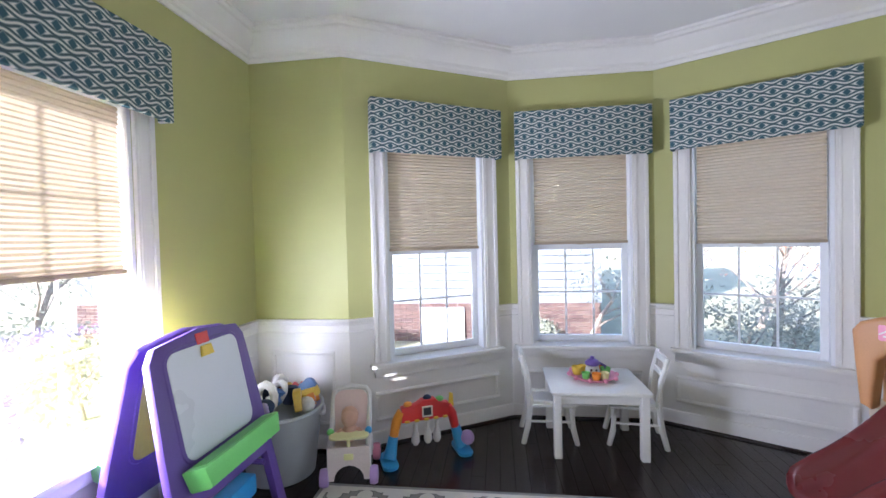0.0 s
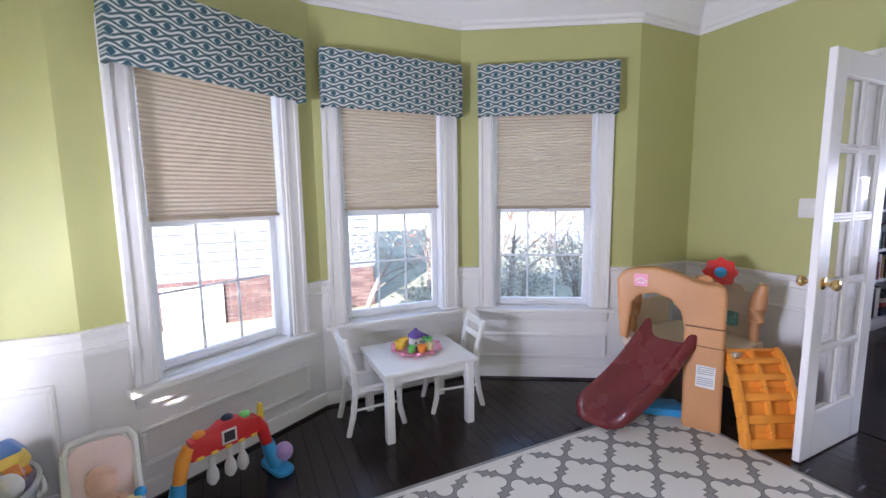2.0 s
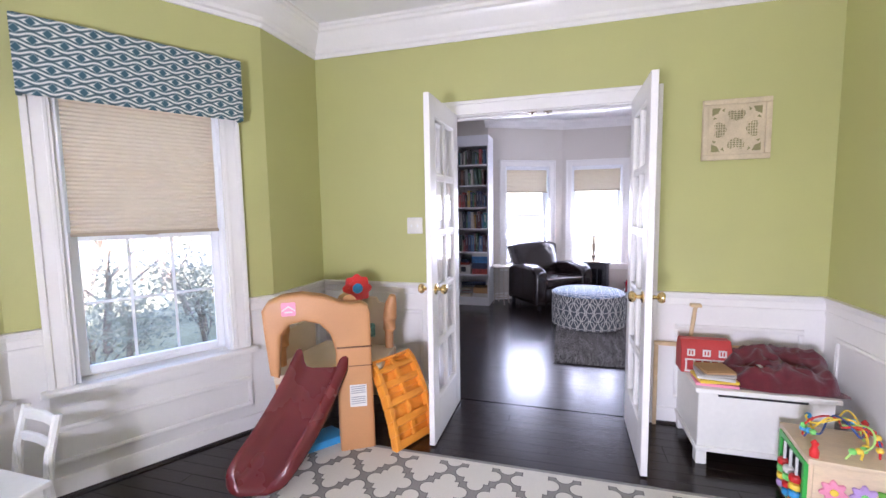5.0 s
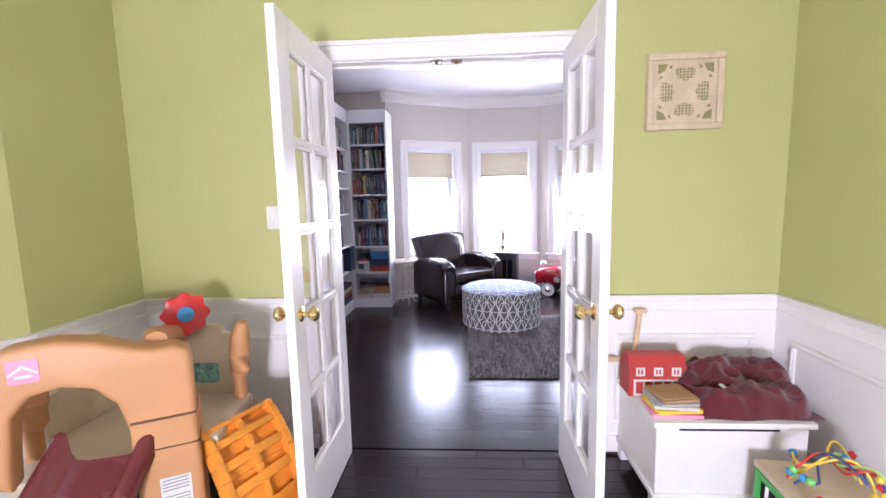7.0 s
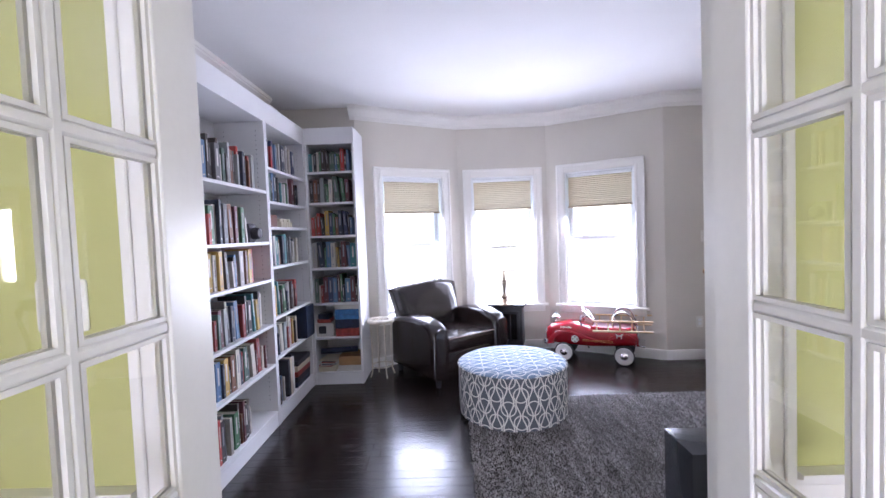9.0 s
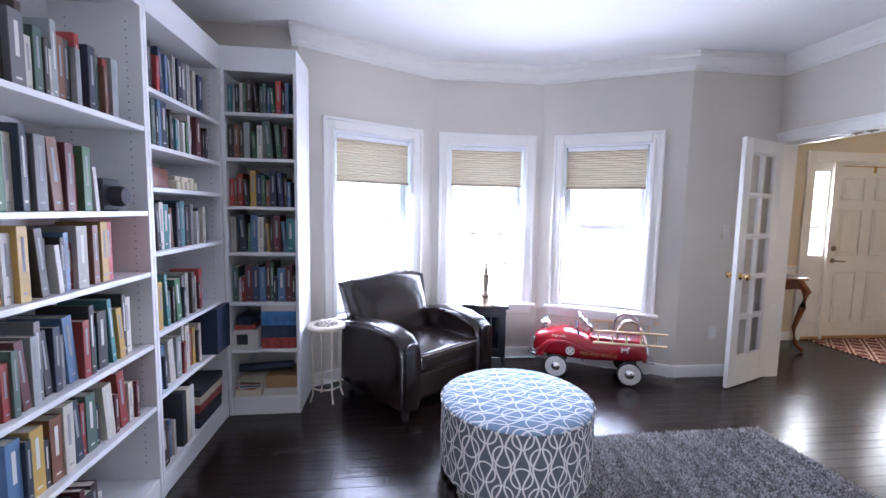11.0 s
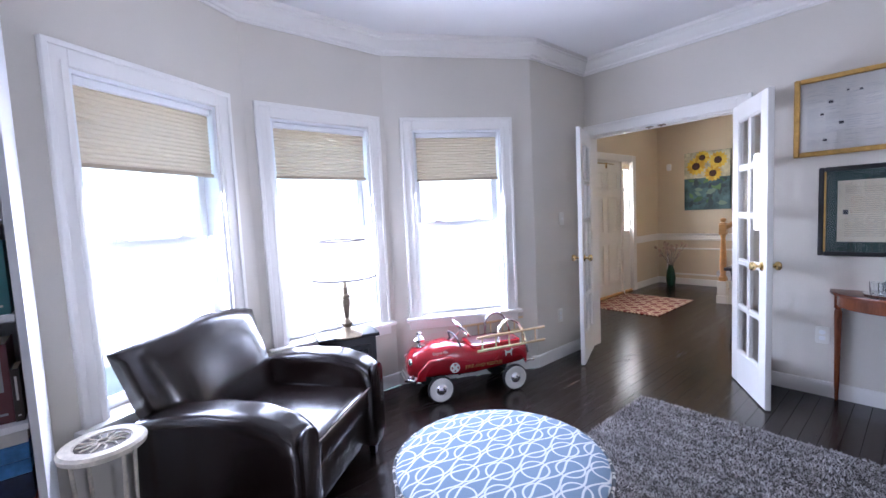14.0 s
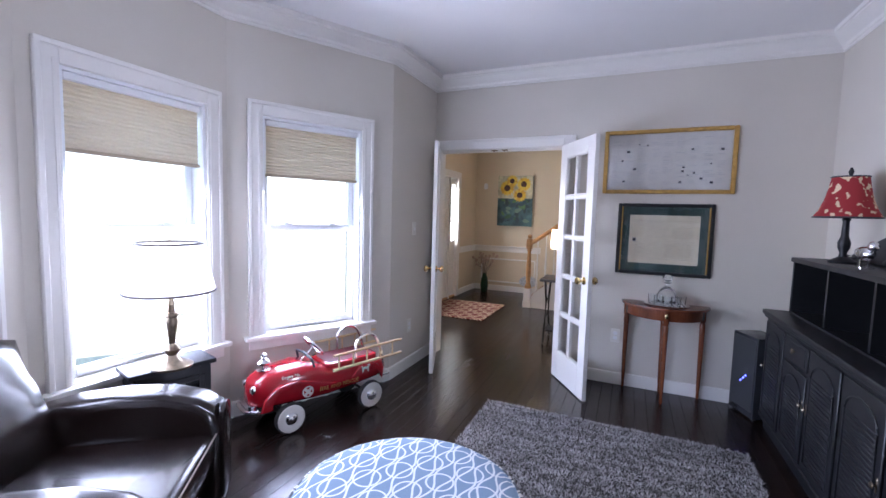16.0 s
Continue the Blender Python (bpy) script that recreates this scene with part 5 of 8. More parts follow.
def play_gym():
    t = thing("toy_play_arch", "red barn play arch on blue legs with hanging pins", "toy", pose(-0.25, 2.70, 0, 0, 0, 25) @ Matrix.Scale(0.90, 4))
    f = Form()
    f.slab([(-0.17, 0.26), (0.17, 0.26), (0.17, 0.36), (0.10, 0.375), (0.07, 0.40), (-0.02, 0.40), (-0.06, 0.375), (-0.17, 0.36)], -0.035, 0.035, 0.012, 2, pose(0, 0, 0, 90, 0, 0))
    body = part("barn_bar", f, RED, t)
    f = Form()
    ring_frame(f, 0.075, 0.075, 0.010, -0.044, -0.034, m=pose(0.01, 0, 0.285), bevel=0.002)
    part("barn_door_trim", f, RUBBER, body)
    f = Form()
    f.box((-0.017, -0.041, 0.296), (0.037, -0.0352, 0.349))
    part("barn_door", f, DARKINK, body)
    for k in range(5):
        f = Form()
        f.box((-0.15 + k * 0.068, -0.042, 0.258), (-0.115 + k * 0.068, -0.030, 0.276), 0.005)
        part("bead", f, YELLOW, body)
    for x, mt, z in ((-0.12, ORANGE, 0.375), (0.02, NAVY, 0.405), (0.11, LIME, 0.385)):
        f = Form()
        f.ball((x, 0, z), 0.026, 2, (1.2, 1, 0.8))
        part("push_button", f, mt, t)
    f = Form()
    f.slab([(0.175, 0.31), (0.215, 0.32), (0.21, 0.41), (0.185, 0.42)], -0.01, 0.01, 0.005, 2, pose(0, 0, 0, 90, 0, 0))
    part("flag", f, YELLOW, t)
    for s, mt in ((-1, ORANGE), (1, RED)):
        f = Form()
        f.tube([(s * 0.16, 0, 0.33), (s * 0.20, 0, 0.27), (s * 0.225, 0, 0.16)], [0.036, 0.034, 0.030], 10)
        part("upper_leg", f, mt, t)
        f = Form()
        f.tube([(s * 0.225, 0, 0.17), (s * 0.245, -0.01, 0.08), (s * 0.265, -0.03, 0.03)], [0.034, 0.040, 0.05], 10)
        f.slab(rounded(0.11, 0.24, 0.05), 0, 0.028, 0.012, 2, pose(s * 0.265, -0.02, 0))
        part("foot", f, BLUE, t)
    f = Form()
    f.ball((0.30, -0.035, 0.09), 0.052, 3)
    part("ball", f, LILAC, t, "purple plastic ball")
    for x in (-0.07, 0.02, 0.085):
        f = Form()
        f.lathe([(0.012, 0.235), (0.018, 0.21), (0.012, 0.19), (0.028, 0.15), (0.030, 0.11), (0.016, 0.085)][::-1], 12, pose(x, 0, 0))
        f.tube([(x, 0, 0.23), (x, 0, 0.265)], 0.004, 6)
        part("hanging_pin", f, RUBBER, t)


play_gym()


def toy_box():
    t = thing("toy_box", "white painted wooden toy box on bracket feet against the wall", "toy box", pose(2.782, -0.09, 0) @ Matrix.Diagonal((1, 0.91, 1, 1)))
    # x: into the wall; y: along the wall
    f = Form()
    f.box((-0.205, -0.365, 0.08), (0.235, 0.30, 0.40), 0.004)
    f.box((-0.217, -0.377, 0.075), (0.235, 0.312, 0.105), 0.006)
    part("chest", f, FURN, t)
    f = Form()
    # Dark strip on the solid chest paints the shade inside the slot.
    f.box((-0.2085, -0.24, 0.383), (-0.19, 0.20, 0.402), 0.004)
    part("finger_slot_shade", f, DARKGAP, t)
    f = Form()
    f.box((-0.225, -0.385, 0.402), (0.235, 0.32, 0.428), 0.006, 2)
    part("lid", f, FURN, t)
    for y in (-0.34, 0.275):
        for x in (-0.18, 0.20):
            f = Form()
            f.slab([(x - 0.028, y - 0.028), (x + 0.028, y - 0.028), (x + 0.028, y + 0.028), (x - 0.028, y + 0.028)], 0.0, 0.078, 0.004)
            part("foot", f, FURN, t)
    tb = thing("toy_barn", "red toy farm house with white windows on the toy box", "toy", pose(2.85, 0.09, 0.428))
    f = Form()
    f.slab([(-0.06, 0), (0.06, 0), (0.06, 0.13), (0.03, 0.19), (-0.03, 0.19), (-0.06, 0.13)], -0.13, 0.13, 0.004, 1, pose(0, 0, 0, 90, 0, 0))
    tb2 = part("house_body", f, plain("toy_barn_red", (0.44, 0.035, 0.03), 0.5), tb)
    f = Form()
    for k in range(3):
        y = -0.08 + k * 0.08
        ring_frame(f, 0.04, 0.04, 0.008, -0.066, -0.058, m=pose(0, 0, 0, 0, 0, -90) @ pose(-y, 0, 0.10), bevel=0.001)
        f.box((-0.064, y - 0.003, 0.10), (-0.060, y + 0.003, 0.14))
    f.box((-0.066, -0.11, 0.006), (-0.060, 0.11, 0.016)).box((-0.066, -0.11, 0.075), (-0.060, 0.11, 0.083))
    for k in range(6):
        f.box((-0.066, -0.11 + k * 0.042, 0.016), (-0.060, -0.102 + k * 0.042, 0.075))
    part("white_trim", f, RUBBER, tb2)
    cols = [PINK, YELLOW, PAPER, plain("grey_book", (0.4, 0.38, 0.36)), CARD]
    for k, mt in enumerate(cols):
        f = Form()
        w = 0.20 - 0.012 * k
        f.box((-0.085 + 0.004 * k, -w / 2, 0), (0.07, w / 2, 0.016), 0.002)
        f.box((-0.083, -w / 2 + 0.004, 0.003), (0.068, w / 2 - 0.001, 0.013))
        solo("picture_book", f, mt, "thin picture book in a stack on the toy box", "book", pose(2.675, 0.085, 0.4285 + k * 0.0165, 0, 0, (-4, 5, -8, 3, 9)[k]), "stack of picture books")
    f = Form()
    f.lathe([(0.02, 0), (0.022, 0.03), (0.012, 0.05), (0.018, 0.07), (0.004, 0.09)], 12)
    solo("toy_figure", f, YELLOW, "small yellow toy figure beside the red barn", "toy", pose(2.86, 0.225 - 0.04, 0.428) @ Matrix.Translation((0.085, 0.0, 0)))
    # folded fleece
    tb = bmesh.new()
    n = 46
    grid = [[None] * n for _ in range(n)]
    for i in range(n):
        for j in range(n):
            u, v = i / (n - 1) * 2 - 1, j / (n - 1) * 2 - 1
            r = max(abs(u), abs(v))
            rr = (abs(u) ** 3 + abs(v) ** 3) ** (1 / 3)
            edge = max(0.0, 1 - rr ** 5)
            x, y = u * 0.185, v * 0.25
            hgt = (0.105 + 0.03 * u + 0.030 * (1 - 2 * abs(noise.noise(Vector((u * 2.2 + v, v * 2.6, 11))))) + 0.06 * noise.noise(Vector((u * 1.5, v * 1.5, 3))) + 0.034 * (0.5 - abs(noise.noise(Vector((u * 4, v * 3 - u * 2, 7))))) + 0.008 * noise.noise(Vector((u * 11, v * 9, 1))))
            grid[i][j] = tb.verts.new((x * (1 + 0.06 * noise.noise(Vector((v * 2, 0, 0)))), y * (1 + 0.10 * noise.noise(Vector((u * 2, 5, 0)))), max(0.002, hgt * edge ** 0.35 if edge > 0 else 0.002)))
    for i in range(n - 1):
        for j in range(n - 1):
            tb.faces.new((grid[i][j], grid[i + 1][j], grid[i + 1][j + 1], grid[i][j + 1]))
    f = Form()
    f._add(tb)
    bl = solo("fleece_blanket", f, VELVET, "crumpled burgundy fleece blanket lying on the toy box", "blanket", pose(2.765, -0.235, 0.429), smooth=60)
    f = Form()
    f.box((-0.02, -0.014, 0), (0.02, 0.014, 0.004), 0.001)
    tg = part("care_tag", f, RUBBER, bl)
    tg.matrix_local = pose(-0.09, 0.10, 0.098, 10, -20, 30)
    # wooden toy rack behind
    t2 = thing("toy_rack", "small pine rail rack leaning behind the toy box", "rack", pose(2.985, -0.01, 0))
    f = Form()
    f.box((-0.012, -0.24, 0.52), (0.012, 0.34, 0.545), 0.004)
    part("rail", f, PINE, t2)
    f = Form()
    f.box((-0.012, 0.315, 0.0), (0.012, 0.338, 0.52), 0.003)
    part("upright", f, PINE, t2)
    f = Form()
    f.tube([(-0.03, 0.15, 0.52), (-0.01, 0.115, 0.79)], 0.012, 8)
    f.box((-0.03, 0.085, 0.775), (0.012, 0.145, 0.795), 0.004)
    part("mallet", f, PINE, t2)
    f = Form()
    for k in range(10):
        f.tube([(-0.002, -0.2 + k * 0.03, 0.45), (-0.002, -0.2 + k * 0.03, 0.52)], 0.005, 6)
    part("peg_row", f, PINE, t2)


toy_box()


def bead_maze():
    t = thing("activity_cube", "wooden activity cube with bright wire bead maze on top", "activity toy", pose(2.30, -0.30, 0, 0, 0, -6))
    f = Form()
    f.box((-0.17, -0.17, 0.30), (0.17, 0.17, 0.325), 0.006, 2)
    part("top_board", f, BIRCH, t)
    f = Form()
    f.box((-0.165, -0.165, 0.0), (0.165, 0.165, 0.02), 0.003)
    part("base_board", f, BIRCH, t)
    f = Form()
    f.box((-0.15, 0.145, 0.02), (0.15, 0.16, 0.30)).box((-0.15, -0.16, 0.02), (0.15, -0.145, 0.30)).box((0.13, -0.145, 0.02), (0.145, 0.145, 0.30)).box((-0.16, -0.16, 0.02), (-0.145, 0.145, 0.30))
    part("panel", f, BIRCH, t)
    f = Form()
    ring_frame(f, 0.30, 0.28, 0.026, -0.012, 0.006, m=pose(0, 0.168, 0.02, 0, 0, 0), bevel=0.003)
    part("green_frame", f, plain("green_paint", (0.05, 0.42, 0.07), 0.35), t)
    f = Form()
    # Flat dark sheet on the panel paints the shade of the open side.
    f.box((-0.124, 0.1602, 0.046), (0.124, 0.1625, 0.274))
    part("opening_shade", f, DARKGAP, t)
    for k, (x, mts) in enumerate(((-0.07, (ORANGE, BLUE, YELLOW, RED)), (0.0, (BLUE, RED, LIME, RUBBER)), (0.07, (LILAC, YELLOW, LIME, RED)))):
        f = Form()
        f.tube([(x, 0.172, 0.046), (x, 0.172, 0.274)], 0.006, 6)
        rod = part("rod", f, RUBBER, t)
        for j, mt in enumerate(mts):
            f = Form()
            f.lathe([(0.012, 0), (0.026, 0.006), (0.028, 0.018), (0.024, 0.03), (0.010, 0.034)], 12, pose(x, 0.172, 0.05 + j * 0.036))
            part("ring_bead", f, mt, rod)
    for x, y, mt, mt2 in ((-0.172, 0.08, PINK, YELLOW), (-0.172, -0.02, LILAC, LIME), (-0.172, -0.10, plain("leaf_green", (0.15, 0.40, 0.05)), RED)):
        f = Form()
        pts = [((0.042 + 0.008 * math.cos(7 * a * math.pi / 20)) * math.cos(a * math.pi / 20), (0.042 + 0.008 * math.cos(7 * a * math.pi / 20)) * math.sin(a * math.pi / 20)) for a in range(40)]
        f.slab(pts, 0, 0.014, 0.003, 1, pose(x + 0.011, y, 0.20, 0, -90, 0))
        g = part("gear_flower", f, mt, t)
        f = Form()
        f.lathe([(0.014, 0.012), (0.014, 0.020), (0.008, 0.022)], 12, pose(x + 0.011, y, 0.20, 0, -90, 0))
        part("gear_hub", f, mt2, g)
    rnd = random.Random(9)
    wires = [(YELLOW, 0.5), (plain("blue_wire", (0.03, 0.08, 0.30), 0.3), 1.6), (plain("green_wire", (0.45, 0.70, 0.20), 0.3), 2.9), (RED, 4.0), (YELLOW, 5.1)]
    for k, (mt, ph) in enumerate(wires):
        a0, a1 = ph, ph + math.pi * rnd.uniform(0.7, 1.1)
        p0 = Vector((0.13 * math.cos(a0), 0.13 * math.sin(a0), 0.325))
        p1 = Vector((0.13 * math.cos(a1), 0.13 * math.sin(a1), 0.325))
        pts = []
        for i in range(25):
            s = i / 24
            p = p0.lerp(p1, s)
            loop = math.sin(s * math.pi * 2 * (1 + k % 2)) * 0.07
            sd = (p1 - p0).cross(Vector((0, 0, 1))).normalized()
            p = p + sd * loop + Vector((0, 0, 0.11 * math.sin(math.pi * s) ** 0.4 + 0.022 * math.sin(4 * math.pi * s + ph)))
            pts.append(p)
        f = Form()
        f.tube(pts, 0.0042, 6)
        w = part("wire", f, mt, t)
        for j in range(4):
            p = pts[1 + j] if j < 2 else pts[-2 - j % 2]
            f = Form()
            f.ball(p, 0.014, 2)
            part("bead", f, (RED, BLUE, LIME, YELLOW)[(j + k) % 4], w)
    for x, y in ((-0.14, 0.14), (0.14, -0.14)):
        f = Form()
        f.lathe([(0.016, 0.325), (0.018, 0.35), (0.010, 0.37), (0.015, 0.385), (0.003, 0.40)], 12, pose(x, y, 0))
        part("peg", f, RED, t)


bead_maze()


def plaque():
    """Pierced plaster square on the wall by the doors."""
    t = thing("wall_plaque", "square cream pierced plaster plaque on the green wall", "wall decor", pose(3.02, -0.074, 1.832, 90, 0, -90) @ Matrix.Scale(0.955, 4))
    s = 0.182
    f = Form()
    f.slab([(-s, -s), (s, -s), (s, s), (-s, s)], 0.0, 0.022, 0.003)
    body = part("panel", f, PLASTER, t)
    f = Form()
    for a, b, c, d in ((-s, -s, s, -s + 0.032), (-s, s - 0.032, s, s), (-s, -s + 0.032, -s + 0.032, s - 0.032), (s - 0.032, -s + 0.032, s, s - 0.032)):
        f.box((a, b, 0.020), (c, d, 0.034), 0.006, 2)
    part("rim", f, PLASTER, body)
    # Piercings are flat shapes; the shadow inside them is painted as dark olive.
    dark = plain("shadowed_piercing", (0.26, 0.24, 0.11), 0.9)
    heart = [(0.0, 0.050), (0.028, 0.062), (0.045, 0.085), (0.045, 0.105), (0.030, 0.118), (0.012, 0.112), (0, 0.100), (-0.012, 0.112), (-0.030, 0.118), (-0.045, 0.105), (-0.045, 0.085), (-0.028, 0.062)]
    for q in range(4):
        mq = pose(0, 0, 0.0222, 0, 0, 90 * q)
        holes = [heart]
        for sx in (-1, 1):
            holes.append([(sx * 0.132, 0.132), (sx * 0.085, 0.132), (sx * 0.100, 0.100)][::sx])
            holes.append([(sx * 0.062, 0.130), (sx * 0.080, 0.118), (sx * 0.068, 0.105)][::sx])
        for hole in holes:
            f = Form()
            f.slab(hole, 0, 0.0006, 0, 1, mq)
            part("piercing", f, dark, body)
    f = Form()
    for q in range(4):
        mq = pose(0, 0, 0.0222, 0, 0, 90 * q)
        for k in range(5):
            z = 0.058 + k * 0.013
            f.box((-0.042, z, 0.0004), (0.042, z + 0.004, 0.004), 0, 1, mq)
        for k in range(5):
            x = -0.034 + k * 0.017
            f.box((x - 0.002, 0.055, 0.0004), (x + 0.002, 0.118, 0.004), 0, 1, mq)
    part("lattice", f, PLASTER, body)


plaque()


def plate_switch(name, m, label, kind):
    t = thing(name, label, "switch" if kind != "outlet" else "outlet", m)
    f = Form()
    f.slab(rounded(0.118 if kind == "double" else 0.074, 0.118, 0.008), 0, 0.006, 0.002, 1, pose(0, 0, 0, 90, 0, 0))
    part("plate", f, PLATE, t)
    for x in ((-0.023, 0.023) if kind == "double" else (0,)):
        f = Form()
        if kind == "outlet":
            for z in (-0.02, 0.02):
                f.slab(rounded(0.034, 0.028, 0.010, cx=0, cy=z), 0.005, 0.0085, 0.001, 1, pose(0, 0, 0, 90, 0, 0))
        else:
            f.box((x - 0.005, -0.016, -0.012), (x + 0.005, -0.005, 0.008), 0.002)
        part("socket_face" if kind == "outlet" else "toggle", f, VINYL, t)
    return t


plate_switch("light_switch", pose(3.02, 1.932, 1.28, 0, 0, -90), "ivory double light switch on the green wall", "double")

# ---- things in the study ----


def book_mesh(w, d, h):
    f = Form()
    f.box((0, 0, 0), (w, 0.003, h), 0.0008).box((0, 0.003, 0), (0.0025, d, h)).box((w - 0.0025, 0.003, 0), (w, d, h))
    n0 = len(f.bm.faces)
    f.box((0.0025, 0.0032, 0.003), (w - 0.0025, d - 0.004, h - 0.003))
    f.bm.faces.ensure_lookup_table()
    for fc in f.bm.faces[n0:]:
        fc.material_index = 1
    n1 = len(f.bm.faces)
    f.box((w * 0.36, -0.0004, h * 0.40), (w * 0.64, 0.001, h * 0.86)).box((w * 0.30, -0.0004, h * 0.10), (w * 0.70, 0.001, h * 0.13))
    f.bm.faces.ensure_lookup_table()
    for fc in f.bm.faces[n1:]:
        fc.material_index = 2
    return link_mesh("book", f, [COVERS, PAGE, PAPER if int(w * 1000) % 4 == 0 else INK], 0)


BOOKS = [(w, h, book_mesh(w, d, h)) for w, d, h in ((0.022, 0.15, 0.205), (0.030, 0.16, 0.225), (0.038, 0.16, 0.235), (0.018, 0.14, 0.19), (0.045, 0.17, 0.245), (0.027, 0.13, 0.175), (0.034, 0.15, 0.215), (0.024, 0.18, 0.265), (0.052, 0.17, 0.225), (0.020, 0.12, 0.165))]
rb = random.Random(4)


def shelf_books(m, u0, u1, z, room, back=0.0):
    """A row of upright books along x of m from u0 to u1, spines to -y."""
    u = u0
    while True:
        w, h, me = rb.choice(BOOKS)
        if h > room - 0.01:
            if room < 0.18:
                return
            continue
        if u + w > u1:
            return
        ob = new("book", me)
        tilt = rb.choice((0, 0, 0, 0, 0, 0, 5))
        ob.matrix_world = m @ pose(u + (h * math.sin(radians(tilt)) if tilt else 0), 0.02 + back + rb.uniform(0, 0.03), z, 0, -tilt, 0)
        tagged(ob, "upright book with a coloured spine on the white shelf", "book", "books on the shelves")
        u += w + 0.0015 + (h * math.sin(radians(tilt)) if tilt else 0)


def bookcase(name_label, m, w, depth, shelves, top=2.30):
    """Front on y = 0, depth along +y."""
    t = thing("bookcase", name_label, "bookcase", m, "built-in bookcases")
    f = Form()
    f.box((0, 0, 0), (0.022, depth, top), 0.002).box((w - 0.022, 0, 0), (w, depth, top), 0.002)
    f.box((0.022, depth - 0.012, 0.0), (w - 0.022, depth, top))
    f.box((0.022, 0, top - 0.022), (w - 0.022, depth - 0.012, top))
    part("case", f, SHELF, t)
    f = Form()
    f.box((0.022, 0.004, 0), (w - 0.022, 0.020, 0.095), 0.002)
    part("kick_board", f, SHELF, t)
    for z in [0.118] + shelves:
        f = Form()
        f.box((0.023, 0.002, z - 0.022), (w - 0.023, depth - 0.013, z), 0.002)
        part("shelf", f, SHELF, t)
    f = Form()
    for x in (0.0222, w - 0.0222):
        for y in (0.06, depth - 0.08):
            for k in range(60):
                z = 0.2 + k * 0.034
                s = 1 if x < 0.1 else -1
                a, b = sorted((x, x + s * 0.0006))
                f.box((a, y - 0.003, z), (b, y + 0.003, z + 0.006))
    tagged(part("peg_holes", f, INK, t), "rows of small shelf peg holes", "", "", "stuff")
    return t


BF = 2.39
CX = 6.05
dA = 2.77 - BF - 0.002
mA, mB, mZ = pose(4.35, BF, 0), pose(5.22, BF, 0), pose(3.47, BF, 0)
shA = [0.478, 0.778, 1.116, 1.394, 1.768]
shB = [0.508, 0.814, 1.201, 1.504, 1.70, 1.955]
shC = [0.457, 0.783, 1.12, 1.424, 1.736, 2.025]
lab = "white built-in bookcase with adjustable shelves, partly filled with books"
bookcase(lab, mZ, 0.878, dA, shA)
bookcase(lab, mA, 0.868, dA, shA)
bookcase(lab, mB, 0.828, dA, shB)
mC = Matrix.Identity(4)
mC.col[0][:3], mC.col[1][:3], mC.col[3][:3] = (0, -1, 0), (1, 0, 0), (CX, BF, 0)
bookcase("white built-in bookcase beside the bay, filled with books and board games", mC, 0.47, 6.46 - CX - 0.002, shC)
f = Form()
f.sweep([(6.458, 1.92, 2.30), (CX, 1.92, 2.30), (CX, BF, 2.30), (3.47, BF, 2.30)], [(0, 0), (0, 0.13), (-0.075, 0.13), (-0.072, 0.105), (-0.05, 0.085), (-0.028, 0.05), (-0.020, 0.02), (-0.012, 0.0)][::-1])
struct("bookcase_cornice", f, SHELF, "white cornice moulding along the top of the bookcases", None, "moulding")
f = Form()
f.box((3.47, BF + 0.005, 2.302), (6.45, 2.765, 2.425)).box((CX + 0.005, 1.925, 2.302), (6.455, BF, 2.425))
struct("bookcase_top_box", f, SHELF, "white closed box above the bookcases", None, "moulding", 0)

rows = [(mZ, 0.03, 0.60, 0.118, 0.33), (mZ, 0.03, 0.75, 0.478, 0.27), (mZ, 0.20, 0.60, 0.778, 0.30), (mZ, 0.03, 0.50, 1.116, 0.25), (mZ, 0.03, 0.65, 1.394, 0.34),
        (mA, 0.03, 0.55, 0.118, 0.33), (mA, 0.12, 0.78, 0.478, 0.27), (mA, 0.03, 0.76, 0.778, 0.31), (mA, 0.10, 0.70, 1.116, 0.25), (mA, 0.10, 0.55, 1.394, 0.34), (mA, 0.05, 0.75, 1.768, 0.30),
        (mB, 0.03, 0.20, 0.118, 0.36), (mB, 0.03, 0.57, 0.508, 0.28), (mB, 0.03, 0.62, 0.814, 0.36), (mB, 0.03, 0.66, 1.201, 0.27), (mB, 0.03, 0.72, 1.70, 0.24), (mB, 0.03, 0.66, 1.955, 0.30),
        (mC, 0.03, 0.44, 0.783, 0.31), (mC, 0.03, 0.44, 1.12, 0.27), (mC, 0.03, 0.44, 1.424, 0.28), (mC, 0.03, 0.42, 1.736, 0.27), (mC, 0.03, 0.44, 2.025, 0.23)]
for r in rows:
    shelf_books(*r)


def flat_box(m, w, d, h, mt, label, name="game_box", group="boxes on the shelves"):
    f = Form()
    f.box((0, 0, 0), (w, d, h * 0.94), 0.002)
    f.box((-0.001, -0.001, h * 0.3), (w + 0.001, d + 0.001, h), 0.002)
    return solo(name, f, mt, label, "box", m, group)


BGAME = plain("blue_game_box", (0.06, 0.20, 0.46), 0.45, 0, 0.3, 25, 60, 0)
NGAME = plain("navy_game_box", (0.02, 0.03, 0.07), 0.45, 0, 0.3, 25, 60, 0)
RGAME = plain("red_game_box", (0.34, 0.05, 0.04), 0.45, 0, 0.4, 25, 60, 0)
z = 0.457
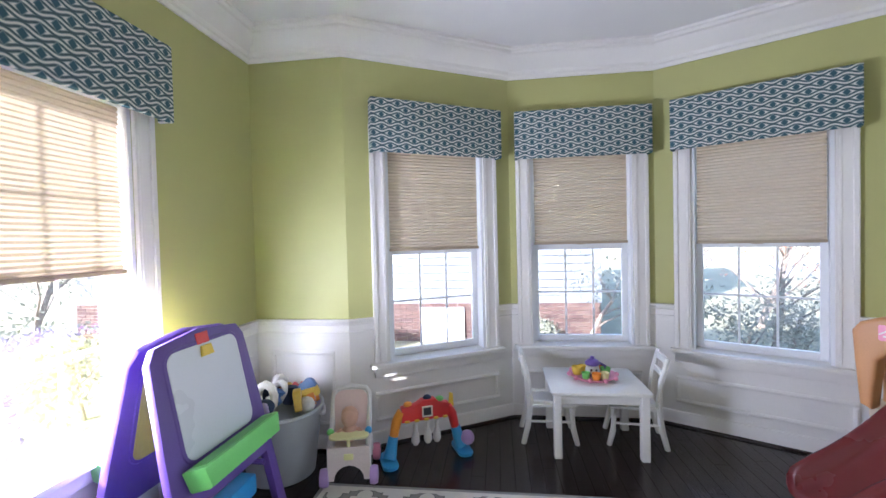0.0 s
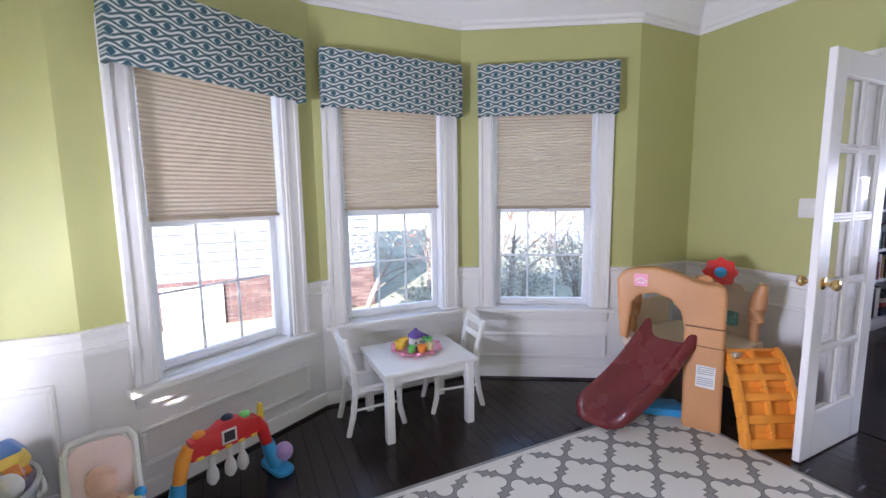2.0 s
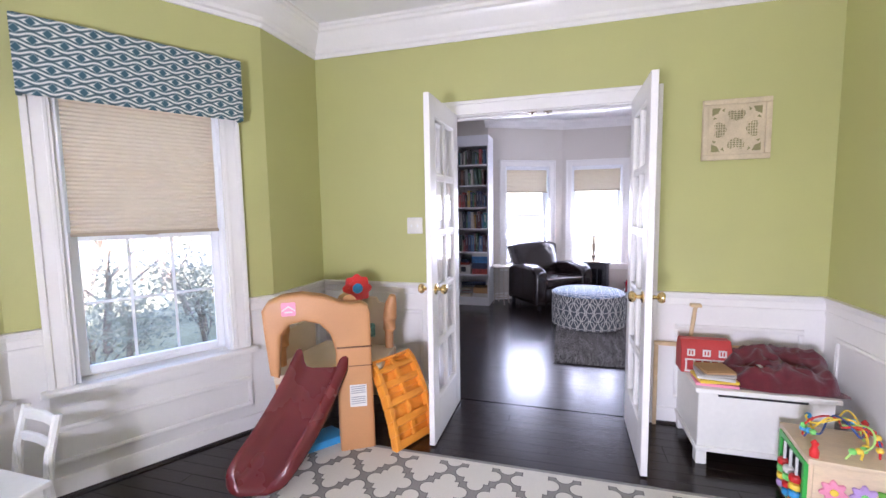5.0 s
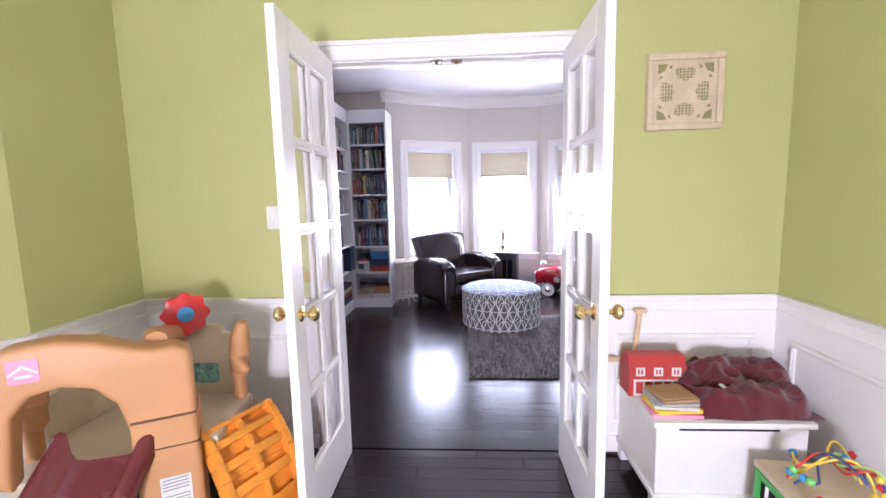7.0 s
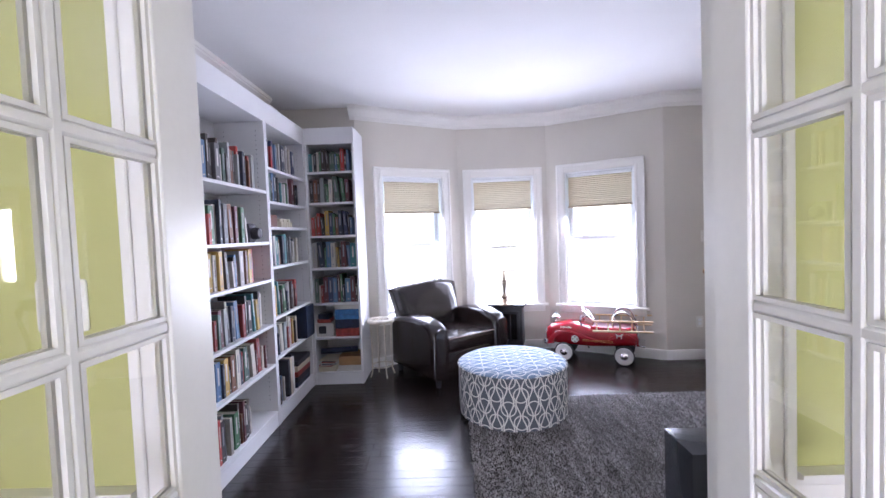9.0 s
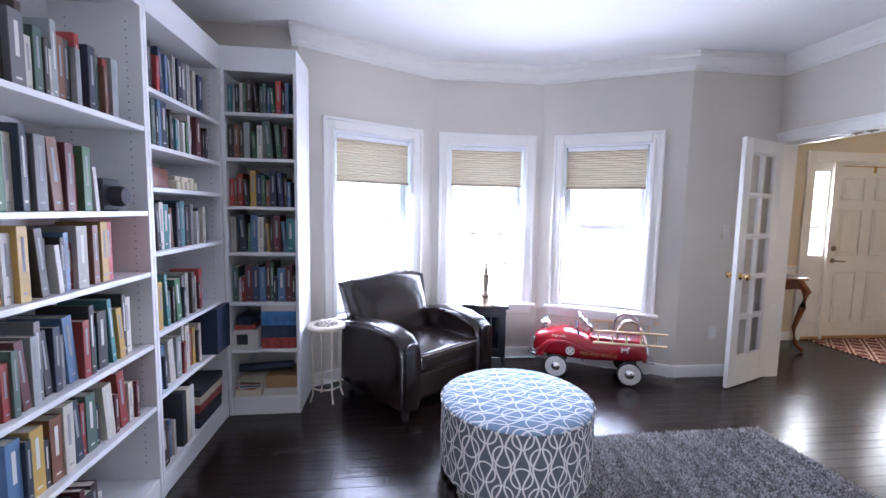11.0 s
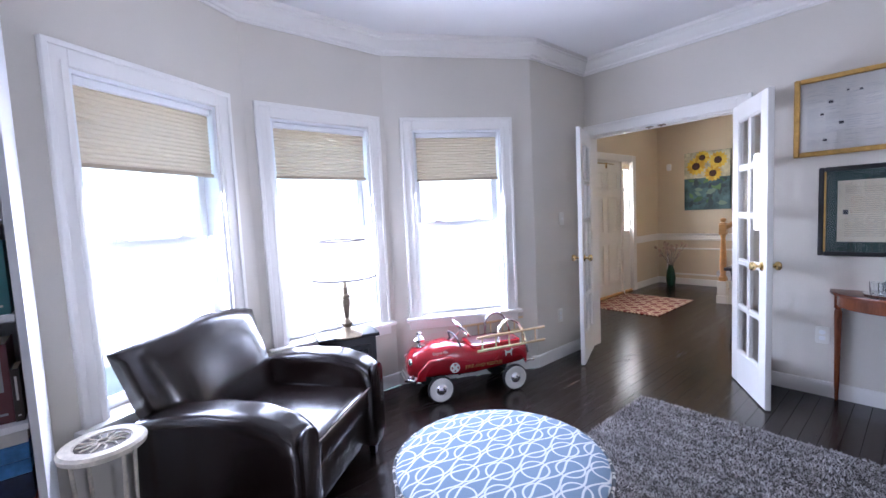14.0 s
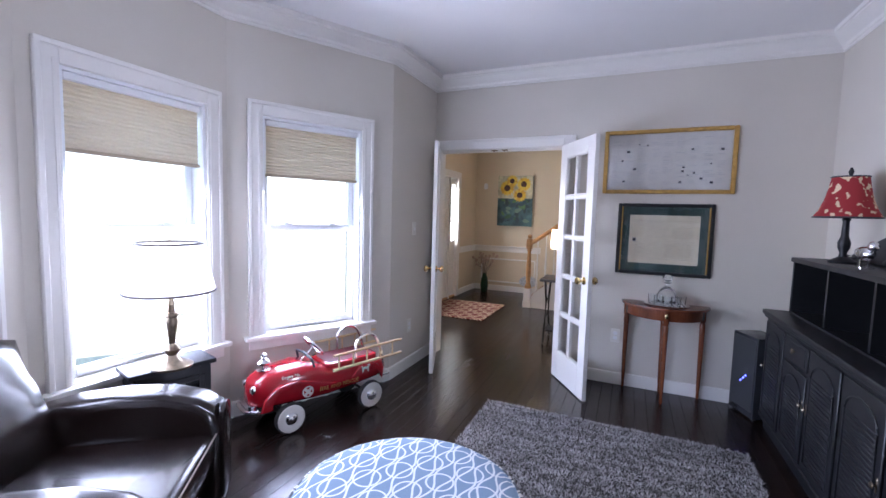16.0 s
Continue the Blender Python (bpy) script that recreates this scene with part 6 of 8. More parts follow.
for h, mt, l_ in ((0.075, RGAME, "red board game box on the shelf"), (0.085, NGAME, "navy board game box on the shelf"), (0.045, BGAME, "blue board game box on the shelf"), (0.05, BGAME, "blue board game box on the shelf"), (0.045, PAPER, "white board game box on the shelf")):
    flat_box(mC @ pose(0.215, 0.02, z), 0.225, 0.25, h, mt, l_)
    z += h + 0.001
flat_box(mC @ pose(0.03, 0.02, 0.457), 0.165, 0.20, 0.13, PAPER, "white keepsake box with a dark window", "keepsake_box")
f = Form()
f.box((0.055, 0.015, 0.49), (0.125, 0.0185, 0.56))
sign = solo("box_window", f, DARKINK, "dark square window picture leaning on the white box", "picture", mC)
flat_box(mC @ pose(0.04, 0.03, 0.588, 0, 0, 4), 0.13, 0.15, 0.035, RGAME, "small flat box lying on the keepsake box")
flat_box(mC @ pose(0.05, 0.03, 0.624, 0, 0, -5), 0.10, 0.12, 0.05, NGAME, "small flat box lying on the keepsake box")
flat_box(mC @ pose(0.22, 0.03, 0.118), 0.23, 0.28, 0.055, PAPER, "long white box on the bottom shelf")
flat_box(mC @ pose(0.23, 0.03, 0.174), 0.21, 0.24, 0.085, CARD, "brown cardboard box on the bottom shelf")
flat_box(mC @ pose(0.03, 0.03, 0.118), 0.17, 0.25, 0.045, PARCH, "cream box on the bottom shelf")
for k in range(7):
    f = Form()
    w = rb.uniform(0.12, 0.19)
    f.box((-w / 2, -0.11, 0), (w / 2, 0.11, 0.007), 0.001)
    solo("magazine", f, (RGAME, PAPER, NGAME, PAPER, RGAME, DARKINK, PARCH)[k], "magazine lying in a loose pile on the bottom shelf", "magazine", mC @ pose(0.11 + 0.004 * k, 0.15, 0.164 + k * 0.0085, 0, 0, (k * 37) % 20 - 10), "magazines in a pile")
f = Form()
f.tube([(0.05, 0.08, 0.305), (0.40, 0.10, 0.315)], 0.028, 10)
solo("rolled_bag", f, NGAME, "dark rolled bag lying on the boxes", "bag", mC @ pose(0, 0, 0))
# dark box file sticking out of the middle unit
flat_box(mB @ pose(0.60, -0.03, 0.508), 0.20, 0.26, 0.285, NAVY, "navy box file standing on the shelf", "box_file")
flat_box(mB @ pose(0.35, 0.03, 0.118), 0.02, 0.25, 0.32, DARKINK, "tall black album on the bottom shelf", "album")
for k in range(3):
    flat_box(mB @ pose(0.25 + 0.045 * k, 0.02, 0.118), 0.04, 0.24, 0.30, (DARKINK, PARCH, PAPER)[k], "tall album standing on the bottom shelf", "album")
for k in range(5):
    flat_box(mB @ pose(0.44 + 0.006 * k, 0.02, 0.118 + k * 0.045), 0.32, 0.28, 0.044, (NGAME, DARKINK, RGAME, PARCH, DARKINK)[k], "flat box in a pile on the bottom shelf")
# curios on the short shelf and the black camera
f = Form()
for k in range(5):
    f.box((0.10 + 0.05 * k, 0.03, 0), (0.14 + 0.05 * k, 0.10, 0.05 + 0.02 * (k % 2)), 0.006)
f.box((0.10, 0.04, 0.05), (0.32, 0.09, 0.075), 0.004)
solo("carved_curio", f, PARCH, "pale carved model building on the shelf", "ornament", mB @ pose(0.25, 0.02, 1.504))
f = Form()
f.box((0, 0, 0), (0.16, 0.09, 0.10), 0.02, 2)
solo("wooden_box", f, plain("red_brown_box", (0.16, 0.06, 0.04), 0.4), "rounded red-brown box on the shelf", "box", mB @ pose(0.07, 0.03, 1.504))
f = Form()
f.box((0, 0, 0), (0.11, 0.08, 0.13), 0.015, 2)
f.lathe([(0.04, 0), (0.042, 0.03), (0.034, 0.05)], 18, pose(0.055, 0.0, 0.06, 90, 0, 0))
solo("old_camera", f, DARKINK, "old black bellows camera on the shelf", "camera", mA @ pose(0.60, 0.03, 1.394))


def armchair():
    t = thing("armchair", "dark brown leather club armchair with rounded arms by the windows", "armchair", pose(6.405, 1.115, 0, 0, 0, -53) @ Matrix.Scale(1.02, 4))
    # front towards -y
    f = Form()
    f.box((-0.30, -0.36, 0.10), (0.30, 0.34, 0.30), 0.03, 3)
    part("seat_base", f, LEATHER, t)
    f = Form()
    f.box((-0.285, -0.40, 0.295), (0.285, 0.22, 0.43), 0.045, 4)
    cu = part("seat_cushion", f, LEATHER, t)
    f = Form()
    f.tube([(-0.27, -0.402, 0.425), (0.27, -0.402, 0.425)], 0.0035, 6)
    f.tube([(-0.287, -0.38, 0.428), (-0.287, 0.15, 0.428)], 0.003, 6)
    f.tube([(0.287, -0.38, 0.428), (0.287, 0.15, 0.428)], 0.003, 6)
    part("piping", f, STITCH, cu)
    for s in (-1, 1):
        f = Form()
        prof = [(-0.41, 0.08), (-0.41, 0.44), (-0.385, 0.525), (-0.33, 0.565), (-0.20, 0.60), (-0.02, 0.605), (0.16, 0.585), (0.34, 0.54), (0.36, 0.08)]
        f.slab(prof, -0.092, 0.092, 0.062, 6, pose(s * 0.365, 0, 0, 90, 0, 90))
        a = part("arm", f, LEATHER, t)
        f = Form()
        f.slab([(-0.06, 0.09), (0.06, 0.09), (0.064, 0.43)] + arc(0, 0.43, 0.064, 0, 180, 8)[1:], -0.012, 0.012, 0.008, 2, pose(s * 0.365, -0.412, 0.04, 90, 0, 0))
        part("arm_panel", f, LEATHER, a)
        f = Form()
        f.tube([(s * 0.445 * 1.0, y, z + 0.0) for y, z in ((-0.39, 0.50), (-0.33, 0.545), (-0.20, 0.580), (-0.02, 0.586), (0.16, 0.566))], 0.004, 6)
        f.tube([(s * 0.285, y, z + 0.0) for y, z in ((-0.39, 0.50), (-0.33, 0.545), (-0.20, 0.580), (-0.02, 0.586), (0.16, 0.566))], 0.004, 6)
        part("piping", f, LEATHER, a)
    f = Form()
    n, k = 9, 12
    tb = bmesh.new()
    front, rear = [], []
    for i in range(n + 1):
        fr, re = [], []
        for j in range(k + 1):
            u, v = i / n * 2 - 1, j / k
            wid = 0.335 + 0.055 * v
            edge = (1 - abs(u) ** 6) ** 0.5 if abs(u) < 1 else 0
            vt = (1 - max(0, (v - 0.8) / 0.2) ** 3 * 0.75)
            top = 0.875 + 0.0 * (1 - u * u) - 0.035 * abs(u) ** 4 + 0.012 * math.cos(u * 3)
            z = 0.33 + (top - 0.33) * v
            y = 0.20 + 0.16 * v
            bulge = (0.055 + 0.025 * math.sin(math.pi * min(1, v * 1.2)) - 0.012 * math.cos(math.pi * u) * (v < 0.7)) * edge * vt
            fr.append(tb.verts.new((u * wid, y - bulge, z)))
            re.append(tb.verts.new((u * wid, y + 0.13 + 0.04 * edge * vt, z - 0.02 * v)))
        front.append(fr)
        rear.append(re)
    for i in range(n):
        for j in range(k):
            tb.faces.new((front[i][j], front[i + 1][j], front[i + 1][j + 1], front[i][j + 1]))
            tb.faces.new((rear[i + 1][j], rear[i][j], rear[i][j + 1], rear[i + 1][j + 1]))
        tb.faces.new((front[i][k], front[i + 1][k], rear[i + 1][k], rear[i][k]))
        tb.faces.new((front[i + 1][0], front[i][0], rear[i][0], rear[i + 1][0]))
    for j in range(k):
        tb.faces.new((front[0][j], front[0][j + 1], rear[0][j + 1], rear[0][j]))
        tb.faces.new((front[n][j + 1], front[n][j], rear[n][j], rear[n][j + 1]))
    bmesh.ops.recalc_face_normals(tb, faces=tb.faces[:])
    f._add(tb)
    f.box((-0.33, 0.22, 0.09), (0.33, 0.35, 0.42), 0.03, 2)
    part("backrest", f, LEATHER, t, "", 75)
    for x in (-0.38, 0.38):
        for y in (-0.36, 0.30):
            f = Form()
            f.lathe([(0.020, 0), (0.024, 0.01), (0.030, 0.082)], 4, pose(x, y, 0, 0, 0, 45))
            part("foot", f, BLACKWOOD, t)


armchair()


def ottoman():
    t = thing("ottoman", "large round drum ottoman in slate interlocking ring fabric, sky sheen coloured into its top", "ottoman", pose(5.33, 0.61, 0))
    r = 0.41
    f = Form()
    f.lathe([(r - 0.02, 0.02), (r, 0.03), (r + 0.006, 0.20), (r, 0.392)], 64)
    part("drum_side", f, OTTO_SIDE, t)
    f = Form()
    f.lathe([(r - 0.002, 0.388), (r - 0.006, 0.402), (r - 0.03, 0.415), (r - 0.12, 0.424), (0.10, 0.428), (0.0, 0.428)], 64)
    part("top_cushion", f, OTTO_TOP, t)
    f = Form()
    f.tube([((r + 0.003) * math.cos(a * math.pi / 32), (r + 0.003) * math.sin(a * math.pi / 32), 0.392) for a in range(64)], 0.006, 8, True)
    part("piping", f, OTTO_SIDE, t)
    for a in range(4):
        f = Form()
        f.lathe([(0.018, 0), (0.022, 0.021)], 10, pose(0.34 * math.cos(a * 1.571 + 0.7), 0.34 * math.sin(a * 1.571 + 0.7), 0))
        part("foot", f, BLACKWOOD, t)


ottoman()


def shag_rug():
    t = thing("shag_rug", "grey mottled shag pile rug on the dark study floor", "rug", pose(0, 0, 0))
    x0, x1, y0, y1 = 3.93, 5.57, -1.14, 0.965
    f = Form()
    f.box((x0 + 0.01, y0 + 0.01, 0), (x1 - 0.01, y1 - 0.01, 0.012), 0.003)
    part("backing", f, plain("dark_rug_backing", (0.05, 0.045, 0.04), 0.95), t)
    r = np.random.RandomState(3)
    n = 70000
    px, py = r.uniform(x0, x1, n), r.uniform(y0, y1, n)
    an, ln = r.uniform(0, 2 * np.pi, n), r.uniform(0.007, 0.019, n)
    hh, wd = r.uniform(0.013, 0.024, n), r.uniform(0.0022, 0.0042, n)
    dx, dy = np.cos(an), np.sin(an)
    v = np.empty((n, 4, 3))
    v[:, 0] = np.stack([px - dy * wd, py + dx * wd, np.full(n, 0.009)], 1)
    v[:, 1] = np.stack([px + dy * wd, py - dx * wd, np.full(n, 0.009)], 1)
    v[:, 2] = np.stack([px + dx * ln + dy * wd * 0.5, py + dy * ln - dx * wd * 0.5, hh], 1)
    v[:, 3] = np.stack([px + dx * ln - dy * wd * 0.5, py + dy * ln + dx * wd * 0.5, hh], 1)
    me = bpy.data.meshes.new("pile")
    me.from_pydata(v.reshape(-1, 3).tolist(), [], np.arange(4 * n).reshape(n, 4).tolist())
    me.materials.append(SHAG)
    ob = new("pile", me)
    ob.parent = t
    tagged(ob, "grey twisted shag yarn", "", "", "stuff")


shag_rug()


def side_stool():
    t = thing("plant_stand", "small round antique white metal stand beside the armchair", "stand", pose(6.27, 1.775, 0) @ Matrix.Diagonal((1, 1, 1.07, 1)))
    f = Form()
    f.lathe([(0.0, 0.50), (0.115, 0.50), (0.135, 0.508), (0.138, 0.525), (0.130, 0.535), (0.092, 0.535), (0.088, 0.528), (0, 0.528)], 32)
    top = part("top_plate", f, SHADEPAPER, t)
    f = Form()
    f.lathe([(0.086, 0.5285), (0.086, 0.531), (0, 0.531)], 28)
    part("medallion", f, plain("dark_bronze_disc", (0.10, 0.08, 0.065), 0.5, 0.4, 0.4, 60, 120, 0.4), top)
    f = Form()
    for k in range(12):
        a = k * math.pi / 6
        f.tube([(0.02 * math.cos(a), 0.02 * math.sin(a), 0.533), (0.055 * math.cos(a + 0.15), 0.055 * math.sin(a + 0.15), 0.535), (0.08 * math.cos(a), 0.08 * math.sin(a), 0.533)], 0.0035, 5)
    f.tube([(0.020 * math.cos(a * math.pi / 8), 0.020 * math.sin(a * math.pi / 8), 0.534) for a in range(16)], 0.004, 5, True)
    part("rosette", f, SHADEPAPER, top)
    for k in range(4):
        a = k * math.pi / 2 + 0.5
        f = Form()
        c, s = math.cos(a), math.sin(a)
        f.tube([(0.125 * c, 0.125 * s, 0), (0.105 * c, 0.105 * s, 0.06), (0.10 * c, 0.10 * s, 0.30), (0.11 * c, 0.11 * s, 0.50)], 0.007, 8)
        part("leg", f, SHADEPAPER, t)
    f = Form()
    f.tube([(0.104 * math.cos(a * math.pi / 14), 0.104 * math.sin(a * math.pi / 14), 0.10) for a in range(28)], 0.006, 6, True)
    part("ring_brace", f, SHADEPAPER, t)


side_stool()


def stove_stand():
    t = thing("electric_stove", "small black electric stove with a glazed door under the lamp", "stove", pose(6.89, 0.43, 0, 0, 0, -16) @ Matrix.Diagonal((0.75, 0.95, 1.03, 1)))
    f = Form()
    f.box((-0.13, -0.19, 0.10), (0.13, 0.19, 0.535), 0.008, 2)
    part("body", f, BLACKIRON, t)
    f = Form()
    f.box((-0.15, -0.215, 0.535), (0.15, 0.215, 0.56), 0.006, 2)
    part("top_plate", f, BLACKIRON, t)
    f = Form()
    ring_frame(f, 0.31, 0.34, 0.03, -0.012, 0.006, m=pose(-0.132, 0, 0.15, 0, 0, -90), bevel=0.004)
    for x in (-0.05, 0.05):
        f.box((x - 0.006, -0.010, 0.18), (x + 0.006, 0.0, 0.46), 0.002, 1, pose(-0.132, 0, 0, 0, 0, -90))
    door = part("door", f, BLACKIRON, t)
    f = Form()
    f.box((-0.1335, -0.125, 0.18), (-0.1312, 0.125, 0.46))
    part("door_glass", f, plain("smoked_glass", (0.01, 0.01, 0.012), 0.08, bump=0), door)
    f = Form()
    f.tube([(-0.15, -0.03, 0.165), (-0.15, 0.03, 0.165)], 0.006, 8)
    part("handle", f, CHROME, door)
    for x in (-0.10, 0.10):
        for y in (-0.16, 0.16):
            f = Form()
            f.tube([(x * 1.1, y * 1.1, 0), (x * 1.12, y * 1.12, 0.03), (x, y, 0.105)], [0.018, 0.013, 0.016], 8)
            part("foot", f, BLACKIRON, t)


stove_stand()


def table_lamp():
    t = thing("table_lamp", "turned pewter table lamp with a white drum shade on the stove", "lamp", pose(6.80, 0.465, 0.577))
    f = Form()
    f.lathe([(0.072, 0), (0.074, 0.012), (0.062, 0.022), (0.050, 0.028), (0.030, 0.045), (0.018, 0.065), (0.026, 0.080), (0.030, 0.095), (0.024, 0.110), (0.013, 0.125), (0.014, 0.16), (0.020, 0.21), (0.024, 0.245), (0.020, 0.262), (0.026, 0.270), (0.024, 0.282), (0.013, 0.292), (0.012, 0.325), (0.016, 0.33), (0.010, 0.345), (0.008, 0.42)], 24, Matrix.Diagonal((1.3, 1.3, 1.0, 1.0)))
    part("stem", f, PEWTER, t)
    tb = bmesh.new()
    seg = 40
    lo = [tb.verts.new((0.205 * math.cos(2 * math.pi * i / seg), 0.205 * math.sin(2 * math.pi * i / seg), 0.40)) for i in range(seg)]
    hi = [tb.verts.new((0.150 * math.cos(2 * math.pi * i / seg), 0.150 * math.sin(2 * math.pi * i / seg), 0.645)) for i in range(seg)]
    for i in range(seg):
        tb.faces.new((lo[i], lo[(i + 1) % seg], hi[(i + 1) % seg], hi[i]))
    f = Form()
    f._add(tb)
    sh = part("shade", f, LAMPSHADE, t)
    trim = plain("dark_shade_trim", (0.035, 0.025, 0.018), 0.6)
    for r, z in ((0.206, 0.40), (0.151, 0.645)):
        f = Form()
        f.tube([(r * math.cos(a * math.pi / 20), r * math.sin(a * math.pi / 20), z) for a in range(40)], 0.0055, 6, True)
        part("shade_trim", f, trim, sh)
    f = Form()
    for a in range(3):
        f.tube([(0, 0, 0.635), (0.150 * math.cos(a * 2.094), 0.150 * math.sin(a * 2.094), 0.643)], 0.002, 5)
    f.tube([(0, 0, 0.42), (0, 0, 0.655)], 0.003, 6)
    f.ball((0, 0, 0.662), 0.008, 2)
    part("harp", f, PEWTER, t)


table_lamp()


def pedal_car():
    t = thing("pedal_car", "red vintage pedal fire truck with chrome rails and wooden ladders", "pedal car", pose(6.606, -0.43, 0, 0, 0, 66))
    # front towards +x; x from -0.46 to 0.48
    sect = [(-0.46, 0.13, 0.20, 0.315, 0.8), (-0.40, 0.155, 0.185, 0.345, 0.9), (-0.20, 0.160, 0.165, 0.345, 1.0), (-0.02, 0.160, 0.150, 0.35, 1.0), (0.06, 0.158, 0.148, 0.385, 1.0), (0.16, 0.152, 0.150, 0.405, 0.95), (0.30, 0.140, 0.155, 0.395, 0.9), (0.40, 0.125, 0.160, 0.375, 0.85), (0.455, 0.098, 0.175, 0.335, 0.8), (0.475, 0.05, 0.20, 0.29, 0.7)]
    tb = bmesh.new()
    rings = []
    for x, hw, lo, hi, k in sect:
        ring = []
        for i in range(20):
            a = 2 * math.pi * i / 20
            c, s = math.cos(a), math.sin(a)
            e = 0.55
            yy = hw * math.copysign(abs(c) ** e, c)
            zz = (lo + hi) / 2 + (hi - lo) / 2 * math.copysign(abs(s) ** (e + 0.1), s)
            ring.append(tb.verts.new((x, yy, zz)))
        rings.append(ring)
    for p, q in zip(rings, rings[1:]):
        for i in range(20):
            tb.faces.new((p[i], p[(i + 1) % 20], q[(i + 1) % 20], q[i]))
    tb.faces.new(rings[0])
    tb.faces.new(rings[-1])
    bmesh.ops.recalc_face_normals(tb, faces=tb.faces[:])
    f = Form()
    f._add(tb)
    body = part("body", f, CARRED, t, "", 60)
    for s in (-1, 1):
        f = Form()
        f.slab([(0.12, 0.22)] + [(0.24 + 0.13 * math.cos(radians(a)), 0.19 + 0.10 * math.sin(radians(a))) for a in range(160, -11, -17)] + [(0.44, 0.17), (0.42, 0.24), (0.34, 0.315), (0.20, 0.325), (0.05, 0.275), (-0.10, 0.235), (-0.16, 0.225)][0:7], -0.016, 0.016, 0.010, 2, pose(0, s * 0.155, 0, 90, 0, 0))
        part("front_fender", f, CARRED, body)
        f = Form()
        f.slab([(-0.43, 0.20)] + [(-0.32 + 0.11 * math.cos(radians(a)), 0.18 + 0.10 * math.sin(radians(a))) for a in range(175, 0, -25)] + [(-0.19, 0.20), (-0.17, 0.25), (-0.24, 0.31), (-0.36, 0.32), (-0.44, 0.27)], -0.014, 0.014, 0.008, 2, pose(0, s * 0.160, 0, 90, 0, 0))
        part("rear_fender", f, CARRED, body)
    f = Form()
    f.slab(rounded(0.40, 0.24, 0.04, cx=-0.21), 0.3455, 0.3475)
    # Flat sheet on the solid body, its red darkened as shade.
    part("cockpit", f, plain("inside_shade_red", (0.10, 0.008, 0.012), 0.4), body)
    f = Form()
    f.slab(rounded(0.42, 0.27, 0.05, cx=-0.21), 0.340, 0.372, 0.006, 2)
    part("cockpit_rim", f, CARRED, body)
    f = Form()
    f.slab(rounded(0.37, 0.22, 0.04, cx=-0.21), 0.371, 0.3735)
    # Sheet level with the rim; the hollow's shadow is painted as darker red.
    part("cockpit_floor", f, plain("shadow_red", (0.075, 0.006, 0.010), 0.5), body)
    for x, r in ((0.265, 0.098), (-0.325, 0.098)):
        for s in (-1, 1):
            wm = pose(x, s * 0.155, r, 90, 0, 0) if s < 0 else pose(x, s * 0.155, r, -90, 0, 0)
            f = Form()
            f.lathe([(r - 0.012, 0.0), (r, 0.008), (r, 0.030), (r - 0.012, 0.038), (0.02, 0.034)], 30, wm)
            wheel = part("wheel", f, BLACKRUB, t)
            f = Form()
            f.lathe([(r - 0.010, 0.0375), (r - 0.016, 0.042), (0.045, 0.040), (0.040, 0.036)], 30, wm)
            part("whitewall", f, RUBBER, wheel)
            f = Form()
            f.lathe([(0.042, 0.039), (0.038, 0.048), (0.020, 0.058), (0.004, 0.062)], 24, wm)
            part("hubcap", f, CHROME, wheel)
    f = Form()
    f.tube([(0.265, -0.16, 0.098), (0.265, 0.16, 0.098)], 0.009, 8)
    f.tube([(-0.325, -0.16, 0.098), (-0.325, 0.16, 0.098)], 0.009, 8)
    f.tube([(0.05, -0.06, 0.16), (0.04, -0.06, 0.09), (0.04, -0.12, 0.08)], 0.007, 6)
    part("axle", f, BLACKIRON, t)
    f = Form()
    f.slab(rounded(0.06, 0.21, 0.025, cx=0.465), 0.165, 0.205, 0.012, 2)
    f.tube([(0.44, -0.14, 0.165), (0.50, -0.08, 0.165), (0.505, 0, 0.165), (0.50, 0.08, 0.165), (0.44, 0.14, 0.165)], 0.014, 8)
    part("front_bumper", f, CHROME, t)
    for y in (-0.075, 0.075):
        f = Form()
        f.lathe([(0.026, 0), (0.026, 0.012), (0.016, 0.022)], 16, pose(0.452, y, 0.295, 0, 90, 0))
        part("headlight", f, CHROME, t)
    f = Form()
    f.lathe([(0.045, 0), (0.045, 0.006), (0.012, 0.012), (0.010, 0.028)], 18, pose(0.37, 0, 0.384))
    f.lathe([(0.010, 0), (0.040, 0.010), (0.043, 0.022), (0.030, 0.040), (0.008, 0.050)], 18, pose(0.37, 0, 0.412))
    f.lathe([(0.012, 0), (0.022, 0.012), (0.020, 0.028), (0.004, 0.034)], 14, pose(0.37, 0, 0.46))
    part("bell", f, CHROME, t, "chrome bell on the bonnet")
    f = Form()
    wm = pose(0.03, 0, 0.475, 0, -48, 0)
    f.tube([(0.085 * math.cos(a * math.pi / 14), 0.085 * math.sin(a * math.pi / 14), 0) for a in range(28)], 0.010, 8, True, wm)
    for a in range(3):
        f.tube([(0, 0, -0.008), (0.08 * math.cos(a * 2.094), 0.08 * math.sin(a * 2.094), 0)], 0.006, 6, m=wm)
    f.lathe([(0.022, -0.012), (0.020, 0.006), (0.004, 0.010)], 14, wm)
    f.tube([(0.04, 0, 0.465), (0.13, 0, 0.385)], 0.009, 8)
    part("steering_wheel", f, CHROME, t)
    f = Form()
    f.tube([(0.085, -0.13, 0.375), (0.10, -0.12, 0.43), (0.105, 0, 0.45), (0.10, 0.12, 0.43), (0.085, 0.13, 0.375)], 0.008, 8)
    part("windscreen_frame", f, DARKINK, t)
    for s in (-1, 1):
        f = Form()
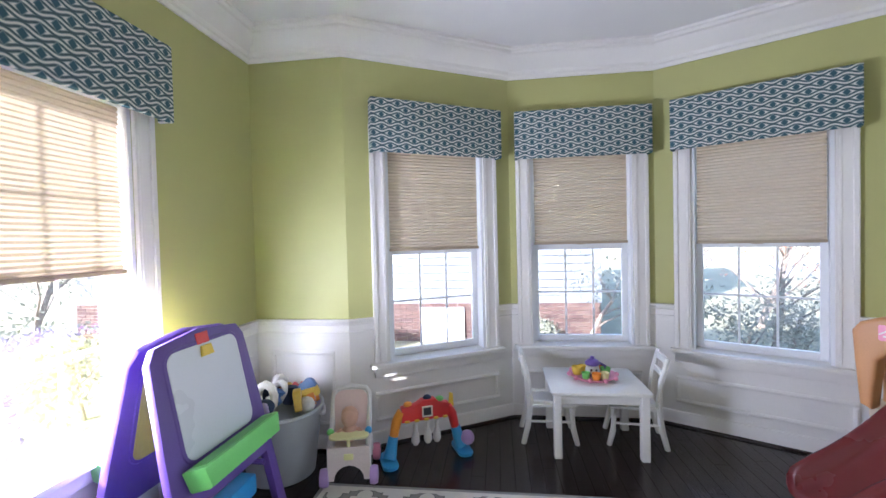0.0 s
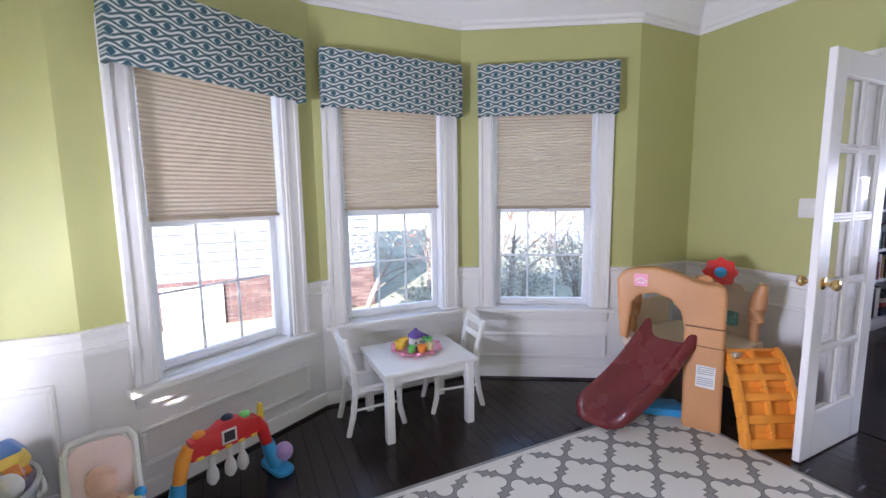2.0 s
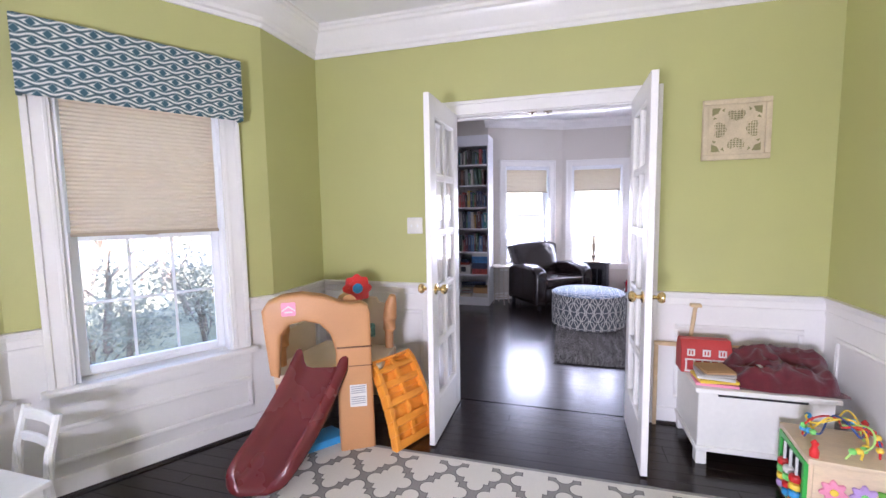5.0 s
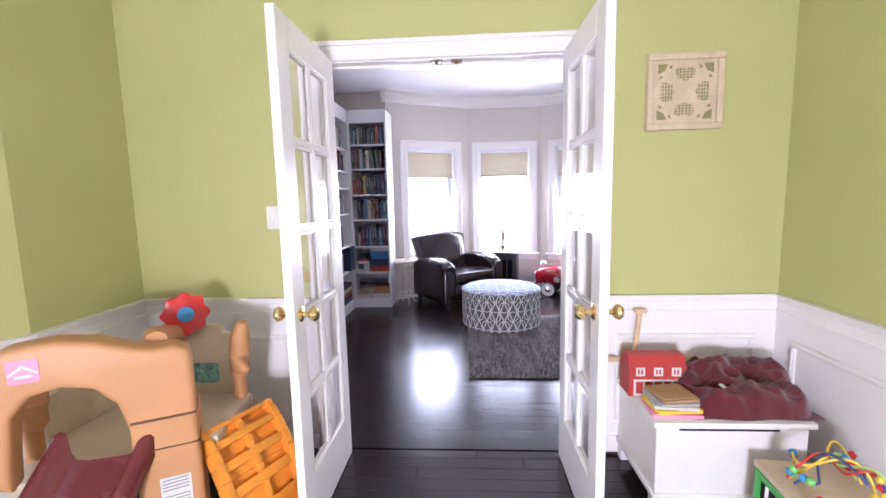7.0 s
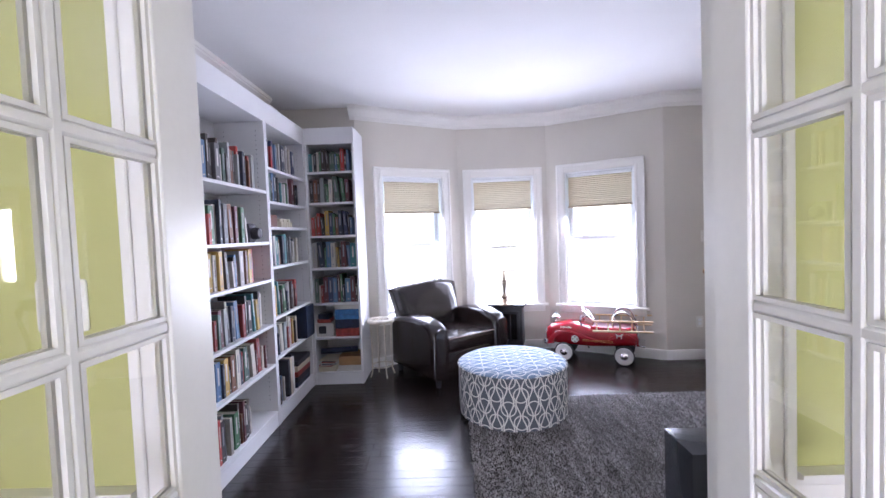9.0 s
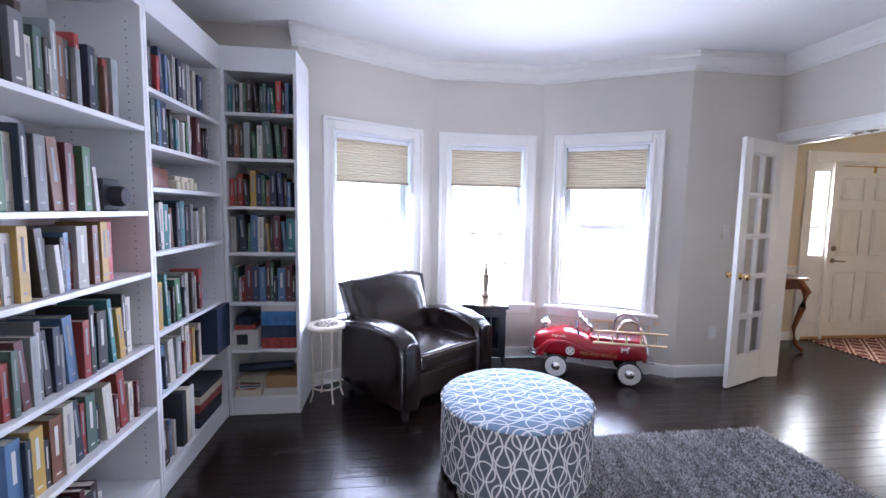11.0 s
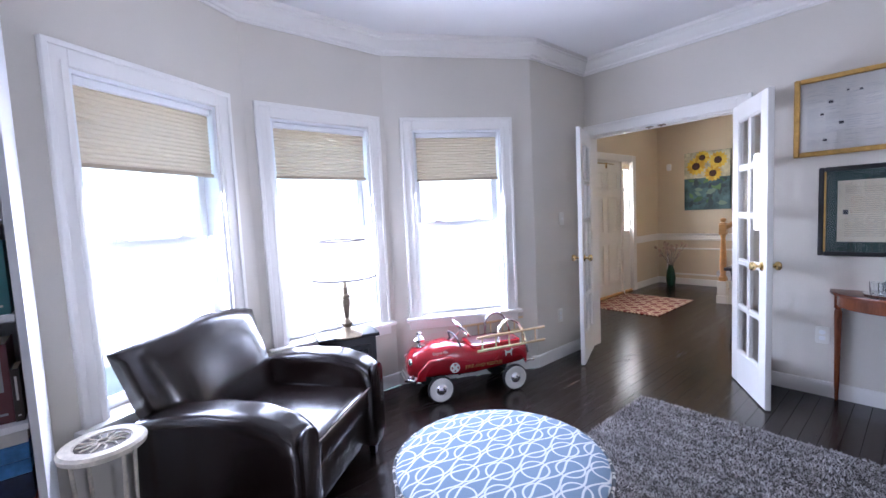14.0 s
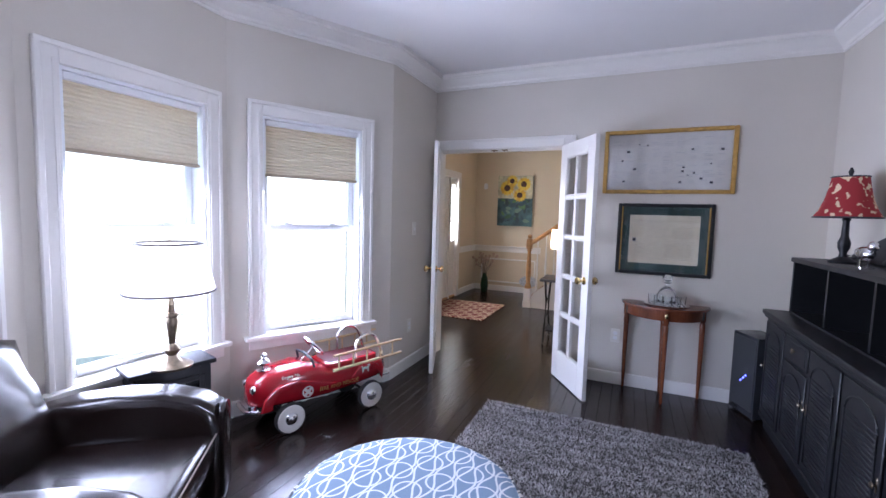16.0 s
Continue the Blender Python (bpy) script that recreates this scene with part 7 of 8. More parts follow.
        f.tube([(-0.22 , s * 0.135, 0.37)] + [(-0.315 + 0.095 * math.cos(radians(a)), s * 0.135, 0.44 + 0.095 * math.sin(radians(a))) for a in range(0, 161, 16)] + [(-0.435, s * 0.135, 0.40), (-0.46, s * 0.135, 0.26)], 0.011, 8)
        part("grab_rail", f, CHROME, t)
        f = Form()
        y = s * 0.178
        for z in (0.345, 0.445):
            f.tube([(-0.59, y, z + 0.011), (-0.03, y, z - 0.008)], 0.010, 8)
        for k in range(5):
            x = -0.51 + k * 0.11
            f.tube([(x, y, 0.345), (x, y, 0.445)], 0.007, 6)
        part("ladder", f, PINE, t, "pale wooden ladder")
    f = Form()
    f.box((-0.52, -0.14, 0.19), (-0.44, 0.14, 0.205), 0.004)
    part("rear_step", f, CHROME, t)
    # lettering on the side that faces the room (+y side)
    side = pose(-0.078, 0.1785, 0.232, 0, 0, 180)
    f = text_form("FIRE AND RESCUE", 0.037)
    tx = part("side_lettering", f, GOLD, body, "gilt lettering FIRE AND RESCUE", 0)
    tx.matrix_local = side
    f = text_form("Engine No 7", 0.028)
    tx = part("bonnet_lettering", f, RUBBER, body, "white lettering Engine No 7", 0)
    tx.matrix_local = pose(0.235, 0.138, 0.352, -24, 0, 180)
    f = Form()
    mk = pose(0.150, 0.1760, 0.240, -90, 0, 0) @ Matrix.Scale(0.85, 4)
    f.lathe([(0.044, 0), (0.044, 0.0015), (0.036, 0.002)], 24, mk)
    em = part("round_emblem", f, RUBBER, body)
    f = Form()
    f.lathe([(0.033, 0.0015), (0.033, 0.0028)], 24, mk)
    part("emblem_field", f, CARRED, em)
    f = Form()
    for a in range(4):
        f.box((-0.011, 0.010, 0.0028), (0.011, 0.034, 0.0036), 0, 1, mk @ pose(0, 0, 0, 0, 0, 45 + 90 * a))
    f.lathe([(0.013, 0.0026), (0.013, 0.0040)], 16, mk)
    part("emblem_cross", f, RUBBER, em)
    f = Form()
    dog = [(-0.03, 0.0), (-0.022, 0.0), (-0.018, 0.02), (0.012, 0.02), (0.014, 0.0), (0.021, 0.0), (0.022, 0.03), (0.034, 0.042), (0.030, 0.052), (0.018, 0.050), (0.010, 0.036), (-0.022, 0.036), (-0.036, 0.048), (-0.031, 0.03)]
    f.slab(dog, -0.001, 0.001, 0, 1, pose(-0.285, 0.1765, 0.272, 90, 0, 180))
    part("dog_shape", f, RUBBER, body)


pedal_car()


def demilune():
    t = thing("half_round_table", "small half-round mahogany console table against the wall", "console table", pose(4.365, -1.983, 0))
    f = Form()
    half = [(-0.32, 0.002)] + [(0.32 * math.cos(radians(a)), 0.02 + 0.29 * math.sin(radians(a))) for a in range(180, -1, -10)] + [(0.32, 0.002)]
    f.slab(half[::-1], 0.725, 0.745, 0.006, 2)
    part("tabletop", f, MAHOG, t)
    f = Form()
    half2 = [(-0.285, 0.01)] + [(0.285 * math.cos(radians(a)), 0.02 + 0.255 * math.sin(radians(a))) for a in range(180, -1, -10)] + [(0.285, 0.01)]
    f.slab(half2[::-1], 0.645, 0.7248, 0.003)
    part("apron", f, MAHOG, t)
    for x, y in ((-0.275, 0.03), (0.275, 0.03), (0.0, 0.27), (-0.0, 0.03)):
        f = Form()
        f.lathe([(0.008, 0), (0.012, 0.02), (0.010, 0.05), (0.014, 0.10), (0.019, 0.50), (0.021, 0.60), (0.014, 0.615), (0.022, 0.625), (0.022, 0.7245)], 12, pose(x, y, 0))
        lg = part("leg", f, MAHOG, t)
        if y > 0.1:
            f = Form()
            f.ball((x, y + 0.021, 0.685), 0.016, 1, (0.8, 0.5, 1.4))
            part("brass_mount", f, BRASS, lg)


demilune()


def decanter():
    t = thing("serving_tray", "round silver tray with a crystal decanter set", "tray", pose(4.36, -1.85, 0.745) @ Matrix.Diagonal((1.2, 1.0, 1, 1)))
    f = Form()
    f.lathe([(0.10, 0), (0.12, 0.004), (0.135, 0.012), (0.13, 0.013), (0.11, 0.007), (0, 0.006)], 28)
    part("tray", f, CHROME, t)
    d = thing("decanter", "cut crystal decanter with a stopper on the silver tray", "decanter", pose(4.36, -1.88, 0.753) @ Matrix.Diagonal((1.3, 1.3, 1.3, 1)))
    f = Form()
    f.lathe([(0.045, 0), (0.055, 0.01), (0.055, 0.05), (0.040, 0.085), (0.016, 0.105), (0.015, 0.125), (0.026, 0.132), (0.012, 0.133)], 12)
    part("bottle", f, CRYSTAL, d)
    f = Form()
    f.lathe([(0.011, 0.128), (0.012, 0.138), (0.026, 0.146), (0.028, 0.165), (0.012, 0.178)], 10)
    part("stopper", f, CRYSTAL, d)
    for k in range(5):
        a = 0.35 + k * 0.61
        f = Form()
        f.lathe([(0.022, 0), (0.026, 0.004), (0.029, 0.065), (0.026, 0.065), (0.022, 0.012), (0, 0.010)], 12)
        solo("tumbler", f, CRYSTAL, "small crystal tumbler on the silver tray", "glass", pose(4.36 + 0.108 * math.cos(a), -1.865 + 0.088 * math.sin(a), 0.753) @ Matrix.Diagonal((1.15, 1.15, 1.15, 1)), "tumblers round the decanter")


decanter()


def picture(name, x0, x1, z0, z1, bar, fmat, mat_w, mmat, pmat, label):
    t = thing(name, label, "framed print", pose((x0 + x1) / 2, -1.985, z0, 0, 0, 180))
    w, h = x1 - x0, z1 - z0
    f = Form()
    ring_frame(f, w, h, bar, -0.028, -0.001, bevel=0.006)
    part("frame", f, fmat, t)
    f = Form()
    f.box((-w / 2 + bar, -0.010, bar), (w / 2 - bar, -0.002, h - bar))
    sheet = part("mount", f, mmat, t)
    f = Form()
    f.box((-w / 2 + bar + mat_w, -0.0125, bar + mat_w), (w / 2 - bar - mat_w, -0.0105, h - bar - mat_w))
    part("print", f, pmat, sheet)
    f = Form()
    g = Form()
    g.box((-w / 2 + bar, -0.018, bar), (w / 2 - bar, -0.016, h - bar))
    p = part("glass", g, GLASS, t, "picture glass", 0)
    p.visible_shadow = False
    return t, sheet, w, h


rp = random.Random(8)
t, sheet, w, h = picture("framed_chart", 3.945, 4.887, 1.625, 2.138, 0.032, GOLD, 0.012, PAPER, PAPER, "wide gold-framed printed chart with fine text")
f, g = Form(), Form()
for c in range(9):
    x = -w / 2 + 0.07 + c * 0.093
    for r in range(26):
        z = 0.075 + r * 0.0145
        if rp.random() < 0.62:
            f.box((x, -0.0132, z), (x + rp.uniform(0.03, 0.078), -0.0127, z + 0.0035))
for _ in range(16):
    x, z = rp.uniform(-w / 2 + 0.06, w / 2 - 0.10), rp.uniform(0.08, h - 0.08)
    s = rp.uniform(0.008, 0.018)
    g.box((x, -0.0138, z), (x + s * 1.3, -0.0128, z + s))
part("text_lines", f, plain("pale_print_grey", (0.44, 0.44, 0.45), 0.8), sheet)
part("small_prints", g, DARKINK, sheet)
t, sheet, w, h = picture("framed_document", 4.06, 4.752, 0.965, 1.545, 0.028, BLACKWOOD, 0.065, MATGREEN, PARCH, "black-framed parchment document with a dark green mount")
f, g = Form(), Form()
for r in range(24):
    z = 0.13 + r * 0.0135
    x = -w / 2 + 0.13
    while x < w / 2 - 0.15:
        k = rp.uniform(0.02, 0.10)
        f.box((x, -0.0132, z), (min(x + k, w / 2 - 0.13), -0.0127, z + 0.003))
        x += k + 0.012
g.box((-w / 2 + 0.12, -0.0138, 0.27), (-w / 2 + 0.145, -0.0128, 0.30))
part("text_lines", f, plain("brown_script", (0.42, 0.37, 0.28), 0.8), sheet)
part("seal", g, DARKINK, sheet)
f = Form()
f.box((-w / 2 + 0.0285, -0.024, 0.0285), (-w / 2 + 0.038, -0.012, h - 0.0285)).box((w / 2 - 0.038, -0.024, 0.0285), (w / 2 - 0.0285, -0.012, h - 0.0285))
part("gilt_fillet", f, GOLD, t)

plate_switch("light_switch", pose(6.46, -1.555, 1.275, 0, 0, -90), "ivory light switch on the grey wall", "single")
plate_switch("outlet", pose(6.46, -1.495, 0.39, 0, 0, -90), "ivory wall outlet on the grey wall", "outlet")
plate_switch("outlet", pose(4.72, -1.985, 0.42, 0, 0, 180), "ivory wall outlet beside the console table", "outlet")


def sideboard():
    t = thing("sideboard", "black painted sideboard with arched panel doors and louvres", "sideboard", pose(3.375, -1.665, 0) @ Matrix.Diagonal((0.69, 1, 1, 1)))
    # front towards +x at 0.57, length along +y 1.56
    L, D, H = 1.56, 0.57, 0.82
    f = Form()
    f.box((0, 0.015, 0.08), (D - 0.02, L - 0.015, H - 0.03), 0.004)
    f.box((0.02, 0.03, 0.0), (D - 0.05, L - 0.03, 0.0798))
    f.box((0, 0.0, 0.07), (D - 0.008, L, 0.105), 0.008)
    part("carcass", f, BLACKWOOD, t)
    f = Form()
    f.box((-0.0, -0.02, H - 0.03), (D + 0.02, L + 0.02, H), 0.010, 3)
    f.box((0.0, -0.008, H - 0.05), (D + 0.004, L + 0.008, H - 0.0305), 0.006)
    part("top_board", f, BLACKWOOD, t)
    n = 4
    cw = (L - 0.06) / n
    fx = D - 0.02
    for k in range(n):
        y = 0.03 + cw * (k + 0.5)
        mm = pose(fx, y, 0, 0, 0, 90)
        if k in (1,):
            f = Form()
            f.box((-cw / 2 + 0.012, -0.016, 0.62), (cw / 2 - 0.012, 0.0, 0.755), 0.004, 1, mm)
            f.box((-cw / 2 + 0.035, -0.020, 0.64), (cw / 2 - 0.035, -0.0155, 0.735), 0.003, 1, mm)
            dr = part("drawer", f, BLACKWOOD, t)
            f = Form()
            f.lathe([(0.006, 0), (0.006, 0.012), (0.016, 0.020), (0.012, 0.028)], 12, mm @ pose(0, -0.018, 0.69, 90, 0, 0))
            part("knob", f, PEWTER, dr)
            top = 0.60
        else:
            top = 0.755
        f = Form()
        f.box((-cw / 2 + 0.012, -0.016, 0.12), (cw / 2 - 0.012, 0.0, top), 0.004, 1, mm)
        door = part("door", f, BLACKWOOD, t)
        f = Form()
        hw = cw / 2 - 0.055
        arch = [(-hw, 0.17), (hw, 0.17), (hw, top - 0.05 - hw * 0.6)] + [(hw * math.cos(radians(a)), top - 0.05 - hw * 0.6 + hw * 0.6 * math.sin(radians(a))) for a in range(15, 180, 15)] + [(-hw, top - 0.05 - hw * 0.6)]
        f.tube([(x, -0.018, z) for x, z in arch], 0.007, 6, True, mm)
        part("arch_moulding", f, BLACKWOOD, door)
        f = Form()
        z = 0.19
        while z < top - 0.14:
            f.box((-hw + 0.01, -0.022, z), (hw - 0.01, -0.012, z + 0.014), 0.003, 1, mm @ pose(0, 0, 0))
            z += 0.022
        part("louvre", f, BLACKWOOD, door)
        f = Form()
        s = 1 if k % 2 else -1
        f.lathe([(0.005, 0), (0.005, 0.014), (0.013, 0.020), (0.009, 0.028)], 12, mm @ pose(s * (cw / 2 - 0.03), -0.016, 0.44, 90, 0, 0))
        f.box((-0.006, -0.019, -0.03), (0.006, -0.015, 0.03), 0.002, 1, mm @ pose(s * (cw / 2 - 0.03), 0, 0.44))
        part("door_pull", f, PEWTER, door)
    h = thing("hutch_shelf", "black painted open shelf unit standing on the sideboard", "hutch", pose(3.375, -1.625, H) @ Matrix.Diagonal((0.69, 1, 1, 1)))
    L2, D2, T = 1.48, 0.40, 0.34
    f = Form()
    f.box((0, 0, 0), (D2, 0.022, T), 0.003).box((0, L2 - 0.022, 0), (D2, L2, T), 0.003)
    f.box((0.0, 0.022, 0), (0.012, L2 - 0.022, T)).box((0.012, L2 / 3, 0), (D2 - 0.02, L2 / 3 + 0.02, T)).box((0.012, 2 * L2 / 3, 0), (D2 - 0.02, 2 * L2 / 3 + 0.02, T))
    f.box((0.012, 0.022, 0.0), (D2, L2 - 0.022, 0.012))
    part("case", f, BLACKWOOD, h)
    f = Form()
    f.box((0, -0.015, T), (D2 + 0.015, L2 + 0.015, T + 0.030), 0.008, 2)
    part("shelf_top", f, BLACKWOOD, h)
    f = Form()
    f.slab([(-0.015, 0.0), (L2 + 0.015, 0.0), (L2 + 0.015, 0.04), (L2 - 0.05, 0.035), (L2 / 2 + 0.3, 0.16), (L2 / 2, 0.20), (L2 / 2 - 0.3, 0.16), (0.05, 0.03), (-0.015, 0.04)], -0.010, 0.010, 0.005, 1, pose(0.012, 0, T + 0.03, 90, 0, 90))
    part("back_crest", f, BLACKWOOD, h)


sideboard()


def small_lamp():
    t = thing("red_shade_lamp", "black turned lamp with a red floral bell shade on the hutch", "lamp", pose(3.53, -1.27, 1.19) @ Matrix.Diagonal((1.15, 1.15, 1.2, 1)))
    f = Form()
    f.lathe([(0.055, 0), (0.057, 0.010), (0.040, 0.020), (0.018, 0.032), (0.014, 0.05), (0.024, 0.075), (0.026, 0.10), (0.016, 0.13), (0.013, 0.20), (0.018, 0.21), (0.009, 0.22), (0.008, 0.30)], 20)
    part("stem", f, BLACKWOOD, t)
    m, n, l, b = shader("red_floral_shade")
    q = N(m)
    pos = q.xyz()[0]
    blot = q.step(q.noise(pos, 26, 1.5), 0.60, 0.03)
    l.new(q.mix(blot, (0.30, 0.022, 0.026), (0.66, 0.52, 0.34)), b.inputs["Base Color"])
    b.inputs["Roughness"].default_value = 0.85
    tb = bmesh.new()
    seg = 36
    rings = []
    for r, z in ((0.130, 0.22), (0.112, 0.25), (0.092, 0.30), (0.078, 0.36), (0.070, 0.41)):
        rings.append([tb.verts.new((r * math.cos(2 * math.pi * i / seg), r * math.sin(2 * math.pi * i / seg), z)) for i in range(seg)])
    for p, r in zip(rings, rings[1:]):
        for i in range(seg):
            tb.faces.new((p[i], p[(i + 1) % seg], r[(i + 1) % seg], r[i]))
    f = Form()
    f._add(tb)
    sh = part("shade", f, m, t)
    for r, z in ((0.131, 0.22), (0.071, 0.41)):
        f = Form()
        f.tube([(r * math.cos(a * math.pi / 18), r * math.sin(a * math.pi / 18), z) for a in range(36)], 0.0035, 5, True)
        part("shade_trim", f, DARKINK, sh)
    f = Form()
    f.tube([(0, 0, 0.30), (0, 0, 0.425)], 0.003, 6)
    f.tube([(-0.07, 0, 0.408), (0.07, 0, 0.408)], 0.002, 5)
    f.lathe([(0.007, 0.42), (0.012, 0.435), (0.004, 0.455)], 10)
    part("finial", f, BLACKWOOD, t)
    f = Form()
    f.tube([(0, -0.16, 0.012), (0, -0.05, 0.03), (0.01, 0.10, 0.07), (0, 0.26, 0.16), (0, 0.36, 0.20)], [0.012, 0.030, 0.045, 0.050, 0.020], 12)
    solo("carved_log", f, BLACKWOOD, "long dark carved wooden ornament on the hutch", "ornament", pose(3.45, -0.86, 1.205))
    b = Form()
    b.ball((0, 0, 0.075), 0.045, 3, (0.8, 1.5, 0.85))
    b.ball((0, 0.075, 0.115), 0.026, 2, (0.9, 1.15, 1))
    b.tube([(0, 0.095, 0.116), (0, 0.13, 0.108)], [0.009, 0.002], 8)
    b.tube([(0, -0.05, 0.07), (0, -0.10, 0.05), (0, -0.16, 0.045)], [0.022, 0.014, 0.005], 8)
    b.tube([(-0.014, 0.0, 0.05), (-0.014, 0.0, 0.0)], 0.005, 6)
    b.tube([(0.014, 0.0, 0.05), (0.014, 0.0, 0.0)], 0.005, 6)
    b.slab(rounded(0.07, 0.09, 0.02), -0.002, 0.008)
    solo("metal_bird", b, CHROME, "small silver bird figure standing on the hutch", "ornament", pose(3.56, -0.95, 1.192))


small_lamp()


def loudspeaker(x0, y0, m_led, turn=0):
    t = thing("loudspeaker", "low black loudspeaker cabinet on the floor beside the sideboard", "loudspeaker", pose(x0, y0, 0, 0, 0, turn), "loudspeakers by the sideboard")
    f = Form()
    f.box((-0.10, -0.13, 0.015), (0.10, 0.13, 0.60), 0.006, 2)
    part("cabinet", f, SPEAKER, t)
    f = Form()
    f.box((0.1005, -0.115, 0.06), (0.104, 0.115, 0.58), 0.002)
    part("grille", f, plain("speaker_cloth", (0.03, 0.032, 0.036), 0.55, 0, 0.15, 100, 300, 0.3), t)
    for x in (-0.07, 0.07):
        for y in (-0.10, 0.10):
            f = Form()
            f.lathe([(0.014, 0), (0.012, 0.0152)], 10, pose(x, y, 0))
            part("foot", f, BLACKRUB, t)
    if m_led:
        f = Form()
        for y in (-0.02, 0.005, 0.03):
            f.box((0.1042, y, 0.27 + y), (0.1052, y + 0.013, 0.277 + y))
        part("indicator", f, BLUELED, t, "small blue indicator lights")


loudspeaker(3.745, -1.835, True, 22)
loudspeaker(3.65, 0.10, False)

# ---- the hall ----


def front_door():
    t = thing("front_door", "white six-panel front door with glazed sidelights", "front door", pose(7.40, 0, 0), "", "structure")
    # x outward; y along the wall
    y0, y1 = FD
    d0, d1 = -4.63, -3.69
    f = Form()
    for a, b in ((y0 - 0.03, y0), (y1, y1 + 0.03), (d0 - 0.045, d0 - 0.003), (d1 + 0.003, d1 + 0.045)):
        f.box((-0.002, a, 0), (0.11, b, 2.06))
    f.box((-0.001, y0, 2.035), (0.11, y1, 2.06))
    for a, b in ((y0 - 0.12, y0 - 0.012), (y1 + 0.012, y1 + 0.12)):
        f.box((-0.024, a, 0), (-0.0022, b, 2.15), 0.005)
    f.box((-0.024, y0 - 0.012, 2.045), (-0.0022, y1 + 0.012, 2.15), 0.005)
    part("frame", f, WHITE, t)
    f = Form()
    f.box((0.03, d0, 0.01), (0.075, d1, 2.032), 0.002)
    door = part("door_leaf", f, FURN, t)
    w = d1 - d0
    for c in (0.27, 0.73):
        for a, b in ((0.20, 0.80), (0.98, 1.52), (1.62, 1.88)):
            f = Form()
            yc = d0 + w * c
            ring_frame(f, 0.30, b - a, 0.022, -0.012, 0.001, m=pose(0.03, yc, a, 0, 0, -90), bevel=0.004)
            f.box((-0.11, -0.006, 0.04), (0.11, 0.001, b - a - 0.04), 0.004, 1, pose(0.03, yc, a, 0, 0, -90))
            part("raised_panel", f, FURN, door)
    f = Form()
    f.lathe([(0.03, 0), (0.028, 0.012), (0.010, 0.016)], 16, pose(0.03, d1 - 0.07, 1.06, 0, -90, 0))
    f.lathe([(0.03, 0), (0.026, 0.010), (0.010, 0.014), (0.010, 0.045)], 16, pose(0.03, d1 - 0.07, 0.92, 0, -90, 0))
    f.tube([(-0.015, d1 - 0.07, 0.92), (-0.018, d1 - 0.18, 0.915)], 0.009, 8)
    part("lever_handle", f, PEWTER, door)
    f = Form()
    f.tube([(0.026, d0 + 0.2, 2.0), (0.026, d1 - 0.1, 2.0)], 0.006, 6)
    f.box((0.016, d0 + 0.42, 1.93), (0.030, d0 + 0.45, 2.01), 0.003)
    part("door_bar", f, BRASS, door)
    for a, b in ((y0, d0 - 0.045), (d1 + 0.045, y1)):
        f = Form()
        f.box((0.03, a, 0.0), (0.075, a + 0.03, 2.035)).box((0.03, b - 0.03, 0.0), (0.075, b, 2.035))
        f.box((0.03, a + 0.03, 0.0), (0.075, b - 0.03, 0.98)).box((0.03, a + 0.03, 1.93), (0.075, b - 0.03, 2.035))
        f.box((0.022, a + 0.05, 0.20), (0.0302, b - 0.05, 0.82), 0.004)
        s = part("sidelight", f, WHITE, t)
        f = Form()
        for z in (1.30, 1.615):
            f.box((0.045, a + 0.03, z - 0.009), (0.060, b - 0.03, z + 0.009))
        part("muntin_bars", f, WHITE, s)
        f = Form()
        f.box((0.050, a + 0.03, 0.98), (0.054, b - 0.03, 1.93))
        g = part("pane", f, GLASS, s, "clear glass pane", 0)
        g.visible_shadow = False


front_door()


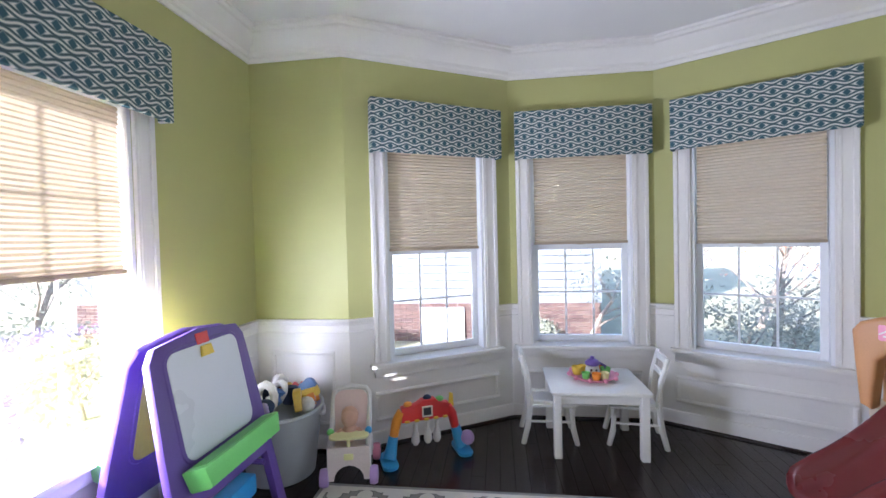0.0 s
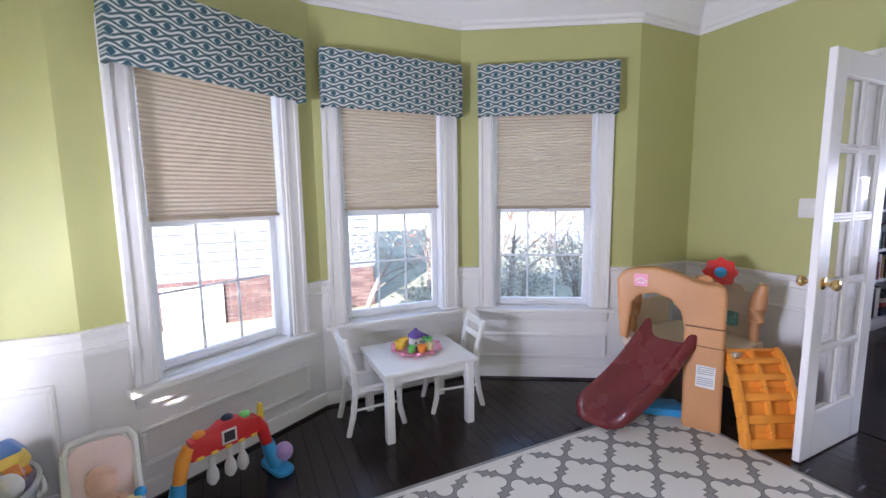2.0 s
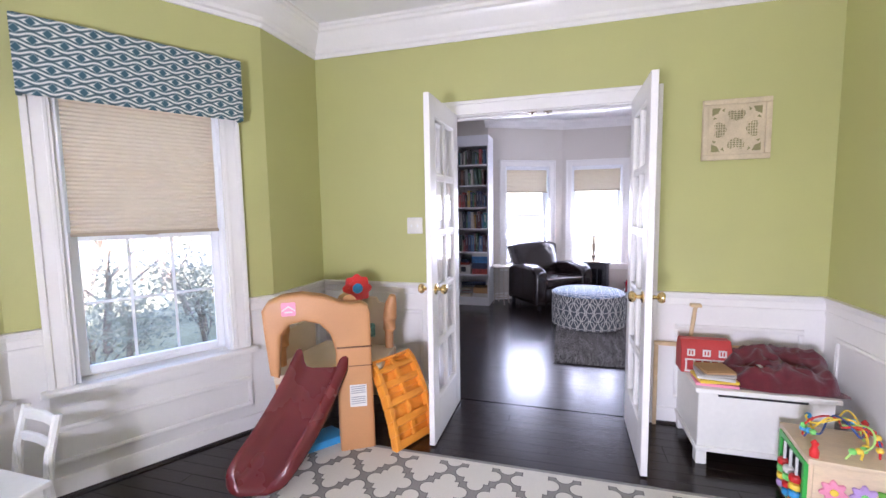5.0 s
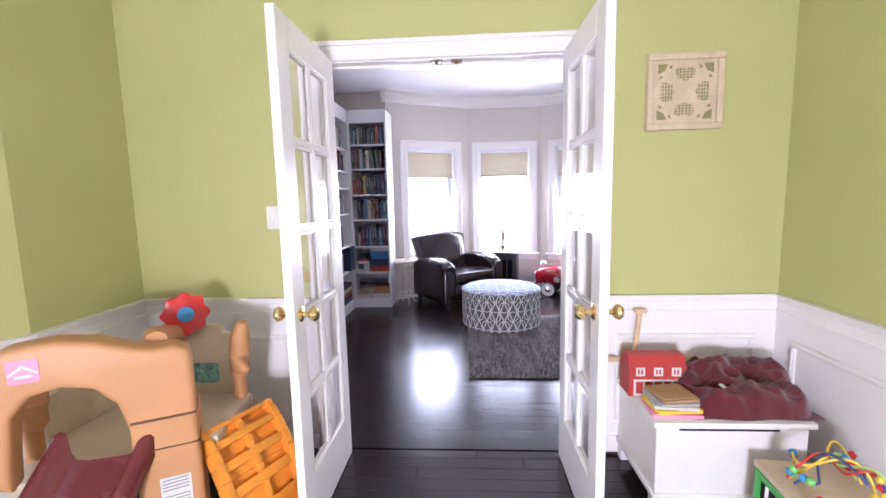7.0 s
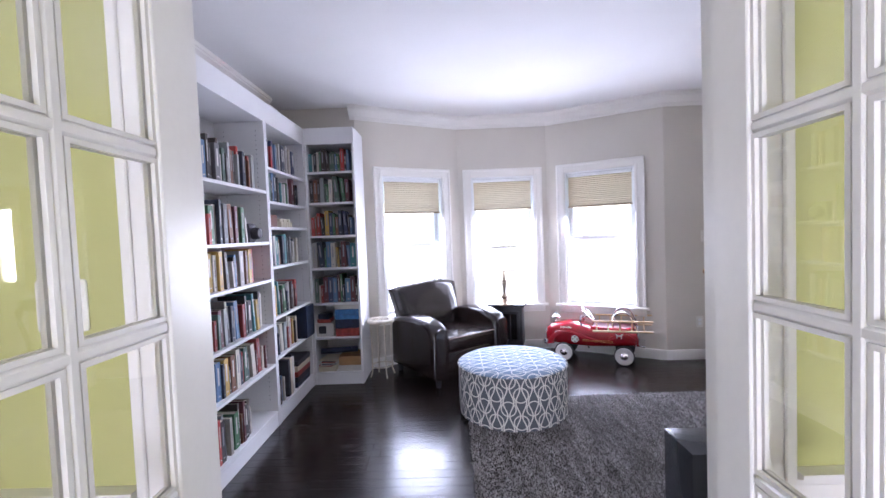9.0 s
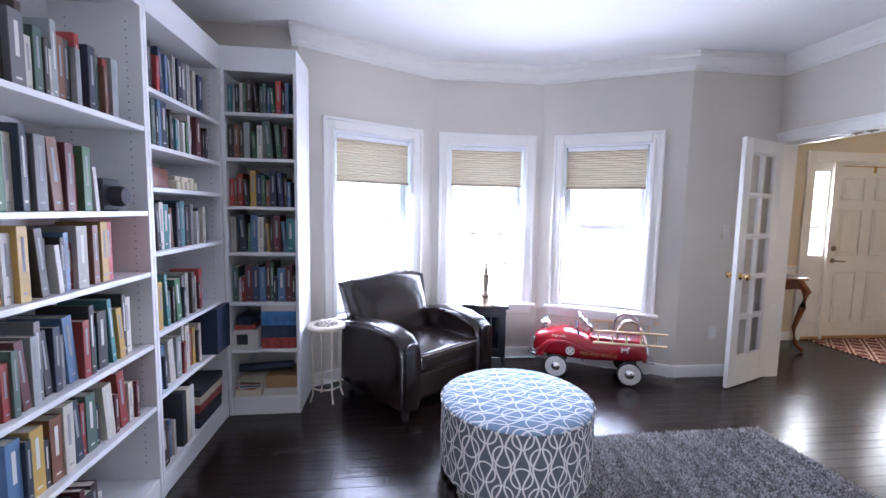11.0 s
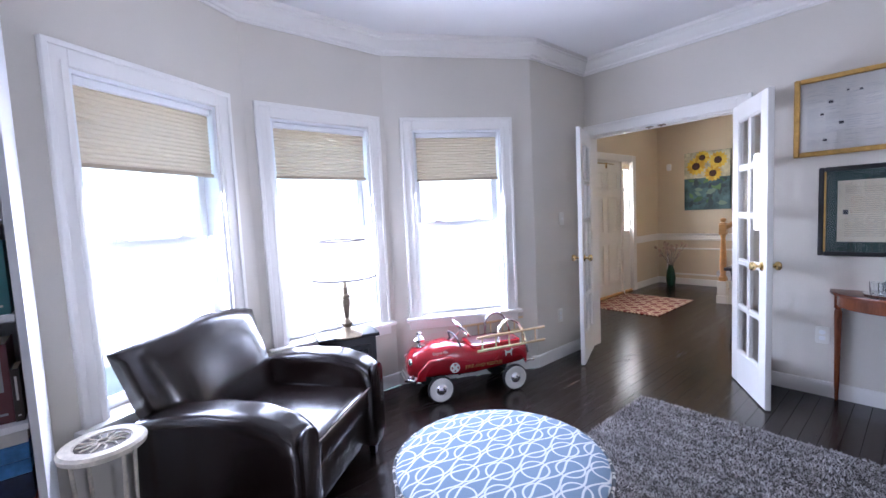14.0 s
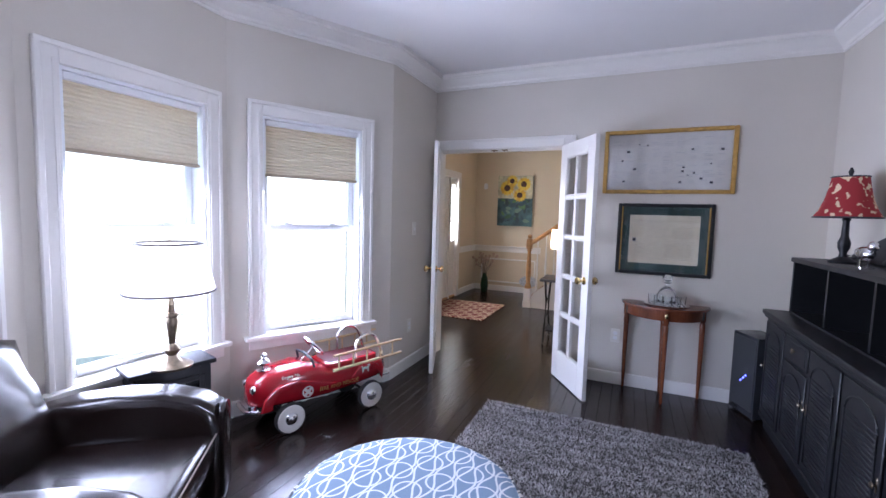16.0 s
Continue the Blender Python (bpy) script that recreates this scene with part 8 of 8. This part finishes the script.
def stairs():
    t = thing("staircase", "white staircase with oak handrail and turned balusters", "staircase", pose(0, 0, 0), "", "structure")
    x0, ys, n = 6.02, -4.72, 8
    run, rise = 0.255, 0.188
    for k in range(n):
        f = Form()
        xa = x0 - k * run
        f.box((xa - run - 0.0, -5.90, 0.0 if k == 0 else k * rise - 0.0), (xa - 0.02, ys - 0.02, (k + 1) * rise - 0.028))
        st = part("step", f, WHITE, t)
        f = Form()
        f.box((xa - run - 0.02, -5.90, (k + 1) * rise - 0.028), (xa + 0.012, ys + 0.012, (k + 1) * rise), 0.008, 2)
        part("tread", f, OAK if k else OAK, st)
    f = Form()
    f.slab([(x0 + 0.02, 0), (x0 + 0.02, 0.10), (x0 - 0.05, 0.24), (x0 - n * run, 0.24 + (n * run - 0.05) * rise / run), (x0 - n * run, 0)], -0.015, 0.015, 0, 1, pose(0, ys + 0.03, 0, 90, 0, 0))
    f.box((x0 - n * run, ys + 0.046, 0), (x0 + 0.03, ys + 0.058, 0.10), 0.003)
    part("stringer", f, WHITE, t)
    f = Form()
    f.box((x0 - 0.01, ys - 0.03, 0), (x0 + 0.10, ys + 0.08, 0.30), 0.006)
    f.box((x0 - 0.018, ys - 0.038, 0.0), (x0 + 0.108, ys + 0.088, 0.11), 0.006)
    part("newel_base", f, WHITE, t)
    f = Form()
    nx, ny = x0 + 0.045, ys + 0.025
    f.box((nx - 0.042, ny - 0.042, 0.30), (nx + 0.042, ny + 0.042, 0.36), 0.006)
    f.lathe([(0.042, 0.36), (0.030, 0.39), (0.036, 0.44), (0.040, 0.55), (0.030, 0.80), (0.026, 0.88), (0.036, 0.90), (0.030, 0.92)], 16, pose(nx, ny, 0))
    f.box((nx - 0.042, ny - 0.042, 0.92), (nx + 0.042, ny + 0.042, 1.06), 0.006)
    f.lathe([(0.048, 1.06), (0.050, 1.075), (0.020, 1.085), (0.036, 1.11), (0.036, 1.13), (0.006, 1.15)], 16, pose(nx, ny, 0))
    part("newel_post", f, OAK, t)
    f = Form()
    f.tube([(nx, ny, 1.0), (nx - 0.10, ny, 1.06), (nx - n * run, ny, 1.06 + (n * run - 0.10) * rise / run)], 0.030, 10, flat=1.1)
    part("handrail", f, OAK, t)
    for k in range(2 * n - 1):
        x = nx - 0.13 - k * run / 2
        zb = 0.22 + (nx - x - 0.05) * rise / run
        zt = 1.04 + (nx - x - 0.10) * rise / run
        f = Form()
        f.lathe([(0.016, 0), (0.016, 0.10), (0.020, 0.13), (0.012, 0.15), (0.018, 0.25), (0.010, zt - zb - 0.10), (0.011, zt - zb)], 10, pose(x, ny, zb))
        part("baluster", f, WHITE, t)


stairs()


def canvas():
    """Four sunflowers over dark leaves, as plain shapes."""
    x0, x1, z0, z1 = 6.30, 6.955, 1.245, 2.17
    t = thing("sunflower_canvas", "canvas painting of yellow sunflowers over dark green leaves", "painting", pose((x0 + x1) / 2, -5.915, z0, 0, 0, 180))
    w, h = x1 - x0, z1 - z0
    f = Form()
    f.box((-w / 2, -0.04, 0), (w / 2, -0.001, h), 0.004)
    cv = part("canvas", f, plain("painted_teal_ground", (0.06, 0.12, 0.13), 0.6, 0, 0.6, 6, 40, 0.2), t)
    f = Form()
    f.box((-w / 2 + 0.002, -0.0412, h * 0.55), (w / 2 - 0.002, -0.0402, h - 0.002))
    part("painted_sky", f, plain("painted_pale_yellow", (0.50, 0.48, 0.33), 0.6, 0, 0.4, 7, 30, 0.1), cv)
    r = random.Random(2)
    f = Form()
    for _ in range(34):
        x, z, s, a = r.uniform(-w / 2 + 0.09, w / 2 - 0.09), r.uniform(0.09, h * 0.52), r.uniform(0.05, 0.085), r.uniform(0, 360)
        f.slab([(-s, 0), (-s * 0.3, s * 0.5), (s * 0.5, s * 0.35), (s, 0), (s * 0.5, -s * 0.35), (-s * 0.3, -s * 0.5)], 0, 0.0006, 0, 1, pose(x, -0.0415 - r.random() * 0.002, z, 90, a, 0))
    part("painted_leaves", f, pick("painted_leaf_greens", [(0.04, 0.12, 0.05), (0.10, 0.22, 0.08), (0.02, 0.05, 0.06), (0.16, 0.26, 0.20), (0.03, 0.08, 0.10)], 0.6, True), cv)
    pet, mid = Form(), Form()
    for k, (x, z, s) in enumerate(((0.16, 0.77, 0.13), (-0.06, 0.83, 0.11), (-0.15, 0.70, 0.14), (0.09, 0.57, 0.125))):
        for j in range(15):
            a = j * 24 + k * 7
            pet.slab([(s * 0.30, -s * 0.16), (s * 0.8, -s * 0.17), (s * 1.05, 0), (s * 0.8, s * 0.17), (s * 0.30, s * 0.16)], 0, 0.0006, 0, 1, pose(x, -0.0445 - 0.0002 * (j % 5) - 0.001 * k, z, 90, a, 0))
        mid.lathe([(s * 0.42, 0), (s * 0.40, 0.001)], 16, pose(x, -0.0500 - 0.0004 * k, z, 90, 0, 0))
    part("painted_petals", pet, pick("painted_petal_yellow", [(0.78, 0.50, 0.02), (0.82, 0.60, 0.06), (0.66, 0.38, 0.02)], 0.6, True), cv)
    part("painted_seed_heads", mid, plain("painted_brown", (0.07, 0.030, 0.015), 0.7, 0, 0.5, 40), cv)


canvas()

f = Form()
f.box((6.40, -4.63, 0.0), (7.36, -3.47, 0.010), 0.004)
solo("door_mat", f, MATWEAVE, "rust and cream lattice mat inside the front door", "mat")

t = thing("flower_vase", "tall dark green vase with dried flowers in the hall corner", "vase", pose(7.10, -5.68, 0))
f = Form()
f.lathe([(0.05, 0), (0.06, 0.01), (0.075, 0.12), (0.06, 0.25), (0.035, 0.32), (0.045, 0.35), (0.038, 0.35), (0.028, 0.31), (0, 0.30)], 20)
part("vase", f, GREENGLASS, t)
r = random.Random(6)
st, bl = Form(), Form()
for k in range(22):
    a, s = r.uniform(0, 6.28), r.uniform(0.05, 0.22)
    tip = (s * math.cos(a), s * math.sin(a), r.uniform(0.48, 0.72))
    st.tube([(0, 0, 0.30), (tip[0] * 0.4, tip[1] * 0.4, 0.45), tip], 0.003, 5)
    for _ in range(4):
        bl.ball((tip[0] + r.gauss(0, 0.012), tip[1] + r.gauss(0, 0.012), tip[2] + r.gauss(0, 0.012)), r.uniform(0.012, 0.024), 1)
part("stem", st, BARK, t)
part("bloom", bl, DRIED, t)

t = thing("motion_sensor", "small white alarm sensor high on the hall wall", "sensor", pose(7.20, -5.915, 1.98, 0, 0, 180))
f = Form()
f.slab(rounded(0.07, 0.11, 0.02), 0, 0.045, 0.012, 2, pose(0, 0, 0, 90, 0, 0))
part("case", f, VINYL, t)

t = thing("oval_sign", "pale oval painted tray leaning on the hall baseboard", "tray", pose(6.30, -5.82, 0.11, 0, 0, 180))
f = Form()
f.lathe([(0.16, 0.0), (0.17, 0.01), (0.12, 0.012)], 28, pose(0, 0.0, 0.12, 68, 0, 0) @ Matrix.Diagonal((1, 0.62, 1, 1)))
part("oval_board", f, plain("grey_floral_tray", (0.45, 0.46, 0.48), 0.5, 0, 0.4, 40, 60, 0), t)


def cabriole_console():
    t = thing("hall_console", "carved mahogany console with cabriole legs by the hall wall", "console table", pose(7.17, -2.62, 0))
    f = Form()
    f.slab(rounded(0.38, 0.80, 0.05), 0.76, 0.79, 0.010, 2)
    part("tabletop", f, MAHOG, t)
    f = Form()
    f.box((-0.15, -0.34, 0.66), (0.15, 0.34, 0.7598), 0.008)
    part("apron", f, MAHOG, t)
    for x in (-0.14, 0.14):
        for y in (-0.32, 0.32):
            f = Form()
            s = 1 if y > 0 else -1
            f.tube([(x, y, 0.74), (x - 0.035, y + 0.05 * s, 0.64), (x - 0.02, y + 0.035 * s, 0.48), (x + 0.015, y - 0.01 * s, 0.25), (x + 0.0, y - 0.005 * s, 0.10), (x - 0.04, y + 0.04 * s, 0.03), (x - 0.055, y + 0.05 * s, 0.012)], [0.034, 0.040, 0.030, 0.020, 0.018, 0.024, 0.012], 10)
            part("cabriole_leg", f, MAHOG, t)


cabriole_console()


def sewing_table():
    t = thing("treadle_table", "old treadle sewing table with a dark top and black iron legs", "side table", pose(5.30, -3.05, 0))
    f = Form()
    f.box((-0.30, -0.22, 0.70), (0.24, 0.22, 0.73), 0.008, 2)
    part("tabletop", f, BLACKWOOD, t)
    for x in (-0.22, 0.18):
        f = Form()
        for s in (-1, 1):
            f.tube([(x, s * 0.19, 0.70), (x, s * 0.08, 0.46), (x, s * 0.13, 0.22), (x, s * 0.20, 0.03), (x, s * 0.21, 0.012)], 0.012, 8)
        f.tube([(x, 0.1 * math.cos(a * math.pi / 10), 0.38 + 0.1 * math.sin(a * math.pi / 10)) for a in range(20)], 0.008, 6, True)
        f.tube([(x, -0.15, 0.14), (x, 0.15, 0.14)], 0.010, 8)
        part("iron_leg", f, BLACKIRON, t)
    f = Form()
    f.box((-0.20, -0.12, 0.12), (0.17, 0.12, 0.14), 0.004)
    part("treadle", f, BLACKIRON, t)
    lp = thing("hall_lamp", "lit table lamp with a cream drum shade on the treadle table", "lamp", pose(5.34, -3.02, 0.73))
    f = Form()
    f.lathe([(0.06, 0), (0.06, 0.012), (0.035, 0.03), (0.045, 0.10), (0.05, 0.18), (0.03, 0.25), (0.010, 0.28), (0.008, 0.36)], 20)
    part("base", f, RED, lp)
    tb = bmesh.new()
    seg = 32
    lo = [tb.verts.new((0.125 * math.cos(2 * math.pi * i / seg), 0.125 * math.sin(2 * math.pi * i / seg), 0.33)) for i in range(seg)]
    hi = [tb.verts.new((0.115 * math.cos(2 * math.pi * i / seg), 0.115 * math.sin(2 * math.pi * i / seg), 0.55)) for i in range(seg)]
    for i in range(seg):
        tb.faces.new((lo[i], lo[(i + 1) % seg], hi[(i + 1) % seg], hi[i]))
    f = Form()
    f._add(tb)
    part("shade", f, cloth_shade("warm_lamp_linen", (0.85, 0.74, 0.56), 0.6), lp)
    f = Form()
    f.ball((0, 0, 0.44), 0.03, 2)
    part("bulb", f, glow("warm_bulb", (1.0, 0.72, 0.42), 6.0), lp)


sewing_table()

# ---- outside ----
f = Form()
f.box((-400, -400, -0.75), (400, 400, -0.65))
tagged(struct("ground", f, LAWN, "pale winter lawn round the house", None, "ground", 0))
f = Form()
f.box((13.0, -60, -0.655), (21.0, 60, -0.63)).box((7.6, -4.9, -0.655), (13.0, -3.5, -0.635))
struct("road", f, CONCRETE, "pale concrete street and front walk", None, "road", 0)
f = Form()
f.box((-1.5, -6.1, -0.65), (3.0, 2.6, -0.03)).box((3.0, -6.1, -0.65), (6.4, 2.6, -0.03)).box((6.4, -6.1, -0.65), (7.5, -2.0, -0.03))
f.slab([(x * 1.0, y) for x, y in PLAY], -0.65, -0.03)
f.slab(STUDY, -0.65, -0.03)
struct("foundation", f, MORTAR, "concrete foundation under the rooms", None, "foundation", 0)


def brick_face(w, h, rows, seed):
    rnd = random.Random(seed)
    verts, faces = [], []
    bh, bl = h / rows, 0.225
    for r in range(rows):
        x = -bl * (0.5 if r % 2 else 0.0)
        while x < w:
            a, b = max(0, x) + 0.005, min(w, x + bl) - 0.005
            x += bl
            if b - a < 0.03:
                continue
            d = -0.012 - rnd.random() * 0.004
            z0, z1 = r * bh + 0.005, (r + 1) * bh - 0.005
            k = len(verts)
            verts += [(a, d, z0), (b, d, z0), (b, d, z1), (a, d, z1), (a, 0, z0), (b, 0, z0), (b, 0, z1), (a, 0, z1)]
            faces += [(k, k + 1, k + 2, k + 3), (k, k + 4, k + 5, k + 1), (k + 1, k + 5, k + 6, k + 2), (k + 2, k + 6, k + 7, k + 3), (k + 3, k + 7, k + 4, k)]
    me = bpy.data.meshes.new("brickwork")
    me.from_pydata(verts, [], faces)
    me.materials.append(BRICKS)
    return me


def neighbour_house():
    t = thing("house", "neighbouring house with pale lap siding on red brick base", "house", pose(0, 8.3, -0.65))
    x0, x1 = -9.0, 2.12
    f = Form()
    f.box((x0, 0, 0), (x1, 8, 0.75))
    part("foundation_wall", f, MORTAR, t, "", 0)
    ob = new("brickwork", brick_face(x1 - x0, 0.75, 10, 3))
    ob.parent, ob.location = t, (x0, 0, 0)
    tagged(ob, "red brick courses", "", "", "stuff")
    side = new("brickwork", brick_face(8, 0.75, 10, 4))
    side.parent, side.location, side.rotation_euler = t, (x1, 0, 0), (0, 0, radians(90))
    tagged(side, "red brick courses", "", "", "stuff")
    f = Form()
    f.box((x0, 0.02, 0.75), (x1, 8, 5.6))
    k = 0
    while 0.75 + k * 0.15 < 5.55:
        z = 0.75 + k * 0.15
        f.slab([(0, z), (-0.036, z), (-0.004, z + 0.15), (0, z + 0.15)], 0, x1 - x0 + 0.02, m=Matrix(((0, 0, 1, x0), (1, 0, 0, 0.02), (0, 1, 0, 0), (0, 0, 0, 1))))
        f.slab([(0, z), (0.024, z), (0.004, z + 0.15), (0, z + 0.15)], 0, 8, m=Matrix(((1, 0, 0, x1), (0, 0, 1, 0), (0, 1, 0, 0), (0, 0, 0, 1))))
        k += 1
    f.box((x1 - 0.08, -0.03, 0.75), (x1 + 0.03, 0.1, 5.6))
    part("siding", f, SIDING, t, "", 0)
    f = Form()
    f.slab([(-0.5, 5.5), (4, 8.2), (8.5, 5.5)], x0 - 0.3, x1 + 0.3, m=Matrix(((0, 0, 1, 0), (1, 0, 0, 0), (0, 1, 0, 0), (0, 0, 0, 1))))
    part("roof", f, SLATE, t, "", 0)
    for wx, wz, ww, wh in ((-0.865, 0.0, 0.87, 0.67), (-4.2, 0.02, 1.0, 0.67), (-2.6, 2.1, 0.95, 1.6), (-6.0, 2.1, 0.95, 1.6)):
        f = Form()
        f.box((wx - ww / 2, -0.07, wz), (wx + ww / 2, 0.03, wz + wh), 0.01)
        w = part("window", f, VINYL, t, "white framed window")
        f = Form()
        f.box((wx - ww / 2 + 0.06, -0.075, wz + 0.06), (wx - 0.025, -0.069, wz + wh - 0.06)).box((wx + 0.025, -0.075, wz + 0.06), (wx + ww / 2 - 0.06, -0.069, wz + wh - 0.06))
        # Opaque board colour; the pane's bright reflection is painted in.
        part("pane", f, WHITEBOARD, w, "opaque pane with a reflection painted as pale colour", 0)


neighbour_house()


def leaf_cloud(name, rnd, centres, count, size, material, parent, label=""):
    verts, faces = [], []
    for _ in range(count):
        c, r = rnd.choice(centres)
        d = Vector((rnd.gauss(0, 1), rnd.gauss(0, 1), rnd.gauss(0, 1))).normalized() * r * rnd.random() ** 0.4
        p = Vector(c) + d
        a = Vector((rnd.gauss(0, 1), rnd.gauss(0, 1), rnd.gauss(0, 1))).normalized()
        b = a.orthogonal().normalized()
        s = size * rnd.uniform(0.6, 1.3)
        k = len(verts)
        verts += [p - a * s, p + b * s * 0.45, p + a * s, p - b * s * 0.45]
        faces.append((k, k + 1, k + 2, k + 3))
    me = bpy.data.meshes.new(name)
    me.from_pydata([tuple(v) for v in verts], [], faces)
    me.materials.append(material)
    ob = new(name, me)
    ob.parent = parent
    if label:
        ob["label"] = label
    return ob


def tree(at, h, seed, leaves, material, label, bare=False, spread=0.5):
    rnd = random.Random(seed)
    t = thing("tree" if h > 2.2 else "shrub", label, "tree" if h > 2.2 else "shrub", pose(*at, -0.65), "trees and shrubs outside")
    f = Form()
    tips = []

    def limb(p, d, ln, r, depth):
        pts, rs = [p], [r]
        for k in range(4):
            d = (d + Vector((rnd.gauss(0, 0.13), rnd.gauss(0, 0.13), rnd.gauss(0.03, 0.07)))).normalized()
            p = p + d * ln / 4
            pts.append(p)
            rs.append(r * (1 - 0.13 * (k + 1)))
        f.tube(pts, rs, 6 if depth < 2 else 4)
        if depth == 3:
            tips.append(p)
            return
        for _ in range(3 if depth else 5):
            s = pts[rnd.randint(1, 4)]
            a = rnd.uniform(0, 2 * math.pi)
            limb(s, (d * 0.7 + Vector((math.cos(a), math.sin(a), 0.25)) * (spread + 0.35)).normalized(), ln * rnd.uniform(0.5, 0.75), rs[-1] * 0.62, depth + 1)
        tips.append(p)

    limb(Vector((0, 0, -0.05)), Vector((0, 0, 1)), h * 0.42, 0.024 * h ** 0.8, 0)
    part("trunk", f, BARK, t)
    leaf_cloud("crown", rnd, [(p, 0.20 * h ** 0.5) for p in tips], int(leaves * 1.8), 0.034, material, t)
    return t


G = "bare grey-barked young tree with a few russet leaves"
for k, (x, y, h) in enumerate(((2.9, 7.2, 3.4), (3.6, 9.0, 4.4), (4.6, 7.4, 3.6), (5.6, 9.6, 4.8), (1.7, 7.3, 2.6), (6.8, 8.2, 4.0), (8.6, 11.0, 5.0))):
    tree((x, y), h, 20 + k, 260, REDLEAF if k % 2 else LEAF, G)
for k, (x, y, h) in enumerate(((3.4, 5.9, 1.9), (4.2, 6.4, 2.1), (5.0, 6.0, 2.0), (5.9, 6.9, 2.1), (2.6, 6.4, 1.6), (0.9, 7.7, 0.7), (-2.2, 7.7, 0.8), (-4.2, 3.0, 2.0), (-4.6, 4.4, 2.1), (-5.2, 1.9, 2.0))):
    tree((x, y), h, 50 + k, 620, LEAF, "grey-green evergreen shrub with small leaves")
tree((-7.5, 4.2), 5.5, 70, 2500, LEAF, "leafy evergreen tree beyond the sunny window")
tree((-8.5, 7.0), 5.5, 71, 2500, LEAF, "leafy evergreen tree beyond the sunny window")

# ---- floor boards ----
PITCH = 0.083


def inside_span(poly, x):
    ys = []
    for (ax, ay), (bx, by) in edges(poly):
        if (ax - x) * (bx - x) < 0:
            ys.append(ay + (by - ay) * (x - ax) / (bx - ax))
    return (min(ys), max(ys)) if len(ys) > 1 else None


def board_mesh(ln):
    f = Form()
    f.box((0, 0, -0.012), (PITCH - 0.0012, ln - 0.0012, 0.0), 0.0012)
    return link_mesh("board", f, BOARDS, 0)


def boards(floor, poly, x0, x1, seed, limit):
    rnd = random.Random(seed)
    shared = {}
    rest = Form()
    count = 0
    x = x0
    while x < x1 - 0.02:
        s = inside_span(poly, x + PITCH / 2)
        if s:
            y, end = s
            y += 0.0
            first = True
            while y < end - 0.01:
                ln = rnd.choice((0.9, 1.2, 1.5, 1.8))
                if first:
                    ln *= rnd.choice((0.4, 0.7, 1.0))
                    first = False
                ln = min(round(ln, 2), end - y)
                ln = end - y if end - y - ln < 0.25 else ln
                if count < limit:
                    key = round(ln, 3)
                    if key not in shared:
                        shared[key] = board_mesh(ln)
                    ob = new("floor_board", shared[key])
                    ob.parent, ob.location = floor, (x, y, 0)
                    count += 1
                else:
                    rest.box((x, y, -0.012), (x + PITCH - 0.0012, y + ln - 0.0012, 0.0))
                y += ln
        x += PITCH
    if len(rest.bm.verts):
        ob = part("floor_boards", rest, BOARDS, floor, "dark narrow floor boards", 0)
        ob["kind"] = "stuff"


f = Form()
f.slab(PLAY, -0.03, -0.0125)
fl = struct("floor", f, BLACKWOOD, "espresso-stained narrow oak board floor", None, "floor", 0)
boards(fl, PLAY, -1.36, 3.02, 11, 300)
f = Form()
f.slab(STUDY, -0.03, -0.0125)
f.box((3.02, DOOR_A[0], -0.03), (3.14, DOOR_A[1], -0.0125))
fs = struct("floor_study", f, BLACKWOOD, "espresso-stained narrow oak board floor, glossy", None, "floor", 0)
THRESH = [(3.02, DOOR_A[0]), (3.14, DOOR_A[0]), (3.14, DOOR_A[1]), (3.02, DOOR_A[1])]
boards(fs, STUDY, 3.14, 7.065, 12, 300)
f = Form()
f.box((3.02, DOOR_A[0], -0.012), (3.14, DOOR_A[1], 0.0), 0.001)
part("threshold_board", f, BOARDS, fs)
f = Form()
f.slab(FOYER, -0.03, -0.0125)
f.box((DOOR_B[0], -2.105, -0.03), (DOOR_B[1], -1.985, -0.0125))
fh = struct("floor_hall", f, BLACKWOOD, "dark stained hall floor boards", None, "floor", 0)
boards(fh, FOYER, 3.60, 7.40, 13, 0)
f = Form()
f.box((DOOR_B[0], -2.105, -0.012), (DOOR_B[1], -1.985, 0.0), 0.001)
part("threshold_board", f, BOARDS, fh)
